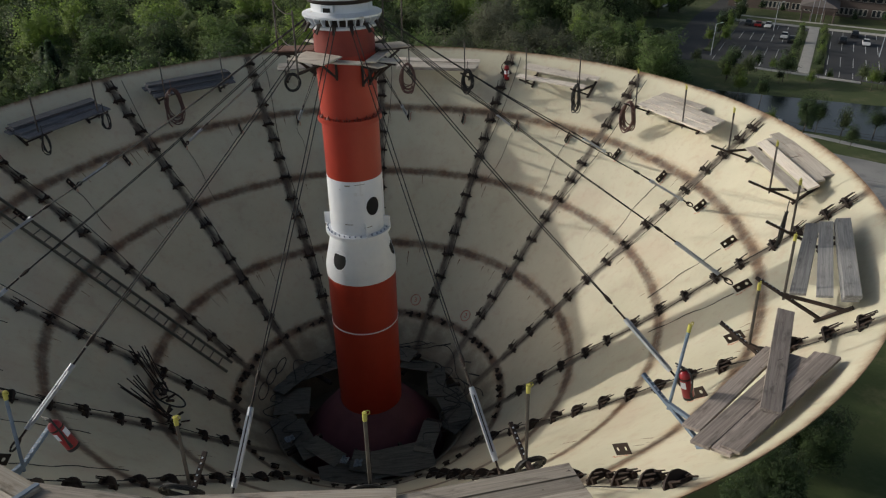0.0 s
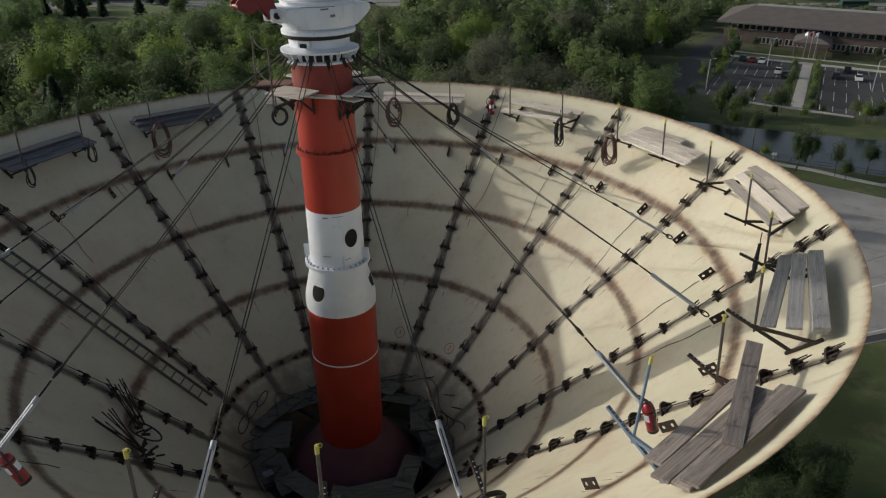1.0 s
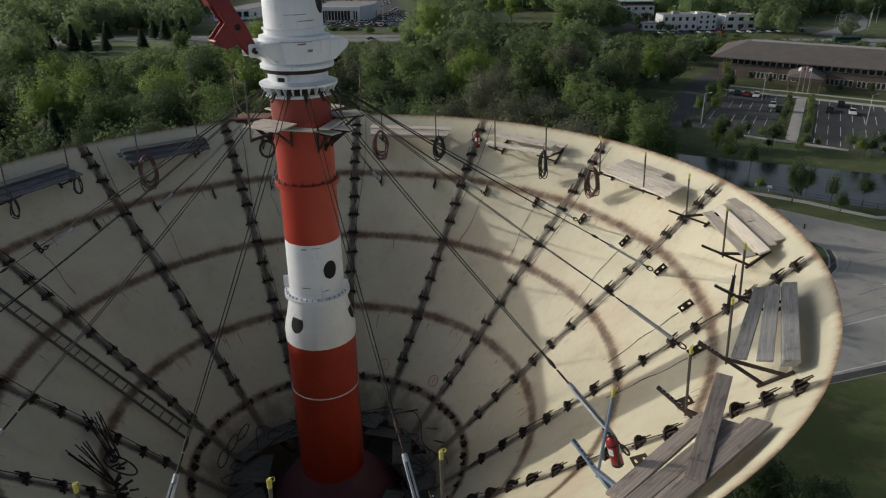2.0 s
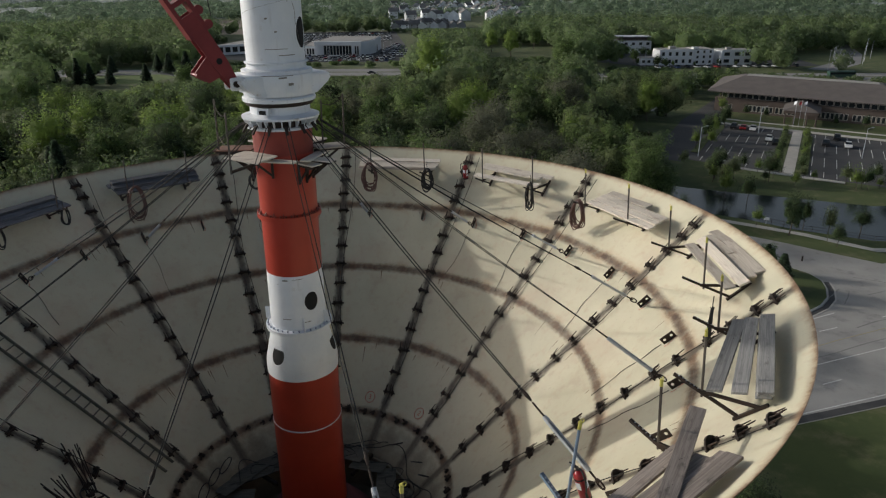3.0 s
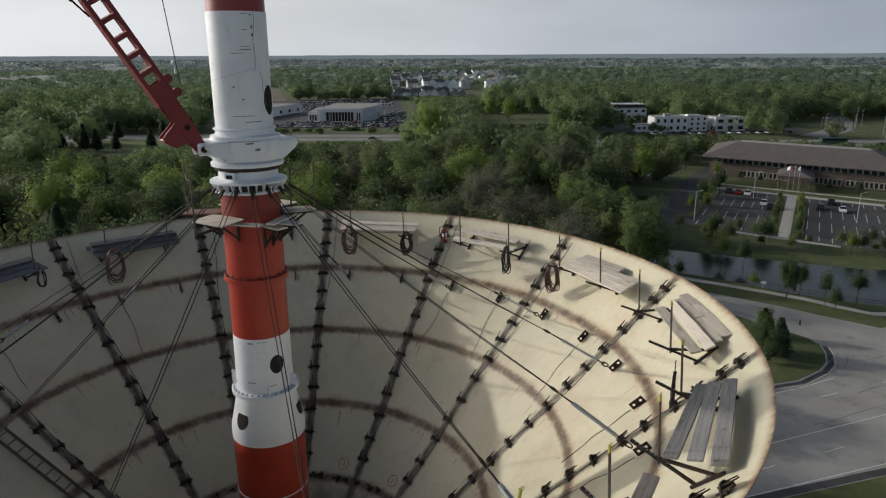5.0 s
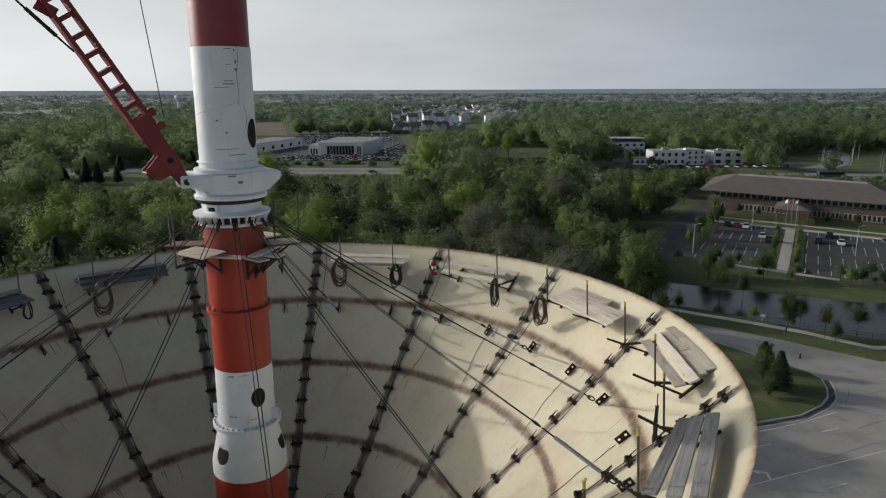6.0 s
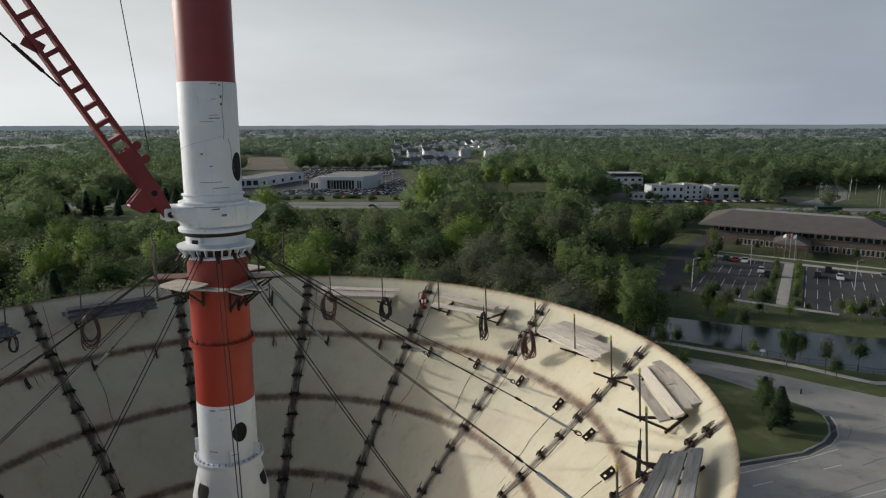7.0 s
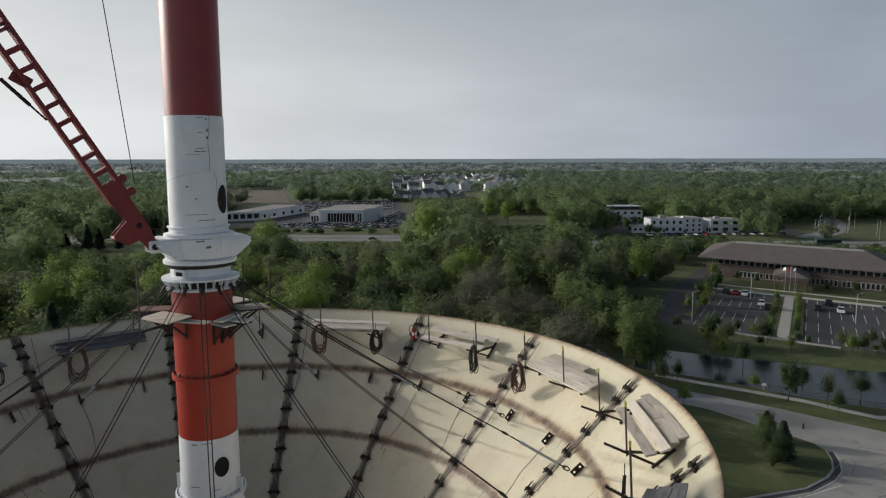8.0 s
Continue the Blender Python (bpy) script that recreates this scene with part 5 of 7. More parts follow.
def slab(name, pts, z0, z1, mat, label, category, parent=None, kind="structure"):
    bm = bmesh.new()
    lo, hi = [[bm.verts.new((x, y, z)) for x, y in pts] for z in (z0, z1)]
    area = sum(pts[i][0] * pts[(i + 1) % len(pts)][1] - pts[(i + 1) % len(pts)][0] * pts[i][1] for i in range(len(pts)))
    up = hi if area > 0 else hi[::-1]
    for tri in geometry.tessellate_polygon([[v.co for v in up]]):
        bm.faces.new([up[i] for i in tri])
    bmesh.ops.recalc_face_normals(bm, faces=bm.faces)
    for f in bm.faces:
        if f.normal.z < 0:
            f.normal_flip()
    for i in range(len(pts)):
        j = (i + 1) % len(pts)
        bm.faces.new((lo[i], lo[j], hi[j], hi[i]) if area > 0 else (lo[j], lo[i], hi[i], hi[j]))
    if parent is not None:
        return part(name, bm, mat, parent, label)
    return solid(name, bm, mat, label, category, kind=kind)


def ribbon(pts, w):
    """The outline of a strip of width w along a line."""
    left, right = [], []
    for i, p in enumerate(pts):
        a, b = Vector(pts[max(i - 1, 0)]), Vector(pts[min(i + 1, len(pts) - 1)])
        n = (b - a).normalized()
        left.append((p[0] - n.y * w / 2, p[1] + n.x * w / 2))
        right.append((p[0] + n.y * w / 2, p[1] - n.x * w / 2))
    return left + right[::-1]


ISLAND = [(40, 57.6), (49, 59.4), (56.8, 60.8), (61.4, 63.3), (63.8, 65.5), (65.6, 68.4), (66.6, 71), (66.5, 73.4), (65.6, 75.2), (62.9, 79.3), (60.5, 83.8), (58.1, 87.9), (52, 94), (44, 98), (36, 92), (32, 70)]
ROAD = [(25, 35.2), (42.5, 38.5), (57.2, 41.2), (75, 45.6), (220, 86), (220, 112), (90, 78.4), (80, 76.4), (74.5, 82.2), (70.0, 87.3), (63.4, 93.6), (56.5, 99.1), (53.5, 110), (52, 124), (50, 145), (49, 175), (43, 175), (43, 140), (45, 118), (47, 104), (44.5, 99), (42, 59.5), (25, 54)]
slab("road", ROAD, -0.05, 0.02, M_ROAD, "pale worn concrete and asphalt road junction", "road")
slab("pavement_kerb", ISLAND, -0.05, 0.16, M_CONCRETE, "pale concrete kerb round the grass island", "kerb")
cx, cy = 51, 76
slab("verge", [(cx + (x - cx) * 0.987, cy + (y - cy) * 0.987) for x, y in ISLAND], 0.1, 0.2, M_GRASS, "mown green grass island beside the road", "verge")
M_DARKBAND = surface("dark_gutter", (0.05, 0.05, 0.052), (0.08, 0.08, 0.08), 0.9, 0, 0.5, 6)
edge = [(40, 57.6), (49, 59.4), (56.8, 60.8), (61.4, 63.3), (63.8, 65.5), (65.6, 68.4), (66.6, 71)]
slab("gutter", ribbon([(x + (x - cx) * 0.03, y + (y - cy) * 0.03) for x, y in edge], 0.75), 0.0, 0.024, M_DARKBAND, "dark gutter along the kerb", "gutter")
slab("pavement_kerb", ribbon([(x + (x - cx) * 0.058, y + (y - cy) * 0.058) for x, y in edge], 0.22), 0.0, 0.07, M_CONCRETE, "low pale kerb outside the dark gutter", "kerb")
slab("gutter", ribbon([(25, 35.8), (42.4, 39.1), (57.1, 41.8), (75, 46.2), (150, 67)], 1.0), 0.0, 0.024, M_DARKBAND, "dark gutter between the road and the lawn", "gutter")
slab("footpath", ribbon([(57, 107), (63, 101.6), (69.6, 96.2), (76.2, 90.2), (79.4, 86.2), (83, 82), (100, 79.5), (150, 96)], 1.6), -0.05, 0.03, M_CONCRETE, "pale concrete footpath beside the road", "path")
POND = [(55, 112), (58.5, 108.4), (63.4, 105.4), (70.6, 99.2), (75.8, 93.2), (85.5, 86.2), (110, 78), (150, 86), (150, 108), (112, 104), (99, 104), (87, 111), (76, 117), (66, 123), (58, 122)]
slab("pond_water", POND, -0.05, 0.012, M_WATER, "still grey-green pond reflecting the sky", "pond")
slab("pond_water", [(92, 216), (104, 214), (113, 236), (100, 248), (90, 232)], -0.05, 0.012, M_WATER, "small far pond among trees", "pond")

# office park frame: a along the frontage, b away from the road
OX, OY, UA, UB = 84.0, 143.0, (0.72, -0.694), (0.56, 0.828)
lot = lambda a, b: (OX + a * UA[0] + b * UB[0], OY + a * UA[1] + b * UB[1])
rect = lambda a0, a1, b0, b1: [lot(a0, b0), lot(a1, b0), lot(a1, b1), lot(a0, b1)]
slab("parking_lot", rect(-13, 80, -1, 52), -0.05, 0.02, M_ASPHALT, "dark asphalt car park with white stall lines", "car park")
slab("drive", [lot(-14, -4), lot(-6, -4), lot(-7, 52), lot(-2, 100), lot(-12, 110), lot(-16, 52)], -0.05, 0.026, M_ASPHALT, "dark asphalt drive beside the car park", "drive")
slab("pavement_front", rect(-4, 80, 52.5, 55), -0.05, 0.14, M_CONCRETE, "pale concrete kerb walk before the office", "pavement")
slab("pavement_front", rect(-4, 80, 61.0, 62.2), -0.05, 0.14, M_CONCRETE, "pale concrete walk before the office", "pavement")
slab("pavement_walk", rect(17, 19.6, -1, 52), 0.0, 0.15, M_CONCRETE, "pale concrete walkway through the car park", "pavement")
slab("pavement_walk", rect(8, 30, -3.2, -1.6), -0.05, 0.12, M_CONCRETE, "curved pale concrete kerb at the car park edge", "pavement")
for a0, a1, b0, b1 in ((14.2, 16.9, 1, 47), (19.7, 22.4, 1, 47), (-5.5, -3.5, 8, 30), (-4.5, -2, 30, 50)):
    slab("verge", rect(a0, a1, b0, b1), 0.0, 0.16, M_GRASS, "planted verge in the car park", "verge")
line_mesh = mesh_of("stall_line", box(1, 0.13, 0.012), M_LINE)
vb = Vector((*UB, 0)).normalized()
lots = thing("stall_markings", "white painted stall lines on the car park", "markings", kind="structure")
for a0, a1 in ((-2, 14), (23, 79)):
    for b, ln in ((0.2, 5), (10.5, 10), (28, 10), (46.5, 5)):
        n = int((a1 - a0) / 2.7)
        for i in range(n + 1):
            x, y = lot(a0 + i * 2.7, b + ln / 2)
            part("stall_line", line_mesh, None, lots, at=Matrix.Translation((x, y, 0.03)) @ Matrix.Rotation(math.atan2(vb.y, vb.x), 4, "Z") @ Matrix.Diagonal((ln, 1, 1, 1)))
marks = thing("lane_markings", "white painted lane lines and arrow on the road", "markings", kind="structure")
for (x, y), ln, step, n in (((46.2, 53.8), 3.0, 10.9, 8), ((40.2, 42.6), 2.7, 9.6, 9)):
    for i in range(n):
        part("lane_line", line_mesh, None, marks, at=Matrix.Translation((x + 1.4 + i * step * 0.967, y + 0.4 + i * step * 0.255, 0.028)) @ Matrix.Rotation(0.258, 4, "Z") @ Matrix.Diagonal((ln, 1.1, 1, 1)))


def painted_line(pts, w, mat, label):
    bm = bmesh.new()
    for p, q in zip(pts, pts[1:]):
        add_bar(bm, Vector((*p, 0.028)), Vector((*q, 0.028)), w, 0.01)
    part("edge_line", bm, mat, marks, label)


M_YELLOW_LINE = surface("worn_yellow_road_paint", (0.4, 0.34, 0.2), (0.46, 0.4, 0.28), 0.85, 0, 1, 8, 0.002)
painted_line([(36, 45), (49.3, 48.5), (62, 51.8), (70, 53.9)], 0.15, M_LINE, "solid white lane line")
painted_line([(30, 37.1), (44.87, 40.35), (58.8, 43.3), (75, 47.1), (150, 68)], 0.15, M_LINE, "white edge line along the lawn")
painted_line([(40, 55.2), (48, 57.2), (54.9, 58.9)], 0.14, M_LINE, "white edge line along the island")
painted_line([(55.6, 59.1), (61.9, 61.3)], 0.14, M_LINE, "white edge line along the island")
painted_line([(36, 47.9), (44, 50.1), (50.9, 52.0), (57.4, 54.2), (66, 56.6)], 0.12, M_YELLOW_LINE, "worn yellow centre line")
# cracks sealed with tar and tyre marks
M_TAR = surface("tar_sealed_crack", (0.19, 0.187, 0.18), (0.26, 0.255, 0.245), 0.8, 0, 1, 8, 0.002)
rt = random.Random(8)
for x, y, a, ln in ((68.4, 67.6, 232, 5.2), (67.4, 68.4, 228, 4.6), (62, 57, 15, 12), (70, 66, 20, 14), (72, 72, -25, 11), (66, 80, 135, 9), (64, 88, 130, 10), (75, 60, 16, 9), (52, 50.5, 14, 15), (80, 68, 12, 16)):
    pts, h = [(x, y)], radians(a)
    for i in range(8):
        h += rt.uniform(-0.12, 0.12)
        pts.append((pts[-1][0] + ln / 8 * math.cos(h), pts[-1][1] + ln / 8 * math.sin(h)))
    bm = bmesh.new()
    for p, q in zip(pts, pts[1:]):
        add_bar(bm, Vector((*p, 0.0215)), Vector((*q, 0.0215)), rt.uniform(0.1, 0.22), 0.006)
    part("sealed_crack", bm, M_TAR, marks, "dark tar line on the road")
bm = bmesh.new()
for q in ([(-0.9, -0.1), (0.3, -0.1), (0.3, 0.12), (-0.9, 0.12)], [(0.2, -0.1), (0.45, 0.0), (0.45, 0.7), (0.2, 0.7)], [(0.0, 0.65), (0.65, 0.65), (0.33, 1.3)]):
    bm.faces.new([bm.verts.new((x * 1.3, y * 1.3, 0.03)) for x, y in q])
part("turn_arrow", bm, M_LINE, marks, at=pose(44.9, 48.3, 0, 0, 0, 75))
HWY = [(-420, 388), (-152, 364), (-26, 349), (20, 343), (70, 326), (120, 303), (160, 296), (205, 293), (330, 276), (520, 228)]
M_HWY = surface("highway_asphalt", (0.2, 0.2, 0.2), (0.28, 0.275, 0.27), 0.9, 0, 0.05, 2)
slab("highway", ribbon(HWY, 29), -0.05, 0.03, M_HWY, "pale grey highway crossing the woods", "road")
slab("highway_median", ribbon(HWY, 3.0), 0.0, 0.05, M_GRASS, "grass median of the highway", "verge")
slab("field", [(-192, 954), (-117, 945), (-75, 658), (-134, 664), (-260, 900)], -0.05, 0.03, surface("ploughed_field", (0.12, 0.1, 0.07), (0.165, 0.14, 0.1), 0.95, 0, 0.02, 0.6), "brown ploughed field between woods", "field")
slab("meadow", [(-137, 318), (-98, 316), (-90, 340), (-101, 352), (-138, 350)], -0.05, 0.035, surface("fresh_meadow", (0.1, 0.15, 0.035), (0.14, 0.19, 0.05), 0.95, 0, 0.05, 1.5, 0.1), "bright green mown meadow beside the highway", "meadow")
slab("dealer_lot", [(-58, 402), (18, 392), (30, 440), (30, 680), (-85, 680), (-108, 448)], -0.05, 0.02, M_ASPHALT, "asphalt car lot round the car showroom", "car park")
slab("side_road", ribbon([(228, 318), (262, 346), (296, 392), (340, 470)], 13), -0.05, 0.034, M_HWY, "pale grey side road leaving the highway", "road")
slab("retail_lot", [(132, 372), (150, 343), (240, 335), (250, 380), (190, 425), (140, 440)], -0.05, 0.02, M_ASPHALT, "asphalt car park round white commercial buildings", "car park")

# ---- buildings ----
def wall_box(name, pts, z0, z1, mat, parent, label=""):
    return slab(name, pts, z0, z1, mat, label, "", parent)


def windows_row(parent, p, q, z, h, n, w, out, mat=None, sill=True):
    """n panes along the wall from p to q, set into frames that stand out a little."""
    p, q = Vector((*p, 0)), Vector((*q, 0))
    d = (q - p).normalized()
    nrm = Vector((d.y, -d.x, 0)) * out
    for i in range(n):
        c = p.lerp(q, (i + 0.5) / n) + nrm * 0.02
        m = Matrix.Translation(c + Vector((0, 0, z))) @ Matrix.Rotation(math.atan2(d.y, d.x), 4, "Z")
        win = part("window", window_frame_mesh(w, h), None, parent, at=m)
        part("pane", window_pane_mesh(w, h), None, win)


FRAMES = {}


def window_frame_mesh(w, h):
    key = ("f", round(w, 2), round(h, 2))
    if key not in FRAMES:
        bm = bmesh.new()
        for x in (-1, 1):
            add_box(bm, pose(x * w / 2, 0, 0), 0.12, 0.12, h + 0.12)
        for z in (-1, 1):
            add_box(bm, pose(0, 0, z * h / 2), w, 0.12, 0.12)
        FRAMES[key] = mesh_of("window", bm, M_FRAME)
    return FRAMES[key]


def window_pane_mesh(w, h):
    key = ("p", round(w, 2), round(h, 2))
    if key not in FRAMES:
        FRAMES[key] = mesh_of("pane", box(w - 0.02, 0.06, h - 0.02), M_GLASS)
    return FRAMES[key]


M_FRAME = surface("pale_window_frame", (0.4, 0.38, 0.34), (0.48, 0.46, 0.42), 0.6, 0, 1, 10)
M_SOFFIT = surface("dark_brown_band", (0.045, 0.032, 0.028), (0.065, 0.048, 0.042), 0.8, 0, 0.4, 5)
M_FLATROOF = surface("grey_flat_roof", (0.26, 0.25, 0.24), (0.33, 0.32, 0.3), 0.9, 0, 0.2, 3)
office = thing("office_building", "two-storey brown brick office building with a hipped shingle roof", "office building")
A0, A1, Bf, Bb = -9.5, 47.0, 77.0, 112.0
wall_box("wall", rect(A0, A1, Bf, Bb), 0, 3.9, M_BRICK, office, "brown brick ground storey")
wall_box("upper_wall", rect(A0 + 1.2, A1 - 1.2, Bf + 1.2, Bb - 1.2), 3.9, 6.6, M_SOFFIT, office, "dark recessed window band of the upper storey")
wall_box("parapet", rect(A0 - 0.1, A1 + 0.1, Bf - 0.1, Bf + 1.2), 3.9, 4.6, M_BRICK, office, "brown brick parapet")
windows_row(office, lot(A0 + 2, Bf), lot(A0 + 6, Bf), 1.7, 1.7, 3, 1.0, 1)
windows_row(office, lot(A0 + 10, Bf), lot(A0 + 19, Bf), 1.7, 1.9, 7, 1.0, 1)
windows_row(office, lot(A0 + 19.5, Bf), lot(A0 + 26, Bf), 1.7, 1.9, 5, 1.0, 1)
windows_row(office, lot(A0 + 32, Bf), lot(A0 + 41, Bf), 1.7, 1.9, 7, 1.0, 1)
windows_row(office, lot(A0 + 42, Bf), lot(A0 + 55, Bf), 1.7, 1.9, 10, 1.0, 1)
windows_row(office, lot(A0 + 2, Bf + 1.2), lot(A1 - 2, Bf + 1.2), 5.35, 1.5, 26, 1.7, 1)
bm = bmesh.new()
ov, zr0, zr1 = 2.6, 6.6, 10.6
lo = [bm.verts.new((*lot(a, b), zr0)) for a, b in ((A0 - ov, Bf - ov), (A1 + ov, Bf - ov), (A1 + ov, Bb + ov), (A0 - ov, Bb + ov))]
lo2 = [bm.verts.new((v.co.x, v.co.y, zr0 + 0.35)) for v in lo]
hi = [bm.verts.new((*lot(a, b), zr1)) for a, b in ((A0 + 7, Bf + 14), (A1 - 7, Bf + 14), (A1 - 7, Bb - 14), (A0 + 7, Bb - 14))]
for r0, r1 in ((lo, lo2), (lo2, hi)):
    for i in range(4):
        bm.faces.new((r0[i], r0[(i + 1) % 4], r1[(i + 1) % 4], r1[i]))
bm.faces.new(lo[::-1])
bm.faces.new(hi)
roof = part("roof", bm, M_ROOF, office, "brown shingle hipped roof")
part("roof_well", slab("tmpw", rect(A0 + 8, A1 - 8, Bf + 15, Bb - 15), zr1, zr1 + 0.15, M_FLATROOF, "", "", office).data, None, roof, "grey flat roof well")
bpy.data.objects.remove([o for o in bpy.data.objects if o.name.startswith("tmpw")][0])
canopy = part("entrance_canopy", slab("tmpc", rect(13.2, 23.2, 63, 77), 3.4, 4.3, M_BRICK, "", "", office).data, None, office, "entrance canopy on pale columns")
bpy.data.objects.remove([o for o in bpy.data.objects if o.name.startswith("tmpc")][0])
bm = bmesh.new()
vs = [bm.verts.new((*lot(a, b), z)) for a, b, z in ((12.8, 62.6, 4.3), (23.6, 62.6, 4.3), (23.6, 78, 4.3), (12.8, 78, 4.3), (18.2, 66, 6.2), (18.2, 78, 6.2))]
for f in ((0, 1, 4), (1, 2, 5, 4), (3, 0, 4, 5), (2, 3, 5), (3, 2, 1, 0)):
    bm.faces.new([vs[i] for i in f])
part("canopy_roof", bm, M_ROOF, canopy, "brown hipped canopy roof")
for a in (13.8, 16.4, 20.0, 22.6):
    part("column", rod((*lot(a, 63.6), 0), (*lot(a, 63.6), 3.5), 0.25, 10), M_BRICK, canopy, "brick entrance column")
for a, mt in ((16.6, M_WHITE), (18.0, M_EXT), (19.4, M_WHITE)):
    fp = thing("flagpole", "white flagpole with a limp flag before the office", "flagpole", "flagpoles")
    part("pole", rod((*lot(a, 60), 0), (*lot(a, 60), 8.2), 0.045, 8), M_GALV, fp)
    x, y = lot(a, 60)
    bm = bmesh.new()
    g = [[bm.verts.new((x + 0.12 * math.sin(i * 1.1), y + 0.02 + i * 0.22 + 0.1 * math.sin(j), 8.0 - j * 0.32 - i * 0.12)) for i in range(7)] for j in range(4)]
    for j in range(3):
        for i in range(6):
            bm.faces.new((g[j][i], g[j + 1][i], g[j + 1][i + 1], g[j][i + 1]))
    fl = part("flag", bm, mt, fp)
    sm = fl.modifiers.new("thick", "SOLIDIFY")
    sm.thickness = 0.02


def block_house(name, label, cat, pts, h, mat, storeys, cols, group="", front=(0, 1), roofmat=None, win=(1.6, 1.5)):
    t = thing(name, label, cat, group)
    wall_box("wall", pts, 0, h, mat, t)
    cxm, cym = sum(p[0] for p in pts) / len(pts), sum(p[1] for p in pts) / len(pts)
    slab_pts = [(cxm + (x - cxm) * 0.97, cym + (y - cym) * 0.97) for x, y in pts]
    wall_box("roof", slab_pts, h, h + 0.35, roofmat or M_FLATROOF, t, "grey flat roof")
    for s in range(storeys):
        windows_row(t, pts[front[0]], pts[front[1]], (s + 0.55) * h / storeys, win[1], cols, win[0], 1)
    return t


def roof_unit(parent, x, y, z, sx, sy, sz):
    part("roof_unit", box(sx, sy, sz, pose(x, y, z + sz / 2, 0, 0, -4), 0.05), M_FLATROOF, parent, "grey rooftop unit")


WHITE = "white two-storey commercial building with dark windows"
wb = block_house("commercial_building", WHITE, "commercial building", [(157.5, 351), (176, 350), (178, 365), (159.5, 366)], 7.6, M_PALE, 2, 5, "white commercial buildings", win=(1.5, 1.9))
wall_box("parapet", [(157.3, 350.7), (176.2, 349.7), (176.2, 350.3), (157.3, 351.3)], 7.3, 8.3, M_PALE, wb)
for x in (163.6, 170):
    part("balcony", box(2.6, 1.0, 0.9, pose(x, 350.0, 4.2, 0, 0, -3), 0.03), M_PALE, wb, "pale balcony front")
roof_unit(wb, 166, 356, 7.9, 3.4, 3, 1.6)
wb = block_house("commercial_building", "white commercial building with a taller stair tower", "commercial building", [(176.6, 350.6), (188, 352), (187, 366), (178, 366)], 7.9, M_PALE, 3, 3, "white commercial buildings", win=(1.3, 1.4))
part("tower", box(3, 3, 1.6, pose(177.6, 353, 8.4), 0.05), M_PALE, wb, "white stair tower")
wb = block_house("commercial_building", "white commercial building with broad dark windows", "commercial building", [(191, 348.6), (208, 347.6), (209, 361), (192, 362)], 7.2, M_PALE, 2, 3, "white commercial buildings", win=(3.0, 1.8))
wall_box("parapet", [(190.8, 348.3), (208.2, 347.3), (208.2, 347.9), (190.8, 348.9)], 6.9, 7.8, M_PALE, wb)
roof_unit(wb, 197, 354, 7.5, 3, 2.4, 1.3)
wb = block_house("commercial_building", "white commercial building with a set-back upper storey", "commercial building", [(158, 423), (181, 421), (183, 436), (160, 438)], 7.4, M_PALE, 2, 5, "white commercial buildings", win=(2.0, 1.6))
wall_box("upper_storey", [(161, 426), (180, 424), (182, 435), (163, 436)], 7.75, 9.6, M_SOFFIT, wb, "dark set-back upper storey")
wall_box("upper_roof", [(160, 424.6), (181, 422.6), (183, 436), (162, 437)], 9.6, 10.1, M_PALE, wb, "white overhanging roof slab")
block_house("annexe", "low white flat-roofed annexe", "annexe", [(148, 353), (156.8, 352.2), (157, 360), (149, 361)], 3.6, M_PALE, 1, 3, win=(1.6, 1.4))

show = thing("car_showroom", "pale car showroom with a tall dark glass front", "car showroom")
wall_box("wall", [(-30, 437), (-2, 433), (7, 452), (12, 486), (-22, 490)], 0, 8.2, M_PALE, show)
wall_box("side_wing", [(-37, 443), (-30.2, 441), (-24, 488), (-34, 489)], 0, 5.6, M_PALE, show, "lower pale side wing")
wall_box("wing_roof", [(-36.6, 443.5), (-30.2, 441.6), (-24.4, 487), (-33.6, 488)], 5.6, 5.9, M_FLATROOF, show, "grey flat roof")
wall_box("roof", [(-29, 438.4), (-2.4, 434.6), (6, 452.4), (11, 485), (-21.4, 489)], 8.2, 8.5, M_FLATROOF, show, "grey flat roof")
wall_box("fascia", [(-30.6, 435.6), (-1.6, 431.6), (-1.6, 433.4), (-30.6, 437.4)], 6.6, 8.7, M_PALE, show, "white fascia over the glass front")
windows_row(show, (-25, 436.3), (-7.5, 433.8), 3.4, 5.6, 9, 1.7, 1)
windows_row(show, (-5.8, 433.5), (-3.0, 433.1), 3.4, 5.0, 2, 0.9, 1)
windows_row(show, (-36.2, 442.8), (-31, 441.2), 2.4, 3.6, 3, 1.3, 1)
for x in (-29.6, -26.4, -6.8, -2.2):
    part("pier", box(0.9, 0.9, 6.6, pose(x, 436.0 - (x + 30) * 0.143, 3.3), 0.03), M_PALE, show, "white pier")
windows_row(show, (7.2, 454), (9.4, 468), 2.2, 4.0, 2, 3.2, 1)
low_hall = block_house("service_hall", "long low pale service hall beside the showroom", "service hall", [(-93, 452), (-72, 461), (-48, 522), (-72, 530)], 6.0, M_PALE, 1, 5, win=(3.2, 3.4))
windows_row(low_hall, (-72, 461), (-48, 522), 2.6, 2.2, 5, 3.2, 1)
wall_box("fascia", [(-94, 450.6), (-71.2, 460), (-71.6, 461.6), (-94, 452.4)], 4.9, 6.4, M_PALE, low_hall, "pale fascia")
M_SIDING = surface("white_siding", (0.42, 0.44, 0.47), (0.8, 0.81, 0.82), 0.7, 0, 0.1, 3, vary=0.6)
M_HOUSEROOF = surface("grey_house_roof", (0.09, 0.088, 0.09), (0.15, 0.147, 0.147), 0.9, 0, 0.2, 3, vary=0.3)


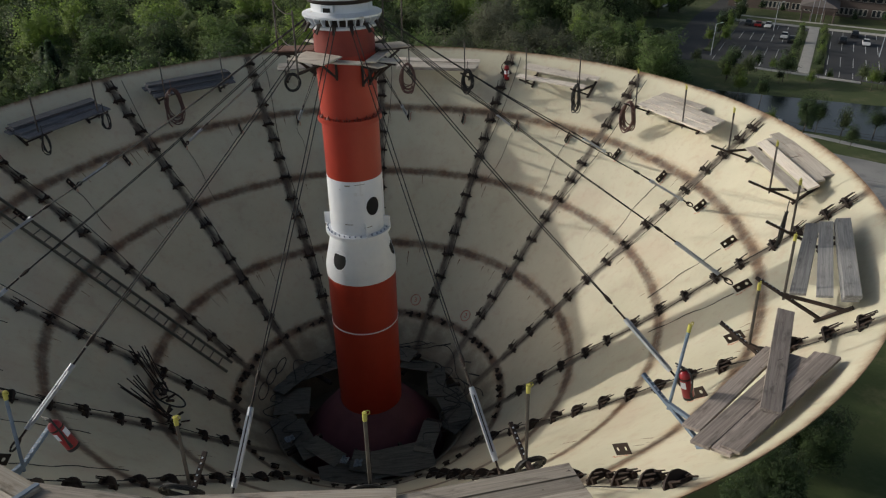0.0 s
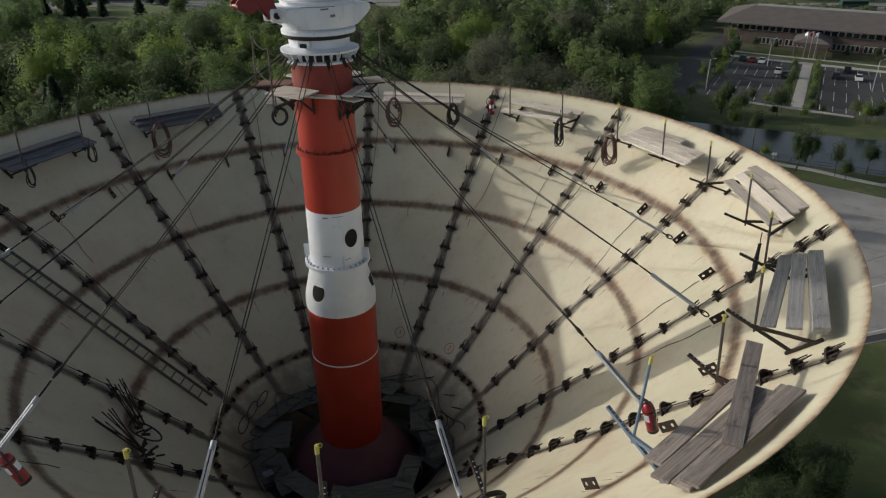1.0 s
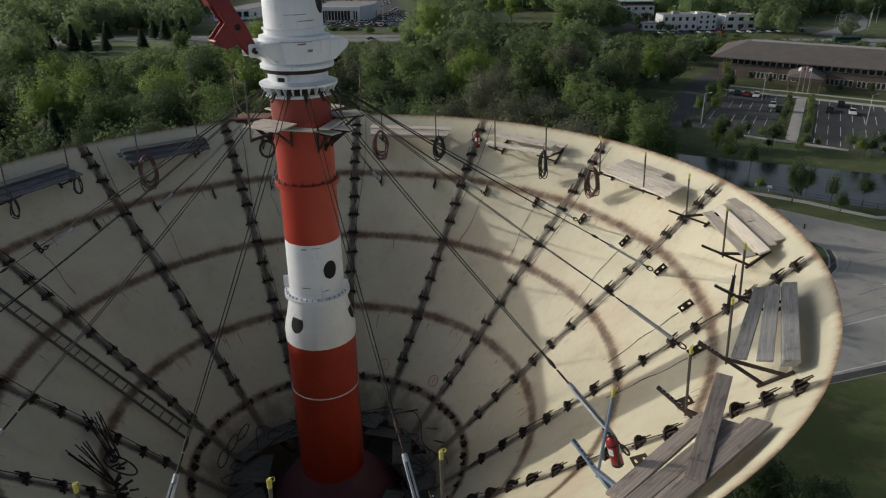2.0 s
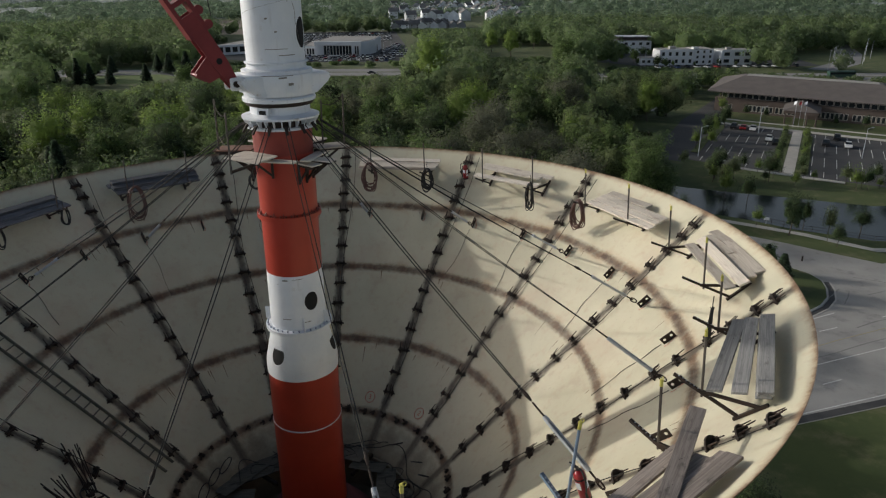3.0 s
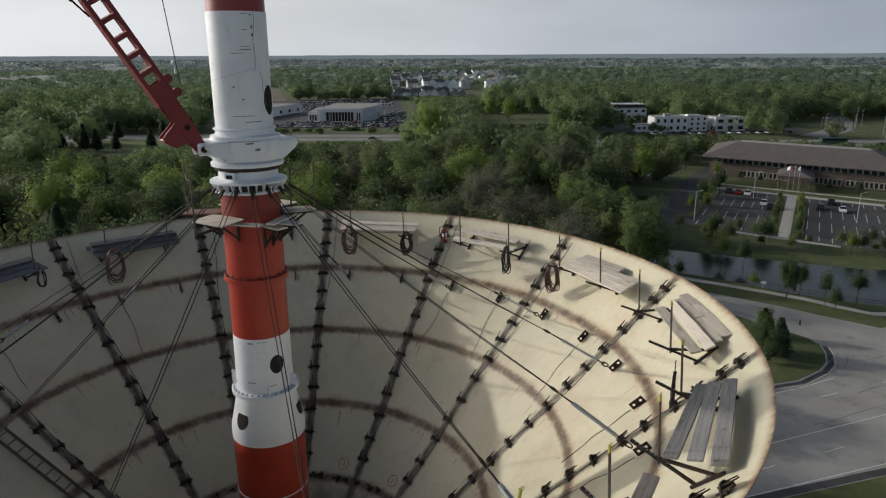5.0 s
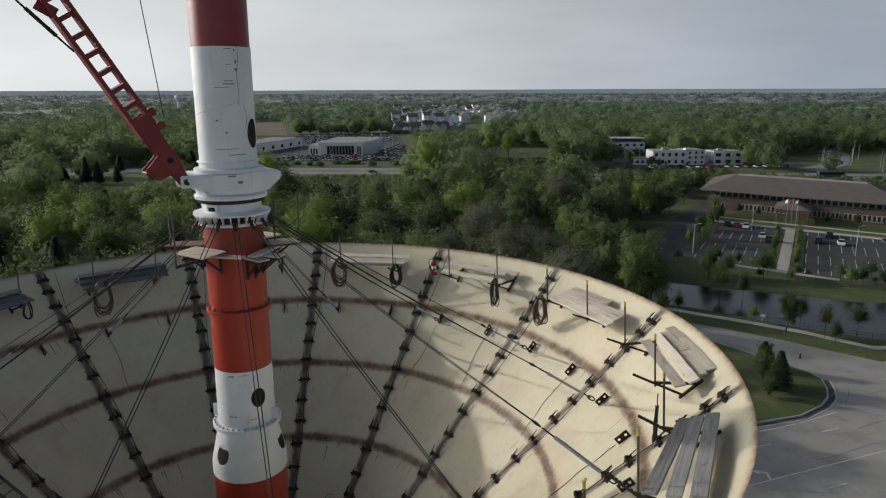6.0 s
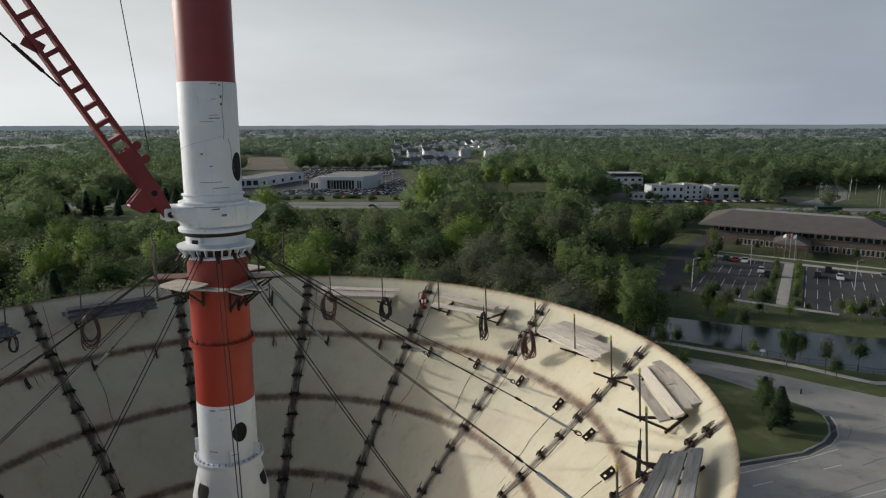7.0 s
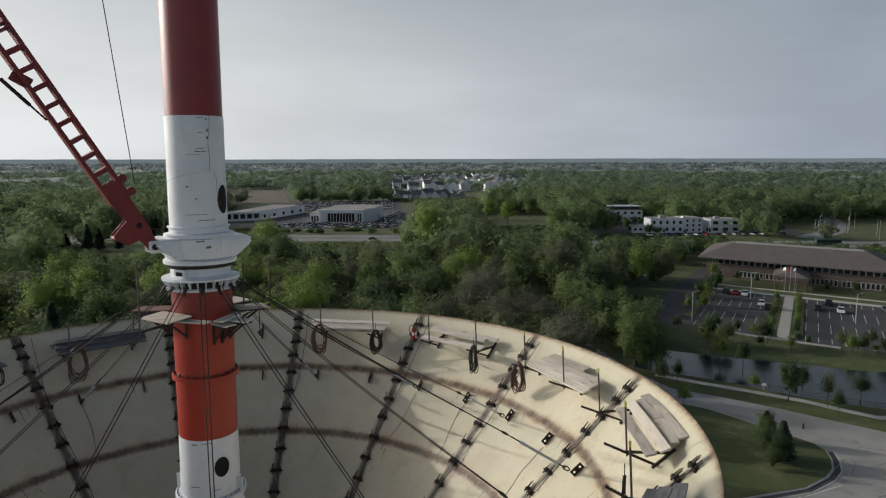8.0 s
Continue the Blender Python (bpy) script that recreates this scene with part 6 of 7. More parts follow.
def dwelling(x, y, rot, w, d, h):
    t = thing("house", "pale two-storey house with a grey gabled roof", "house", "houses", at=pose(x, y, 0, 0, 0, rot))
    bm = bmesh.new()
    ends = [[bm.verts.new((s * w / 2, y, z)) for y, z in ((-d / 2, 0), (d / 2, 0), (d / 2, h), (0, h + d * 0.36), (-d / 2, h))] for s in (-1, 1)]
    bm.faces.new(ends[0][::-1])
    bm.faces.new(ends[1])
    for i in range(5):
        bm.faces.new((ends[0][i], ends[0][(i + 1) % 5], ends[1][(i + 1) % 5], ends[1][i]))
    part("wall", bm, M_SIDING, t, "white siding wall with gable ends")
    bm = bmesh.new()
    o = 0.5
    e, rise = 0.3, d * 0.38 + 0.12
    for s in (-1, 1):
        lo, hi = [[bm.verts.new((x, y, z + dz)) for x, y, z in ((-w / 2 - o, s * (d / 2 + o), h - e), (w / 2 + o, s * (d / 2 + o), h - e), (w / 2 + o, 0, h + rise - 0.12), (-w / 2 - o, 0, h + rise - 0.12))] for dz in (0.05, 0.22)]
        bm.faces.new(hi if s < 0 else hi[::-1])
        bm.faces.new(lo[::-1] if s < 0 else lo)
        for q in range(4):
            bm.faces.new((lo[q], lo[(q + 1) % 4], hi[(q + 1) % 4], hi[q]))
    bmesh.ops.recalc_face_normals(bm, faces=bm.faces)
    part("roof", bm, M_HOUSEROOF, t, "grey gabled roof")
    for sx in (-0.28, 0.28):
        for z in (0.3, 0.75):
            wn_ = part("window", window_frame_mesh(1.3, 1.3), None, t, at=pose(sx * w, -d / 2 - 0.02, z * h))
            part("pane", window_pane_mesh(1.3, 1.3), None, wn_)
    return t


rng = random.Random(11)
for i in range(26):
    x = 21 + (i % 9) * 9.6 + rng.uniform(-2, 2) + 4 * (i // 9 % 2)
    y = 702 + (i // 9) * 36 + rng.uniform(-8, 8)
    dwelling(x, y, rng.choice((90, 82, 98, 90, 75, 10)), rng.uniform(10, 13), rng.uniform(6.8, 8.2), rng.uniform(4.6, 5.6))
for i in range(110):
    d, a = rng.uniform(860, 1500), math.radians(rng.uniform(2.0, 12.5))
    dwelling(3 + d * math.sin(a), d * math.cos(a) - 15, rng.choice((90, 80, 100, 5)) + rng.uniform(-10, 10), rng.uniform(11, 14), rng.uniform(10, 13), rng.uniform(7, 9.5))
# far water tower on the skyline
far_tank = thing("far_water_tower", "small pale water tower on the skyline", "water tower", at=pose(-332, 1270, 0))
part("stem", rod((0, 0, 0), (0, 0, 26), 3.0, 16), M_PALE, far_tank)
part("bowl", revolve([(2.5, 24), (6.5, 28), (7, 31), (6.2, 34), (1, 36)], 24), M_PALE, far_tank, smooth=True)

# ---- cars ----
def car_mesh(kind):
    """A car body with sloping bonnet and boot; the glasshouse is a part of its own."""
    L, W, H = (4.6, 1.8, 1.45) if kind == 0 else (4.7, 1.9, 1.75)
    prof = [(-L / 2, 0.35), (-L / 2, 0.8), (-L / 2 + 0.15, 0.95), (-0.3 * L, 1.0), (0.22 * L, 1.0), (L / 2 - 0.15, 0.82), (L / 2, 0.6), (L / 2, 0.35)]
    bm = bmesh.new()
    rows = [[bm.verts.new((x, y * (0.94 if z > 0.9 else 1), z)) for x, z in prof] for y in (-W / 2, W / 2)]
    n = len(prof)
    bm.faces.new(rows[0])
    bm.faces.new(rows[1][::-1])
    for i in range(n):
        j = (i + 1) % n
        bm.faces.new((rows[0][j], rows[0][i], rows[1][i], rows[1][j]))
    bmesh.ops.bevel(bm, geom=[e for e in bm.edges], offset=0.06, segments=1, affect="EDGES")
    roofp = [(-0.42 * L if kind else -0.36 * L, 0.98), (-0.34 * L if kind else -0.24 * L, H), (0.05 * L, H), (0.22 * L, 0.98)]
    g = bmesh.new()
    rows = [[g.verts.new((x, y * (0.74 if z > 1.2 else 0.92), z)) for x, z in roofp] for y in (-W / 2, W / 2)]
    g.faces.new(rows[0])
    g.faces.new(rows[1][::-1])
    for i in range(4):
        j = (i + 1) % 4
        g.faces.new((rows[0][j], rows[0][i], rows[1][i], rows[1][j]))
    t = box(0.32 * L if kind else 0.25 * L, W * 0.72, 0.04, pose(-0.14 * L if kind else -0.095 * L, 0, H + 0.01), 0.015)
    return bm, g, t


WHEEL = mesh_of("wheel", rod((0, -0.1, 0), (0, 0.1, 0), 0.33, 12), M_BLACK)
PAINTS = [surface("car_" + n, tuple(0.85 * v for v in c), c, 0.3, 0.1, 3, 20) for n, c in (("white", (0.78, 0.78, 0.77)), ("silver", (0.45, 0.46, 0.48)), ("black", (0.02, 0.02, 0.022)), ("grey", (0.16, 0.17, 0.18)), ("red", (0.3, 0.02, 0.02)), ("blue", (0.03, 0.06, 0.16)))]
CAR_NAMES = ("white", "silver", "black", "dark grey", "red", "dark blue")
CARS = {}


def car(kind, paint, m, where):
    if (kind, paint) not in CARS:
        b, g, r = car_mesh(kind)
        CARS[(kind, paint)] = (mesh_of("body", b, PAINTS[paint]), mesh_of("glasshouse", g, M_GLASS), mesh_of("roof_panel", r, PAINTS[paint]))
    t = thing("car", f"{CAR_NAMES[paint]} parked car {where}", "car", "parked cars", at=m)
    b, g, r = CARS[(kind, paint)]
    part("body", b, None, t)
    part("glasshouse", g, None, t, "dark car windows")
    part("roof_panel", r, None, t)
    for x in (-1.4, 1.4):
        for y in (-0.82, 0.82):
            part("wheel", WHEEL, None, t, at=pose(x, y, 0.33))


ang = math.degrees(math.atan2(UB[1], UB[0]))
for a, b, p, k in ((-0.6, 48, 2, 1), (2.1, 48, 4, 0), (4.8, 48, 0, 0), (10.2, 35.5, 0, 0), (12.4, 31.5, 2, 1), (24.4, 38, 2, 1), (29.8, 38.5, 0, 0), (27.1, 48, 2, 1), (46, 36, 0, 1), (40.6, 48, 3, 0), (51, 48, 1, 0)):
    x, y = lot(a + 1.35, b - 0.5)
    car(k, p, pose(x, y, 0.02, 0, 0, ang + (180 if p == 0 else 0)), "on the office car park")
car(1, 0, pose(118, 238, 0.02, 0, 0, -20), "on the drive")
rng = random.Random(5)
for x0, y0, dx, dy, n in ((-52, 407, 2.7, -0.3, 25), (-52, 414, 2.7, -0.3, 26), (-50, 422, 2.7, -0.3, 26), (-44, 430, 2.7, -0.3, 20), (10, 430, 2.7, 0.3, 7), (11, 444, 2.7, 0.3, 7), (-62, 566, 2.9, 0, 30), (-62, 590, 2.9, 0, 30), (-62, 614, 2.9, 0, 30), (15, 470, 0.6, 2.8, 18), (13, 458, 2.7, 0.3, 6), (-60, 552, 2.9, 0, 26), (-62, 578, 2.9, 0, 30), (-62, 602, 2.9, 0, 30), (-62, 640, 2.9, 0, 30), (-46, 540, 2.9, 0, 16), (21, 470, 0.4, 2.8, 14)):
    for i in range(n):
        if rng.random() < 0.12:
            continue
        car(rng.randint(0, 1), rng.choices(range(6), (8, 6, 2, 2, 1, 1))[0], pose(x0 + dx * i, y0 + dy * i, 0.02, 0, 0, 90 + rng.uniform(-4, 4) + rng.choice((0, 180))), "in rows at the car showroom")
for i in range(16):
    car(rng.randint(0, 1), rng.choices(range(6), (4, 4, 3, 3, 1, 1))[0], pose(146 + i * 5.2, 338 - i * 0.3, 0.02, 0, 0, 90 + rng.uniform(-4, 4)), "before the white commercial buildings")
for x, y, r, p in ((4, 337, -10, 2), (-60, 361, 174, 0), (100, 305, -24, 1), (190, 288, -4, 3), (228, 294, 172, 0)):
    car(0, p, pose(x, y, 0.03, 0, 0, r), "driving lane on the highway")
bus = thing("bus", "dark green coach parked beyond the office", "bus", at=pose(217, 286, 0.03, 0, 0, -6))
part("body", box(12, 2.5, 2.9, pose(0, 0, 1.85), 0.12), surface("dark_green_coach", (0.02, 0.06, 0.045), (0.03, 0.08, 0.06), 0.4, 0, 2, 20), bus)
part("window_band", box(11.2, 2.54, 0.9, pose(0, 0, 2.35)), M_GLASS, bus, "dark window band")
for x in (-4, 4):
    for y in (-1.15, 1.15):
        part("wheel", WHEEL, None, bus, at=pose(x, y, 0.42) @ Matrix.Diagonal((1.3, 1.3, 1.3, 1)))


# ---- street lamps along the highway and lots ----
def lamp_post(x, y, h, rot):
    t = thing("street_lamp", "tall grey street lamp beside the road", "street lamp", "street lamps", at=pose(x, y, 0, 0, 0, rot))
    part("pole", rod((0, 0, 0), (0, 0, h), 0.11, 8, 0.06), M_GALV, t)
    part("arm", rod((0, 0, h - 0.1), (1.6, 0, h + 0.1), 0.05, 6), M_GALV, t)
    part("lamp_head", box(0.7, 0.3, 0.14, pose(1.8, 0, h + 0.08), 0.03), M_GALV, t)


for x, y in ((-60, 400), (-20, 397), (12, 414), (34, 440), (-44, 470), (20, 520), (150, 352), (186, 341), (215, 330), (232, 318), (245, 334), (258, 305), (270, 322), (290, 310), (226, 345), (250, 340), (262, 334), (276, 352), (290, 366), (300, 384), (240, 322), (285, 300), (305, 318)):
    lamp_post(x, y, 9.5, 40)
for a, b in ((-3, 4), (34, 26), (60, 26), (8, 44)):
    x, y = lot(a, b)
    lamp_post(x, y, 7.5, 20)
sign = solid("footpath_sign", box(0.9, 0.06, 0.5, pose(72.5, 96.6, 1.0, 0, 0, -35)), M_WHITE, "small white sign board on a post by the pond", "sign")
part("post", rod((72.5, 96.6, 0), (72.5, 96.62, 0.8), 0.04), M_GALV, sign)
fence = thing("pond_fence", "thin dark rail fence along the pond", "fence", kind="structure")
fpts = [(72, 98.0), (76, 92.9), (80, 90), (85.5, 85.6), (95, 82.6), (110, 77.6)]
for i in range(len(fpts) - 1):
    a, b = Vector((*fpts[i], 0)), Vector((*fpts[i + 1], 0))
    for z in (0.5, 1.0):
        part("rail", rod(a + Vector((0, 0, z)), b + Vector((0, 0, z)), 0.03, 5), M_STEEL_DARK, fence)
    n = max(2, int((b - a).length / 2))
    for k in range(n):
        p = a.lerp(b, k / n)
        part("post", rod(p, p + Vector((0, 0, 1.1)), 0.04, 5), M_STEEL_DARK, fence)

# ---- trees ----
def fast_mesh(name, verts, tris, mat, tint, normals):
    me = bpy.data.meshes.new(name)
    n = len(tris)
    me.vertices.add(len(verts))
    me.vertices.foreach_set("co", np.ascontiguousarray(verts, np.float32).ravel())
    me.loops.add(3 * n)
    me.loops.foreach_set("vertex_index", np.ascontiguousarray(tris, np.int32).ravel())
    me.polygons.add(n)
    me.polygons.foreach_set("loop_start", np.arange(0, 3 * n, 3, dtype=np.int32))
    me.attributes.new("tint", "FLOAT", "POINT").data.foreach_set("value", np.ascontiguousarray(tint, np.float32))
    me.update(calc_edges=True)
    me.polygons.foreach_set("use_smooth", np.ones(n, bool))
    me.normals_split_custom_set_from_vertices(np.ascontiguousarray(normals, np.float32))
    me.materials.append(mat)
    return me


def halves(q):
    """Quads cut into triangles."""
    return np.concatenate([q[:, :3], q[:, [0, 2, 3]]])


def leaf_tips(c, out, size, rs):
    """Small pointed leaf clumps: one triangle at every point of c, facing about outwards."""
    n = len(c)
    d = out + rs.normal(0, 0.75, (n, 3))
    d /= np.linalg.norm(d, axis=1, keepdims=True) + 1e-9
    ref = rs.normal(0, 1, (n, 3))
    u = np.cross(d, ref)
    u /= np.linalg.norm(u, axis=1, keepdims=True) + 1e-9
    w = np.cross(d, u)
    s = (size * rs.uniform(0.6, 1.3, n))[:, None]
    asp = rs.uniform(0.55, 1.0, n)[:, None]
    v = np.stack([c - u * s * 0.5 - w * s * asp * 0.35, c + u * s * 0.5 - w * s * asp * 0.25, c + w * s * asp * 0.7], 1).reshape(-1, 3)
    return v, np.arange(3 * n).reshape(-1, 3)


def soft_normals(o, rs):
    """Leaf normals that follow the crown's rounded form, with some scatter."""
    d = o / (np.linalg.norm(o, axis=1, keepdims=True) + 1e-9) + rs.normal(0, 0.15, o.shape) + np.array([0, 0, 0.45])
    d /= np.linalg.norm(d, axis=1, keepdims=True)
    return np.repeat(d, 3, axis=0)


def cube_sphere(n):
    """Directions and quads of a cube puffed up to a ball, n x n quads a side."""
    vs, qs = [], []
    for ax in range(3):
        for s in (-1, 1):
            base = len(vs)
            for i in range(n + 1):
                for j in range(n + 1):
                    v = [0.0, 0.0, 0.0]
                    v[ax], v[(ax + 1) % 3], v[(ax + 2) % 3] = s, math.tan((2 * i / n - 1) * 0.785) * s, math.tan((2 * j / n - 1) * 0.785)
                    vs.append(v)
            for i in range(n):
                for j in range(n):
                    k = base + i * (n + 1) + j
                    qs.append((k, k + n + 1, k + n + 2, k + 1))
    vs = np.array(vs)
    return vs / np.linalg.norm(vs, axis=1, keepdims=True), np.array(qs)


def lobed(d, mid, cl):
    """How far a ray from mid along d reaches to the outside of the lobes, and the lobe's normal there."""
    best, nrm = np.full(len(d), 0.2), d.copy()
    for lx, ly, lz, lr in cl:
        o = np.array([lx, ly, lz]) - mid
        b = d @ o
        disc = b * b - (o @ o - lr * lr)
        t = np.where(disc > 0, b + np.sqrt(np.maximum(disc, 0)), 0)
        hit = t > best
        best = np.where(hit, t, best)
        nrm[hit] = ((d * t[:, None] - o) / lr)[hit]
    return best, nrm


def crown_mesh(seed, h, spread, count, size, mat, tint, conifer=False, body=0.84):
    """A dense lobed inner mass of foliage with loose leaf clumps over it."""
    rs = np.random.RandomState(seed)
    if conifer:
        z = rs.uniform(0.06, 1.0, count) ** 0.8
        a = rs.uniform(0, math.tau, count)
        r = spread * (1 - z) ** 0.85 * rs.uniform(0.55, 1.1, count) * (0.8 + 0.2 * np.sin(z * 40 + 2 * np.sin(3 * a))) + 0.05
        c = np.stack([r * np.cos(a), r * np.sin(a), z * h], 1)
        o = np.stack([np.cos(a), np.sin(a), np.full(count, 0.4)], 1)
        core = np.array([[spread * 0.25 * (1 - k / 10) * math.cos(j * math.tau / 10), spread * 0.25 * (1 - k / 10) * math.sin(j * math.tau / 10), h * (0.06 + 0.09 * k)] for k in range(11) for j in range(10)])
        cq = np.array([(k * 10 + j, k * 10 + (j + 1) % 10, k * 10 + 10 + (j + 1) % 10, k * 10 + 10 + j) for k in range(10) for j in range(10)])
        cn = core - np.array([0, 0, h * 0.3])
        cn = cn * np.array([1, 1, 0.15])
    else:
        cl = []
        for i in range(rs.randint(20, 27)):
            a, z = rs.uniform(0, math.tau), rs.uniform(0.16, 0.9)
            rad = spread * math.sqrt(max(0.03, 1 - ((z - 0.44) / 0.5) ** 2)) * rs.uniform(0.5, 0.9)
            cl.append((rad * math.cos(a), rad * math.sin(a), z * h, spread * rs.uniform(0.24, 0.42)))
        cl += [(0, 0, h * 0.46, spread * 0.72), (0, 0, h * 0.7, spread * 0.46)]
        mid = np.array([0, 0, h * 0.48])
        d0, cq = cube_sphere(6)
        t, cn = lobed(d0, mid, cl)
        core = mid + d0 * (t * (body + 0.05 * np.sin(d0 @ np.array([17.0, 13, 19]))))[:, None]
        d = rs.normal(0, 1, (count, 3))
        d /= np.linalg.norm(d, axis=1, keepdims=True)
        d[:, 2] = np.where(d[:, 2] < -0.55, -d[:, 2], d[:, 2])
        t, o = lobed(d, mid, cl)
        # sprays of twigs break the outline upwards and outwards
        spray = 1 + 0.07 * np.sin(d @ np.array([23.0, 9, 4]) + seed) * np.sin(d @ np.array([-6.0, 21, 8]))
        c = mid + d * (t * spray * (body + (1.12 - body) * rs.uniform(0, 1, count) ** 1.1))[:, None]
        c[:, 2] += rs.uniform(0, 0.35, count)
        o = o + 0.35 * d
    v, q = leaf_tips(c, o, size, rs)
    cn = cn / (np.linalg.norm(cn, axis=1, keepdims=True) + 1e-9)
    tn = np.clip(rs.normal(tint, 0.1, len(c)), 0, 1)
    allv = np.concatenate([core, v])
    return fast_mesh("crown", allv, np.concatenate([halves(cq), q + len(core)]), mat, np.concatenate([np.full(len(core), tint), np.repeat(tn, 3)]), np.concatenate([cn + np.array([0, 0, 0.45]) + rs.normal(0, 0.3, cn.shape), soft_normals(o, rs)]))


def trunk_mesh(seed, h, r, conifer=False):
    rs = random.Random(seed)
    bm = bmesh.new()
    bend = rs.uniform(-0.04, 0.04) * h
    pts = [Vector((bend * math.sin(i * 0.8), bend * math.cos(i) * 0.6, h * 0.8 * i / 5)) for i in range(6)]
    for i in range(5):
        add_rod(bm, pts[i] - Vector((0, 0, 0.2 if i == 0 else 0)), pts[i + 1], r * (1 - i * 0.17), 7, r * (1 - (i + 1) * 0.17))
    if not conifer:
        for i in range(7):
            p = pts[2 + i % 3]
            a = i * 2.4 + rs.uniform(-0.4, 0.4)
            q = p + Vector((math.cos(a) * h * 0.2, math.sin(a) * h * 0.2, h * rs.uniform(0.14, 0.26)))
            add_rod(bm, p, q, r * 0.42, 5, r * 0.16)
            add_rod(bm, q, q + Vector((math.cos(a + 0.7) * h * 0.08, math.sin(a + 0.7) * h * 0.08, h * 0.1)), r * 0.17, 4, r * 0.06)
    return mesh_of("trunk", bm, M_BARK)


KINDS = []  # (trunk, crown, natural height)
for s, (sp, size, tint, mt, body) in enumerate(((4.4, 0.46, 0.05, M_LEAF_FRESH, 0.74), (5.2, 0.5, 0.12, M_LEAF, 0.76), (3.7, 0.44, 0.1, M_LEAF_FRESH, 0.72), (4.9, 0.46, 0.3, M_LEAF_OLIVE, 0.72), (4.2, 0.46, 0.1, M_LEAF, 0.74), (5.0, 0.36, 0.35, M_LEAF_BROWN, 0.66), (3.5, 0.44, 0.15, M_LEAF_DULL, 0.76), (4.7, 0.48, 0.25, M_LEAF_DULL, 0.76))):
    KINDS.append((trunk_mesh(s, 15, 0.26), crown_mesh(s + 20, 15, sp, 3900 if mt is M_LEAF_BROWN else 3500, size * 0.95, mt, tint, False, body), 15.0))
SPARSE = [(trunk_mesh(s + 80, 15, 0.2), crown_mesh(s + 90, 15, sp, 1700, 0.68, mt, tint, False, 0.35), 15.0) for s, (sp, tint, mt) in enumerate(((4.4, 0.1, M_LEAF_DULL), (3.8, 0.3, M_LEAF_FRESH), (5.0, 0.45, M_LEAF_OLIVE)))]
NEAR = [(trunk_mesh(s + 120, 15, 0.2), crown_mesh(s + 130, 15, sp, 8200, 0.46, M_LEAF_DULL, 0.2, False, 0.6), 15.0) for s, sp in enumerate((5.2, 6.0))]
CONIFERS = [(trunk_mesh(40 + s, 13, 0.2, True), crown_mesh(60 + s, 14, 2.6 + 0.3 * s, 2900, 0.85, M_LEAF_DARK, 0.1, True), 14.0) for s in range(2)]
TREE_LABELS = {0: "leafy deciduous tree in fresh yellow-green spring leaf", 1: "leafy deciduous tree in mid green leaf", 3: "deciduous tree in olive green young leaf", 5: "grey-brown tree only just coming into leaf", 6: "leafy deciduous tree in dull dark green leaf", 9: "dark green conifer with a pointed crown"}


def tree(x, y, h, kind, rot, wide=1.0, conifer=False, dense=False):
    tr, cr, nat = CONIFERS[kind] if conifer else NEAR[kind % 2] if y < 30 and x < 40 else SPARSE[kind % 3] if h < 8 and y < 300 and x > 40 and not dense else KINDS[kind]
    s = h / nat
    lab = TREE_LABELS[9 if conifer else {0: 0, 2: 0, 1: 1, 4: 1, 3: 3, 5: 5, 6: 6, 7: 6}[kind]]
    t = thing("tree", lab, "tree", "trees", at=pose(x, y, 0, 0, 0, rot) @ Matrix.Diagonal((s * wide, s * wide, s, 1)))
    part("trunk", tr, None, t)
    part("crown", cr, None, t)
    return t


for x, y, h, k, w in ((54.7, 99.2, 6.8, 2, 0.8), (59, 102, 5.0, 0, 0.9), (54.5, 90, 4.3, 4, 1.2), (73.1, 90.2, 8.6, 6, 0.9), (76.7, 92, 7.2, 6, 0.7), (78, 87.1, 7.2, 2, 0.55), (77.7, 84.1, 4.6, 0, 1.1), (70.4, 96.1, 3.6, 4, 1.3), (75.3, 108.6, 6.6, 3, 0.9), (72.8, 112.6, 6.8, 7, 0.9), (85.4, 89, 5.7, 3, 1.2), (90.9, 155.8, 6.5, 1, 0.8), (87.6, 132.9, 5.0, 0, 0.8), (98.5, 169.2, 7.0, 4, 0.8), (76.0, 139.2, 4.5, 2, 1.0), (54.3, 110.8, 12.5, 4, 1.15), (60, 126, 9.5, 1, 1.0), (57, 142, 9.5, 0, 1.0), (64, 150, 8.5, 6, 0.9), (69, 158, 8.2, 2, 1.0), (29, 22.5, 7.2, 0, 0.9), (32, 20, 5.8, 4, 1.1), (34, 22, 4.6, 2, 1.2), (27, 17, 6.3, 0, 1.1), (24, 14, 6.5, 4, 1.2), (22, 9.5, 7, 7, 1.1)):
    tree(x, y, h, k, random.uniform(0, 360), w)
for x, y, h, k, w in ((-38.2, 264.8, 18, 0, 1.1), (27, 270, 24, 0, 0.85), (71, 223, 18, 1, 1.0), (83, 445, 15, 0, 1.1), (43, 246, 17, 4, 1.0), (99, 331, 19, 1, 1.1), (88, 406, 17, 0, 1.0), (115, 462, 17, 4, 1.1), (-73, 282, 13, 4, 1.1), (28, 180, 14, 0, 1.1), (36, 285, 15, 2, 1.1), (19, 262, 13, 6, 1.0)):
    tree(x, y, h, k, random.uniform(0, 360), w)
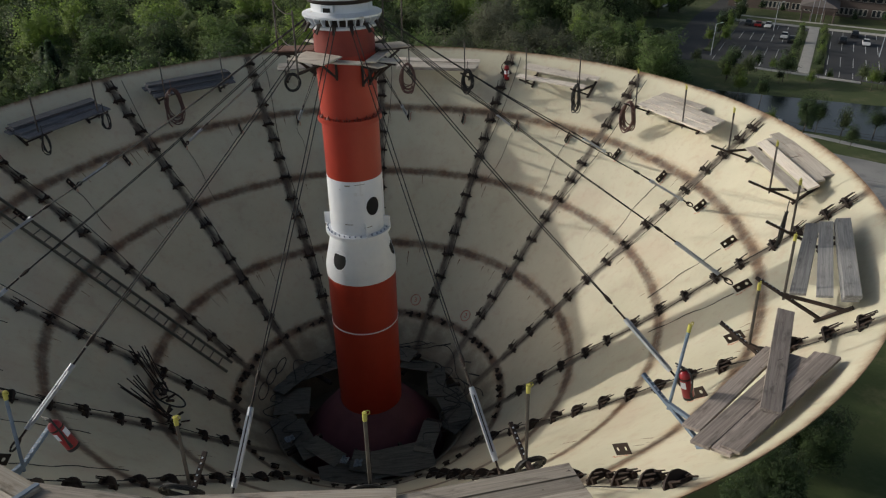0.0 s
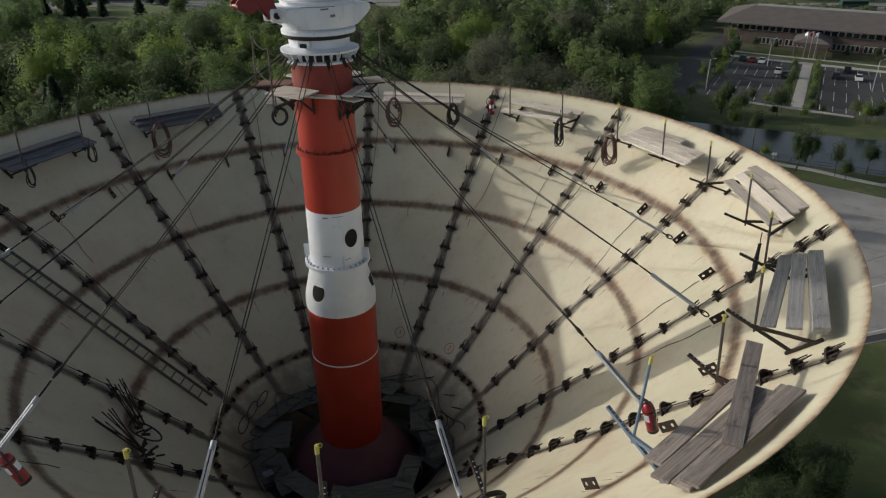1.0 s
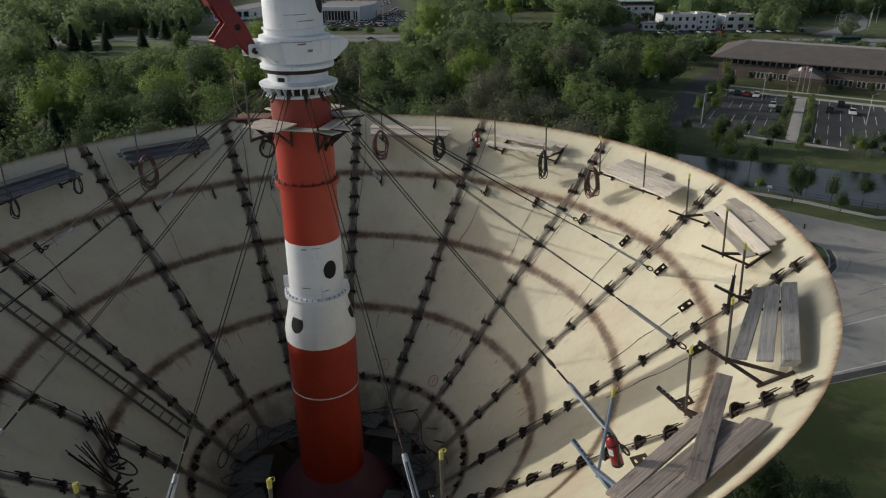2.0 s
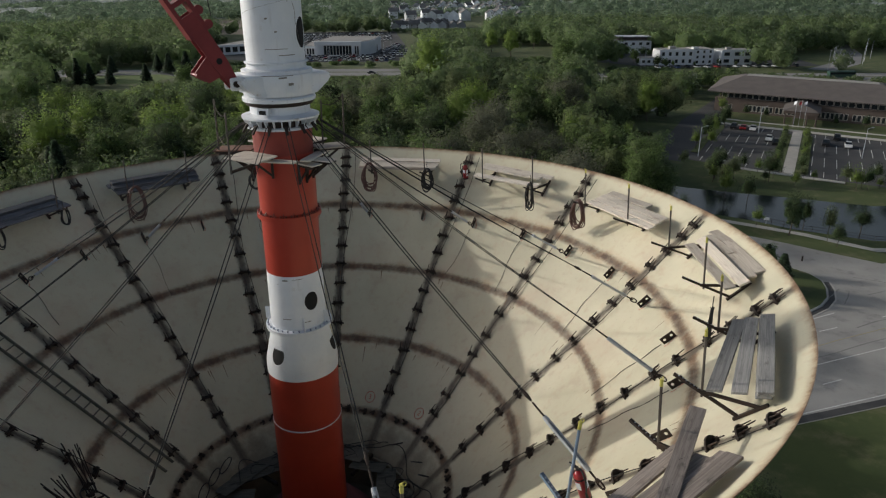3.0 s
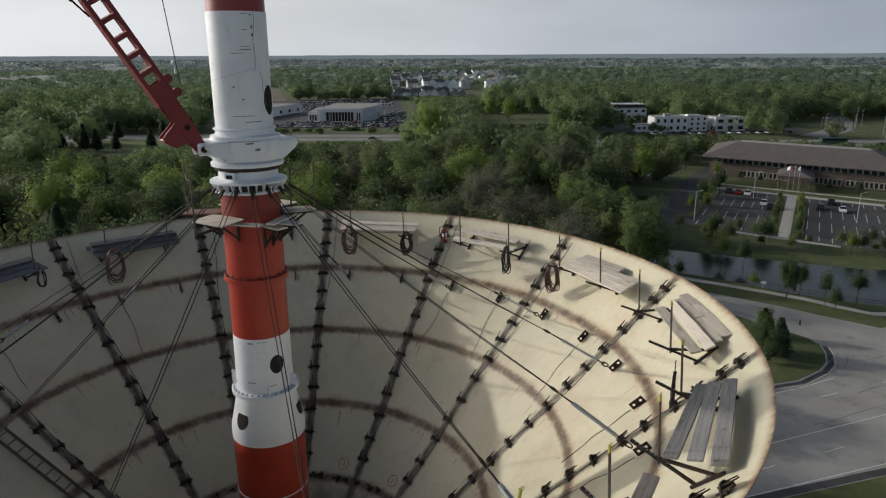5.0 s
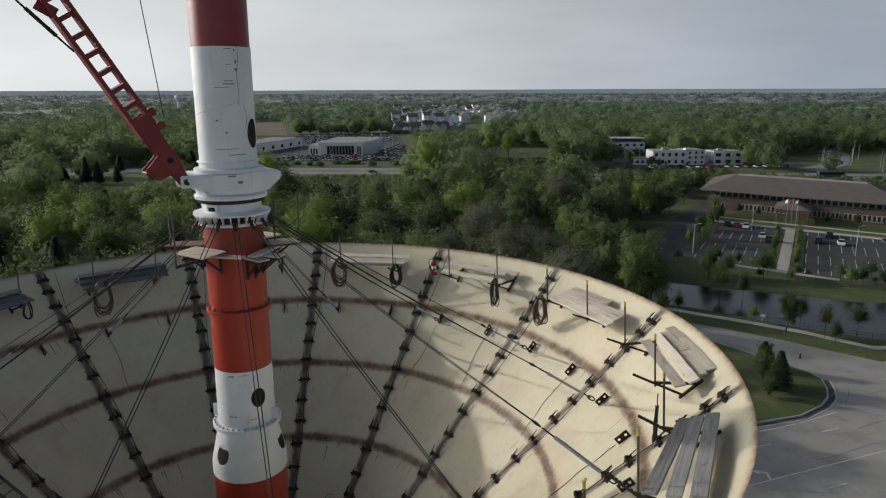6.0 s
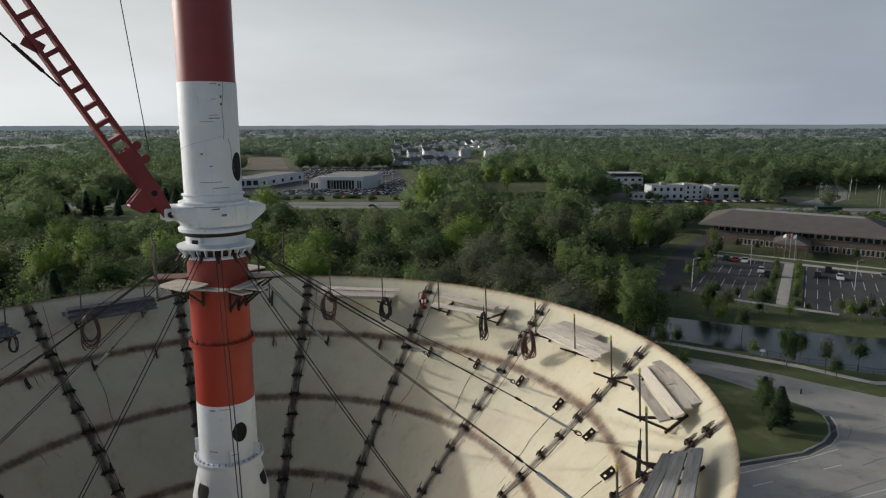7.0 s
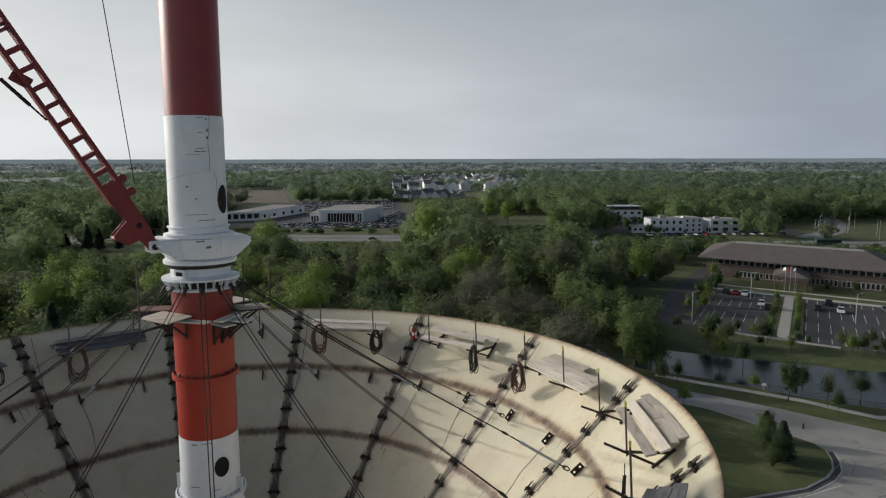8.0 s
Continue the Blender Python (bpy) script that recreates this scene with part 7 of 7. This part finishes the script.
for x, y, h, w in ((-158, 312, 11, 1.3), (-150, 309, 12.5, 1.2), (-143, 312, 10, 1.4), (-134, 309, 9, 1.4), (-125, 310, 12, 1.2), (-119, 308, 10, 1.3), (-112, 311, 8, 1.5), (-97, 313, 9, 1.4), (-139, 344, 9, 1.5), (-133, 352, 8, 1.5), (-126, 356, 9, 1.4), (-104, 358, 9, 1.5), (-97, 352, 10, 1.5), (-152, 338, 11, 1.5), (-88, 350, 11, 1.5), (-160, 330, 12, 1.5), (-146, 332, 10, 1.5)):
    tree(x, y, h, random.randint(0, 1), random.uniform(0, 360), w * 1.35, True)
for x, y, h, k, w in ((158, 344, 4.5, 1, 1.2), (153, 343, 6.5, 7, 1.2), (212, 345, 9, 7, 1.2), (218, 352, 10, 1, 1.2), (187, 343, 4.2, 6, 1.3), (150, 368, 8, 4, 1.3), (158, 405, 7, 1, 1.4), (168, 400, 6, 4, 1.4), (163, 346, 3.2, 0, 1.0), (174, 344, 2.8, 4, 1.0), (188.5, 347, 4, 6, 0.8), (222, 366, 10, 1, 1.1), (148, 357, 4, 1, 1.0), (144, 374, 7, 0, 1.1), (196, 342, 3, 3, 1.1), (184, 402, 8, 0, 1.1), (170, 396, 5, 4, 1.1)):
    tree(x, y, h, k, random.uniform(0, 360), w)
for x, y, h, w in ((58.8, 69.2, 5.4, 2.0), (60.3, 75.6, 4.4, 1.9)):
    tree(x, y, h, 1, random.uniform(0, 360), w, True)
for x, y, h, k, w in ((57.4, 68.0, 4.4, 7, 1.1), (56.0, 66.2, 3.6, 6, 1.3), (59.0, 69.8, 4.2, 4, 1.3), (57.6, 70.4, 4.4, 7, 1.1), (60.4, 75.4, 4.6, 1, 1.0)):
    tree(x, y, h, k, random.uniform(0, 360), w, dense=True)
solid("bollard", rod((68.4, 79.0, 0.0), (68.4, 79.0, 0.85), 0.14, 10, 0.11), M_STEEL_DARK, "short dark bollard at the road edge", "bollard")
rng = random.Random(3)
for b in range(3, 47, 4):
    for a in (15.5, 21.0):
        x, y = lot(a + rng.uniform(-0.3, 0.3), b)
        tree(x, y, rng.uniform(3.4, 4.6), rng.choice((2, 4, 6)), rng.uniform(0, 360), 0.95)
for i in range(58):
    f = rng.random()
    x, y = 60 + 62 * f + rng.uniform(-2, 2), 127 - 20 * f + rng.uniform(-1, 9)
    size, leaf, turn, wide = rng.uniform(2.2, 7.8), rng.choice((0, 2, 3, 4, 6, 7)), rng.uniform(0, 360), rng.uniform(0.7, 1.2)
    if i % 5 in (0, 2):
        tree(x, y, size, leaf, turn, wide)
for a, b, h in ((-5, 12, 6), (-4, 24, 8), (-3.5, 36, 7), (-2, 47, 8), (4, -4, 5), (12, -5, 4), (30, -4, 5), (38, -6, 6), (46, -5, 5), (54, -6, 7), (28, 66, 4), (36, 68, 5), (44, 68, 4.5), (52, 66, 5), (2, 68, 5), (8, 69, 4), (-6, 70, 7), (44, 60, 5), (50, 24, 5), (62, 24, 6), (36, 2, 5)):
    x, y = lot(a, b)
    tree(x, y, h, rng.choice((0, 2, 3, 4, 6)), rng.uniform(0, 360), 0.95)


def inside(p, poly):
    x, y, c = p[0], p[1], False
    for i in range(len(poly)):
        (x0, y0), (x1, y1) = poly[i], poly[i - 1]
        if (y0 > y) != (y1 > y) and x < (x1 - x0) * (y - y0) / (y1 - y0) + x0:
            c = not c
    return c


OPEN = [[(210, 316), (330, 296), (360, 420), (262, 402), (228, 352)], ribbon(ROAD[:5], 2), ROAD, ISLAND, POND, rect(-20, 90, -9, 125), ribbon(HWY, 38), [(-66, 390), (30, 388), (40, 440), (45, 655), (-100, 655), (-118, 450)],
        [(134, 368), (150, 341), (240, 331), (246, 366), (215, 378), (190, 376), (182, 436), (152, 438)], [(-132, 344), (-104, 322), (-96, 366), (-134, 372)], [(66, 404), (112, 398), (128, 420), (125, 492), (80, 492)],
        [(56, 106), (90, 60), (230, 100), (230, 150), (120, 118), (92, 128), (70, 134)], [(40, 58), (90, 76), (80, 100), (44, 104)], [(12, 14), (40, 8), (230, 20), (230, 140), (60, 68), (36, 56), (24, 40), (14, 30)],
        [(-200, 960), (-110, 950), (-70, 650), (-138, 655)], [(10, 700), (150, 700), (150, 850), (10, 850)], [(85, 208), (118, 208), (120, 250), (88, 252)], [(42, 100), (54, 100), (50, 180), (42, 180)]]


def seen(x, y, lo=-36, hi=42):
    a = math.degrees(math.atan2(x - 2, y + 14.5))
    return lo < a < hi


# open lines of sight over low brush: (bearing from, to, nearest ground that shows)
SIGHT = [(25.5, 30.0, 400), (-20.9, -17.8, 335), (-24, -12, 368), (-13, -8, 430), (-7, 3.0, 350), (8.5, 16, 440), (17.2, 19, 318), (19.5, 22.5, 214), (17.5, 30.5, 394), (30.4, 42, 392), (1.5, 9.5, 745), (22.6, 40, 172), (-8, 3.2, 420), (-12, -5, 672)]


def tallest(x, y):
    """How high a tree may stand without hiding the open ground behind it."""
    d, a = math.hypot(x - 3.5, y + 15.3), math.degrees(math.atan2(x - 3.5, y + 15.3))
    return min([99.0] + [40.8 * (1 - d / far) for lo, hi, far in SIGHT if lo < a < hi and d < far])


def kind_at(x, y):
    """Which trees grow where: budding grey stands, fresh yellow-green thickets, mixed woods."""
    d, a = math.hypot(x - 3.5, y + 15.3), math.degrees(math.atan2(x - 3.5, y + 15.3))
    q = rng.random()
    if 4.5 < a < 19 and 85 < d < 172:
        return 5 if q < 0.68 else 3 if q < 0.85 else 6
    if -10 < a < -2 and 80 < d < 195 or 12 < a < 17 and 172 <= d < 215:
        return 0 if q < 0.45 else 2 if q < 0.72 else 4
    if a < -22 and d < 165:
        return 7 if q < 0.5 else 6 if q < 0.7 else 1
    if a < -9:
        return 0 if q < 0.22 else 2 if q < 0.38 else 1 if q < 0.65 else 4 if q < 0.85 else 7
    return rng.choice((1, 4, 3, 6, 7, 0, 2, 5, 3, 1))


made, tries, spots = 0, 0, []
while made < 178 and tries < 60000:
    tries += 1
    y = rng.uniform(20, 235)
    x = rng.uniform(-150, 110)
    d = math.hypot(x - 2, y + 14.5)
    gap = 6.4 + d * 0.026
    if not seen(x, y) or d < 42 or math.hypot(x, y) < 24 or any(inside((x, y), p) for p in OPEN):
        continue
    if any((x - u) ** 2 + (y - v) ** 2 < gap * gap for u, v in spots):
        continue
    top = min(tallest(x, y), rng.uniform(9.5, 16.5))
    if 8 < x < 52 and 26 < y < 78:
        top = min(top, rng.uniform(4, 6))
    if top < 3:
        continue
    spots.append((x, y))
    made += 1
    west = x < -0.28 * y - 6
    spruce = 0.8 if x < -0.42 * (y + 15) and d < 170 else 0.06
    if west and rng.random() < spruce:
        tree(x, y, min(top, 13), rng.randint(0, 1), rng.uniform(0, 360), 1.45, True)
    else:
        tree(x, y, top, kind_at(x, y), rng.uniform(0, 360), rng.uniform(0.95, 1.35) * max(1.0, 10 / top) ** 0.5)


def woods(name, label, d0, d1, n, crown_r, crown_h, quads, size, mat, seed, kind="stuff", lift=0.0, core=3):
    rs = np.random.RandomState(seed)
    cs = []
    while len(cs) < n:
        a, d = math.radians(rs.uniform(-38, 44)), math.sqrt(rs.uniform(d0 * d0, d1 * d1)) if d1 / d0 < 8 else d0 * (d1 / d0) ** rs.uniform(0, 1)
        x, y = 2 + d * math.sin(a), -14.5 + d * math.cos(a)
        if d < 1000 and any(inside((x, y), p) for p in OPEN):
            continue
        if d > 300 and noise.noise(Vector((x * 0.006, y * 0.004, 3))) < (-0.5 if d < 700 else -0.33):
            continue
        big = 0.6 + 0.75 * rs.uniform()
        if 690 < d < 1500 and 1.5 < math.degrees(a) < 13 and rs.uniform() < 0.75:
            big *= 0.5  # garden trees among the houses
        top = tallest(x, y) if d < 750 else 99.0
        if top < min(1.4, crown_h * 0.5):
            continue
        big = min(big, top / (crown_h * 1.2))
        cs.append((x, y, big, lift * max(0.0, (d - d0) / (d1 - d0))))
    cs = np.array(cs)
    tone = np.clip(0.25 + 0.5 * np.array([noise.noise(Vector((p[0] * 0.012, p[1] * 0.012, 0))) for p in cs]) + rs.normal(0, 0.16, n), 0, 1)

    def place(d, k, scale):
        wob = 1 + 0.22 * np.sin(d[:, 0] * 5 + k) * np.cos(d[:, 1] * 6 + 2 * k) + 0.16 * np.sin(d[:, 2] * 8 + 3 * k) * np.sin(d[:, 0] * 7 + 5 * k)
        rad, wide = cs[k, 2] * wob * scale, np.maximum(cs[k, 2], 0.35) * wob * scale
        return np.stack([cs[k, 0] + d[:, 0] * wide * crown_r, cs[k, 1] + d[:, 1] * wide * crown_r, cs[k, 3] + cs[k, 2] * crown_h * 0.45 + d[:, 2] * rad * crown_h * 0.5], 1)

    d0, q0 = cube_sphere(core)
    kc = np.repeat(np.arange(n), len(d0))
    dc = np.tile(d0, (n, 1))
    vc = place(dc, kc, rs.uniform(0.5, 0.78, len(kc)))
    qc = (np.tile(q0, (n, 1)) + np.repeat(np.arange(n) * len(d0), len(q0))[:, None])
    k = np.repeat(np.arange(n), quads)
    m = len(k)
    d = rs.normal(0, 1, (m, 3))
    d[:, 2] = np.abs(d[:, 2]) * 0.9 - 0.25
    d /= np.linalg.norm(d, axis=1, keepdims=True)
    v, q = leaf_tips(place(d, k, rs.uniform(0.82, 1.1, m)), d, size, rs)
    tint = np.concatenate([tone[kc], np.repeat(np.clip(tone[k] + rs.normal(0, 0.06, m), 0, 1), 3)])
    return tagged(new(name, fast_mesh(name, np.concatenate([vc, v]), np.concatenate([halves(qc), q + len(vc)]), mat, tint, np.concatenate([dc + np.array([0, 0, 0.4]) + rs.normal(0, 0.35, dc.shape), soft_normals(d, rs)]))), label, "woods", kind=kind)


# leaf colours turn paler and bluer with distance: haze mixed into the base
M_LEAF_FAR_HAZE = leaf_mat("distant_leaves_hazed", (0.166, 0.242, 0.148), (0.199, 0.278, 0.170), (0.204, 0.253, 0.175), 0.08, 0.15, 0.5)
M_LEAF_WOODS = leaf_mat("woodland_leaves", (0.142, 0.217, 0.085), (0.199, 0.283, 0.106), (0.209, 0.242, 0.138), 0.12, 0.2, 1.4)
M_LEAF_UNDER = leaf_mat("undergrowth_leaves", (0.114, 0.177, 0.058), (0.180, 0.242, 0.080), (0.176, 0.187, 0.106))
M_LEAF_HORIZON_HAZE = leaf_mat("horizon_leaves_hazed", (0.215, 0.265, 0.27), (0.24, 0.285, 0.285), (0.235, 0.275, 0.28), 0.1, 0.08, 0.12)
woods("far_woods", "dense green spring woods beyond the tank", 235, 700, 2150, 7.0, 15, 150, 1.5, M_LEAF_WOODS, 1)
woods("distant_woods", "green woods towards the horizon with haze tinted into the leaves", 680, 1900, 3900, 10.0, 13, 40, 3.0, M_LEAF_FAR_HAZE, 2, core=2)
woods("horizon_woods", "pale woods on the horizon with haze tinted into the leaves", 1850, 4850, 2200, 28, 13, 14, 11, M_LEAF_HORIZON_HAZE, 4, "stuff", 8.0, core=2)
# closed canopy under the distant crowns
def canopy_sheet(d0, d1, na, nd, mat):
    vs, fs = [], []
    for i in range(nd + 1):
        d = d0 * (d1 / d0) ** (i / nd)
        for j in range(na + 1):
            a = radians(-42 + 90 * j / na)
            x, y = 2 + d * math.sin(a), -14.5 + d * math.cos(a)
            z = 5.0 + 2.5 * min(1.0, (d - d0) / 900) + 3.0 * noise.noise(Vector((x * 0.02, y * 0.02, 1))) + 3 * noise.noise(Vector((x * 0.004, y * 0.004, 5))) + 7.0 * max(0.0, (d - 1900) / 3000)
            vs.append((x, y, -0.2 if i == 0 else z))
    for i in range(nd):
        for j in range(na):
            k = i * (na + 1) + j
            fs.append((k, k + 1, k + na + 2, k + na + 1))
    me = bpy.data.meshes.new("canopy")
    me.from_pydata(vs, [], fs)
    me.materials.append(mat)
    for f in me.polygons:
        f.use_smooth = True
        f.flip()
    return me


# canopy colour also carries the distance haze
M_CANOPY_HAZE = surface("distant_canopy_hazed", (0.19, 0.235, 0.21), (0.25, 0.285, 0.265), 0.95, 0, 0.01, 0.06, 2.0)
tagged(new("distant_canopy_hazed", canopy_sheet(1050, 4900, 300, 80, M_CANOPY_HAZE)), "closed green canopy of distant woods with haze in its colour", "woods", kind="stuff")
# blue hills on the skyline, five kilometres off; emission stands in for their haze
m, n, l, p = nodes_of("hazed_glow_hills")
hill_glow = mix(n, l, noise_of(n, l, 0.004, 4), (0.115, 0.145, 0.16), (0.145, 0.175, 0.187))
l.new(hill_glow, p.inputs["Emission Color"])
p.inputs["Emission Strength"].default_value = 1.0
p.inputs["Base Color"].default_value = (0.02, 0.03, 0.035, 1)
bm = bmesh.new()
crest = []
for i in range(181):
    a = radians(-45 + 0.5 * i)
    x, y = 2 + 4920 * math.sin(a), -14.5 + 4920 * math.cos(a)
    z = 45 + 3 * noise.noise(Vector((i * 0.035, 2, 0))) + 1.5 * noise.noise(Vector((i * 0.3, 7, 0)))
    crest.append([bm.verts.new((x, y, 0)), bm.verts.new((x, y, z)), bm.verts.new((x * 1.01, y * 1.01, z - 6))])
for u, v in zip(crest, crest[1:]):
    for j in range(2):
        bm.faces.new((u[j], v[j], v[j + 1], u[j + 1]))
tagged(new("backdrop", mesh_of("backdrop", bm, m)), "pale blue wooded hills along the skyline, hazed and self-lit", "hills", kind="structure")
# undergrowth between the nearer trees
woods("undergrowth", "young green trees and brush filling the woods", 45, 330, 1500, 4.3, 9.5, 150, 0.75, M_LEAF_UNDER, 6, core=3)
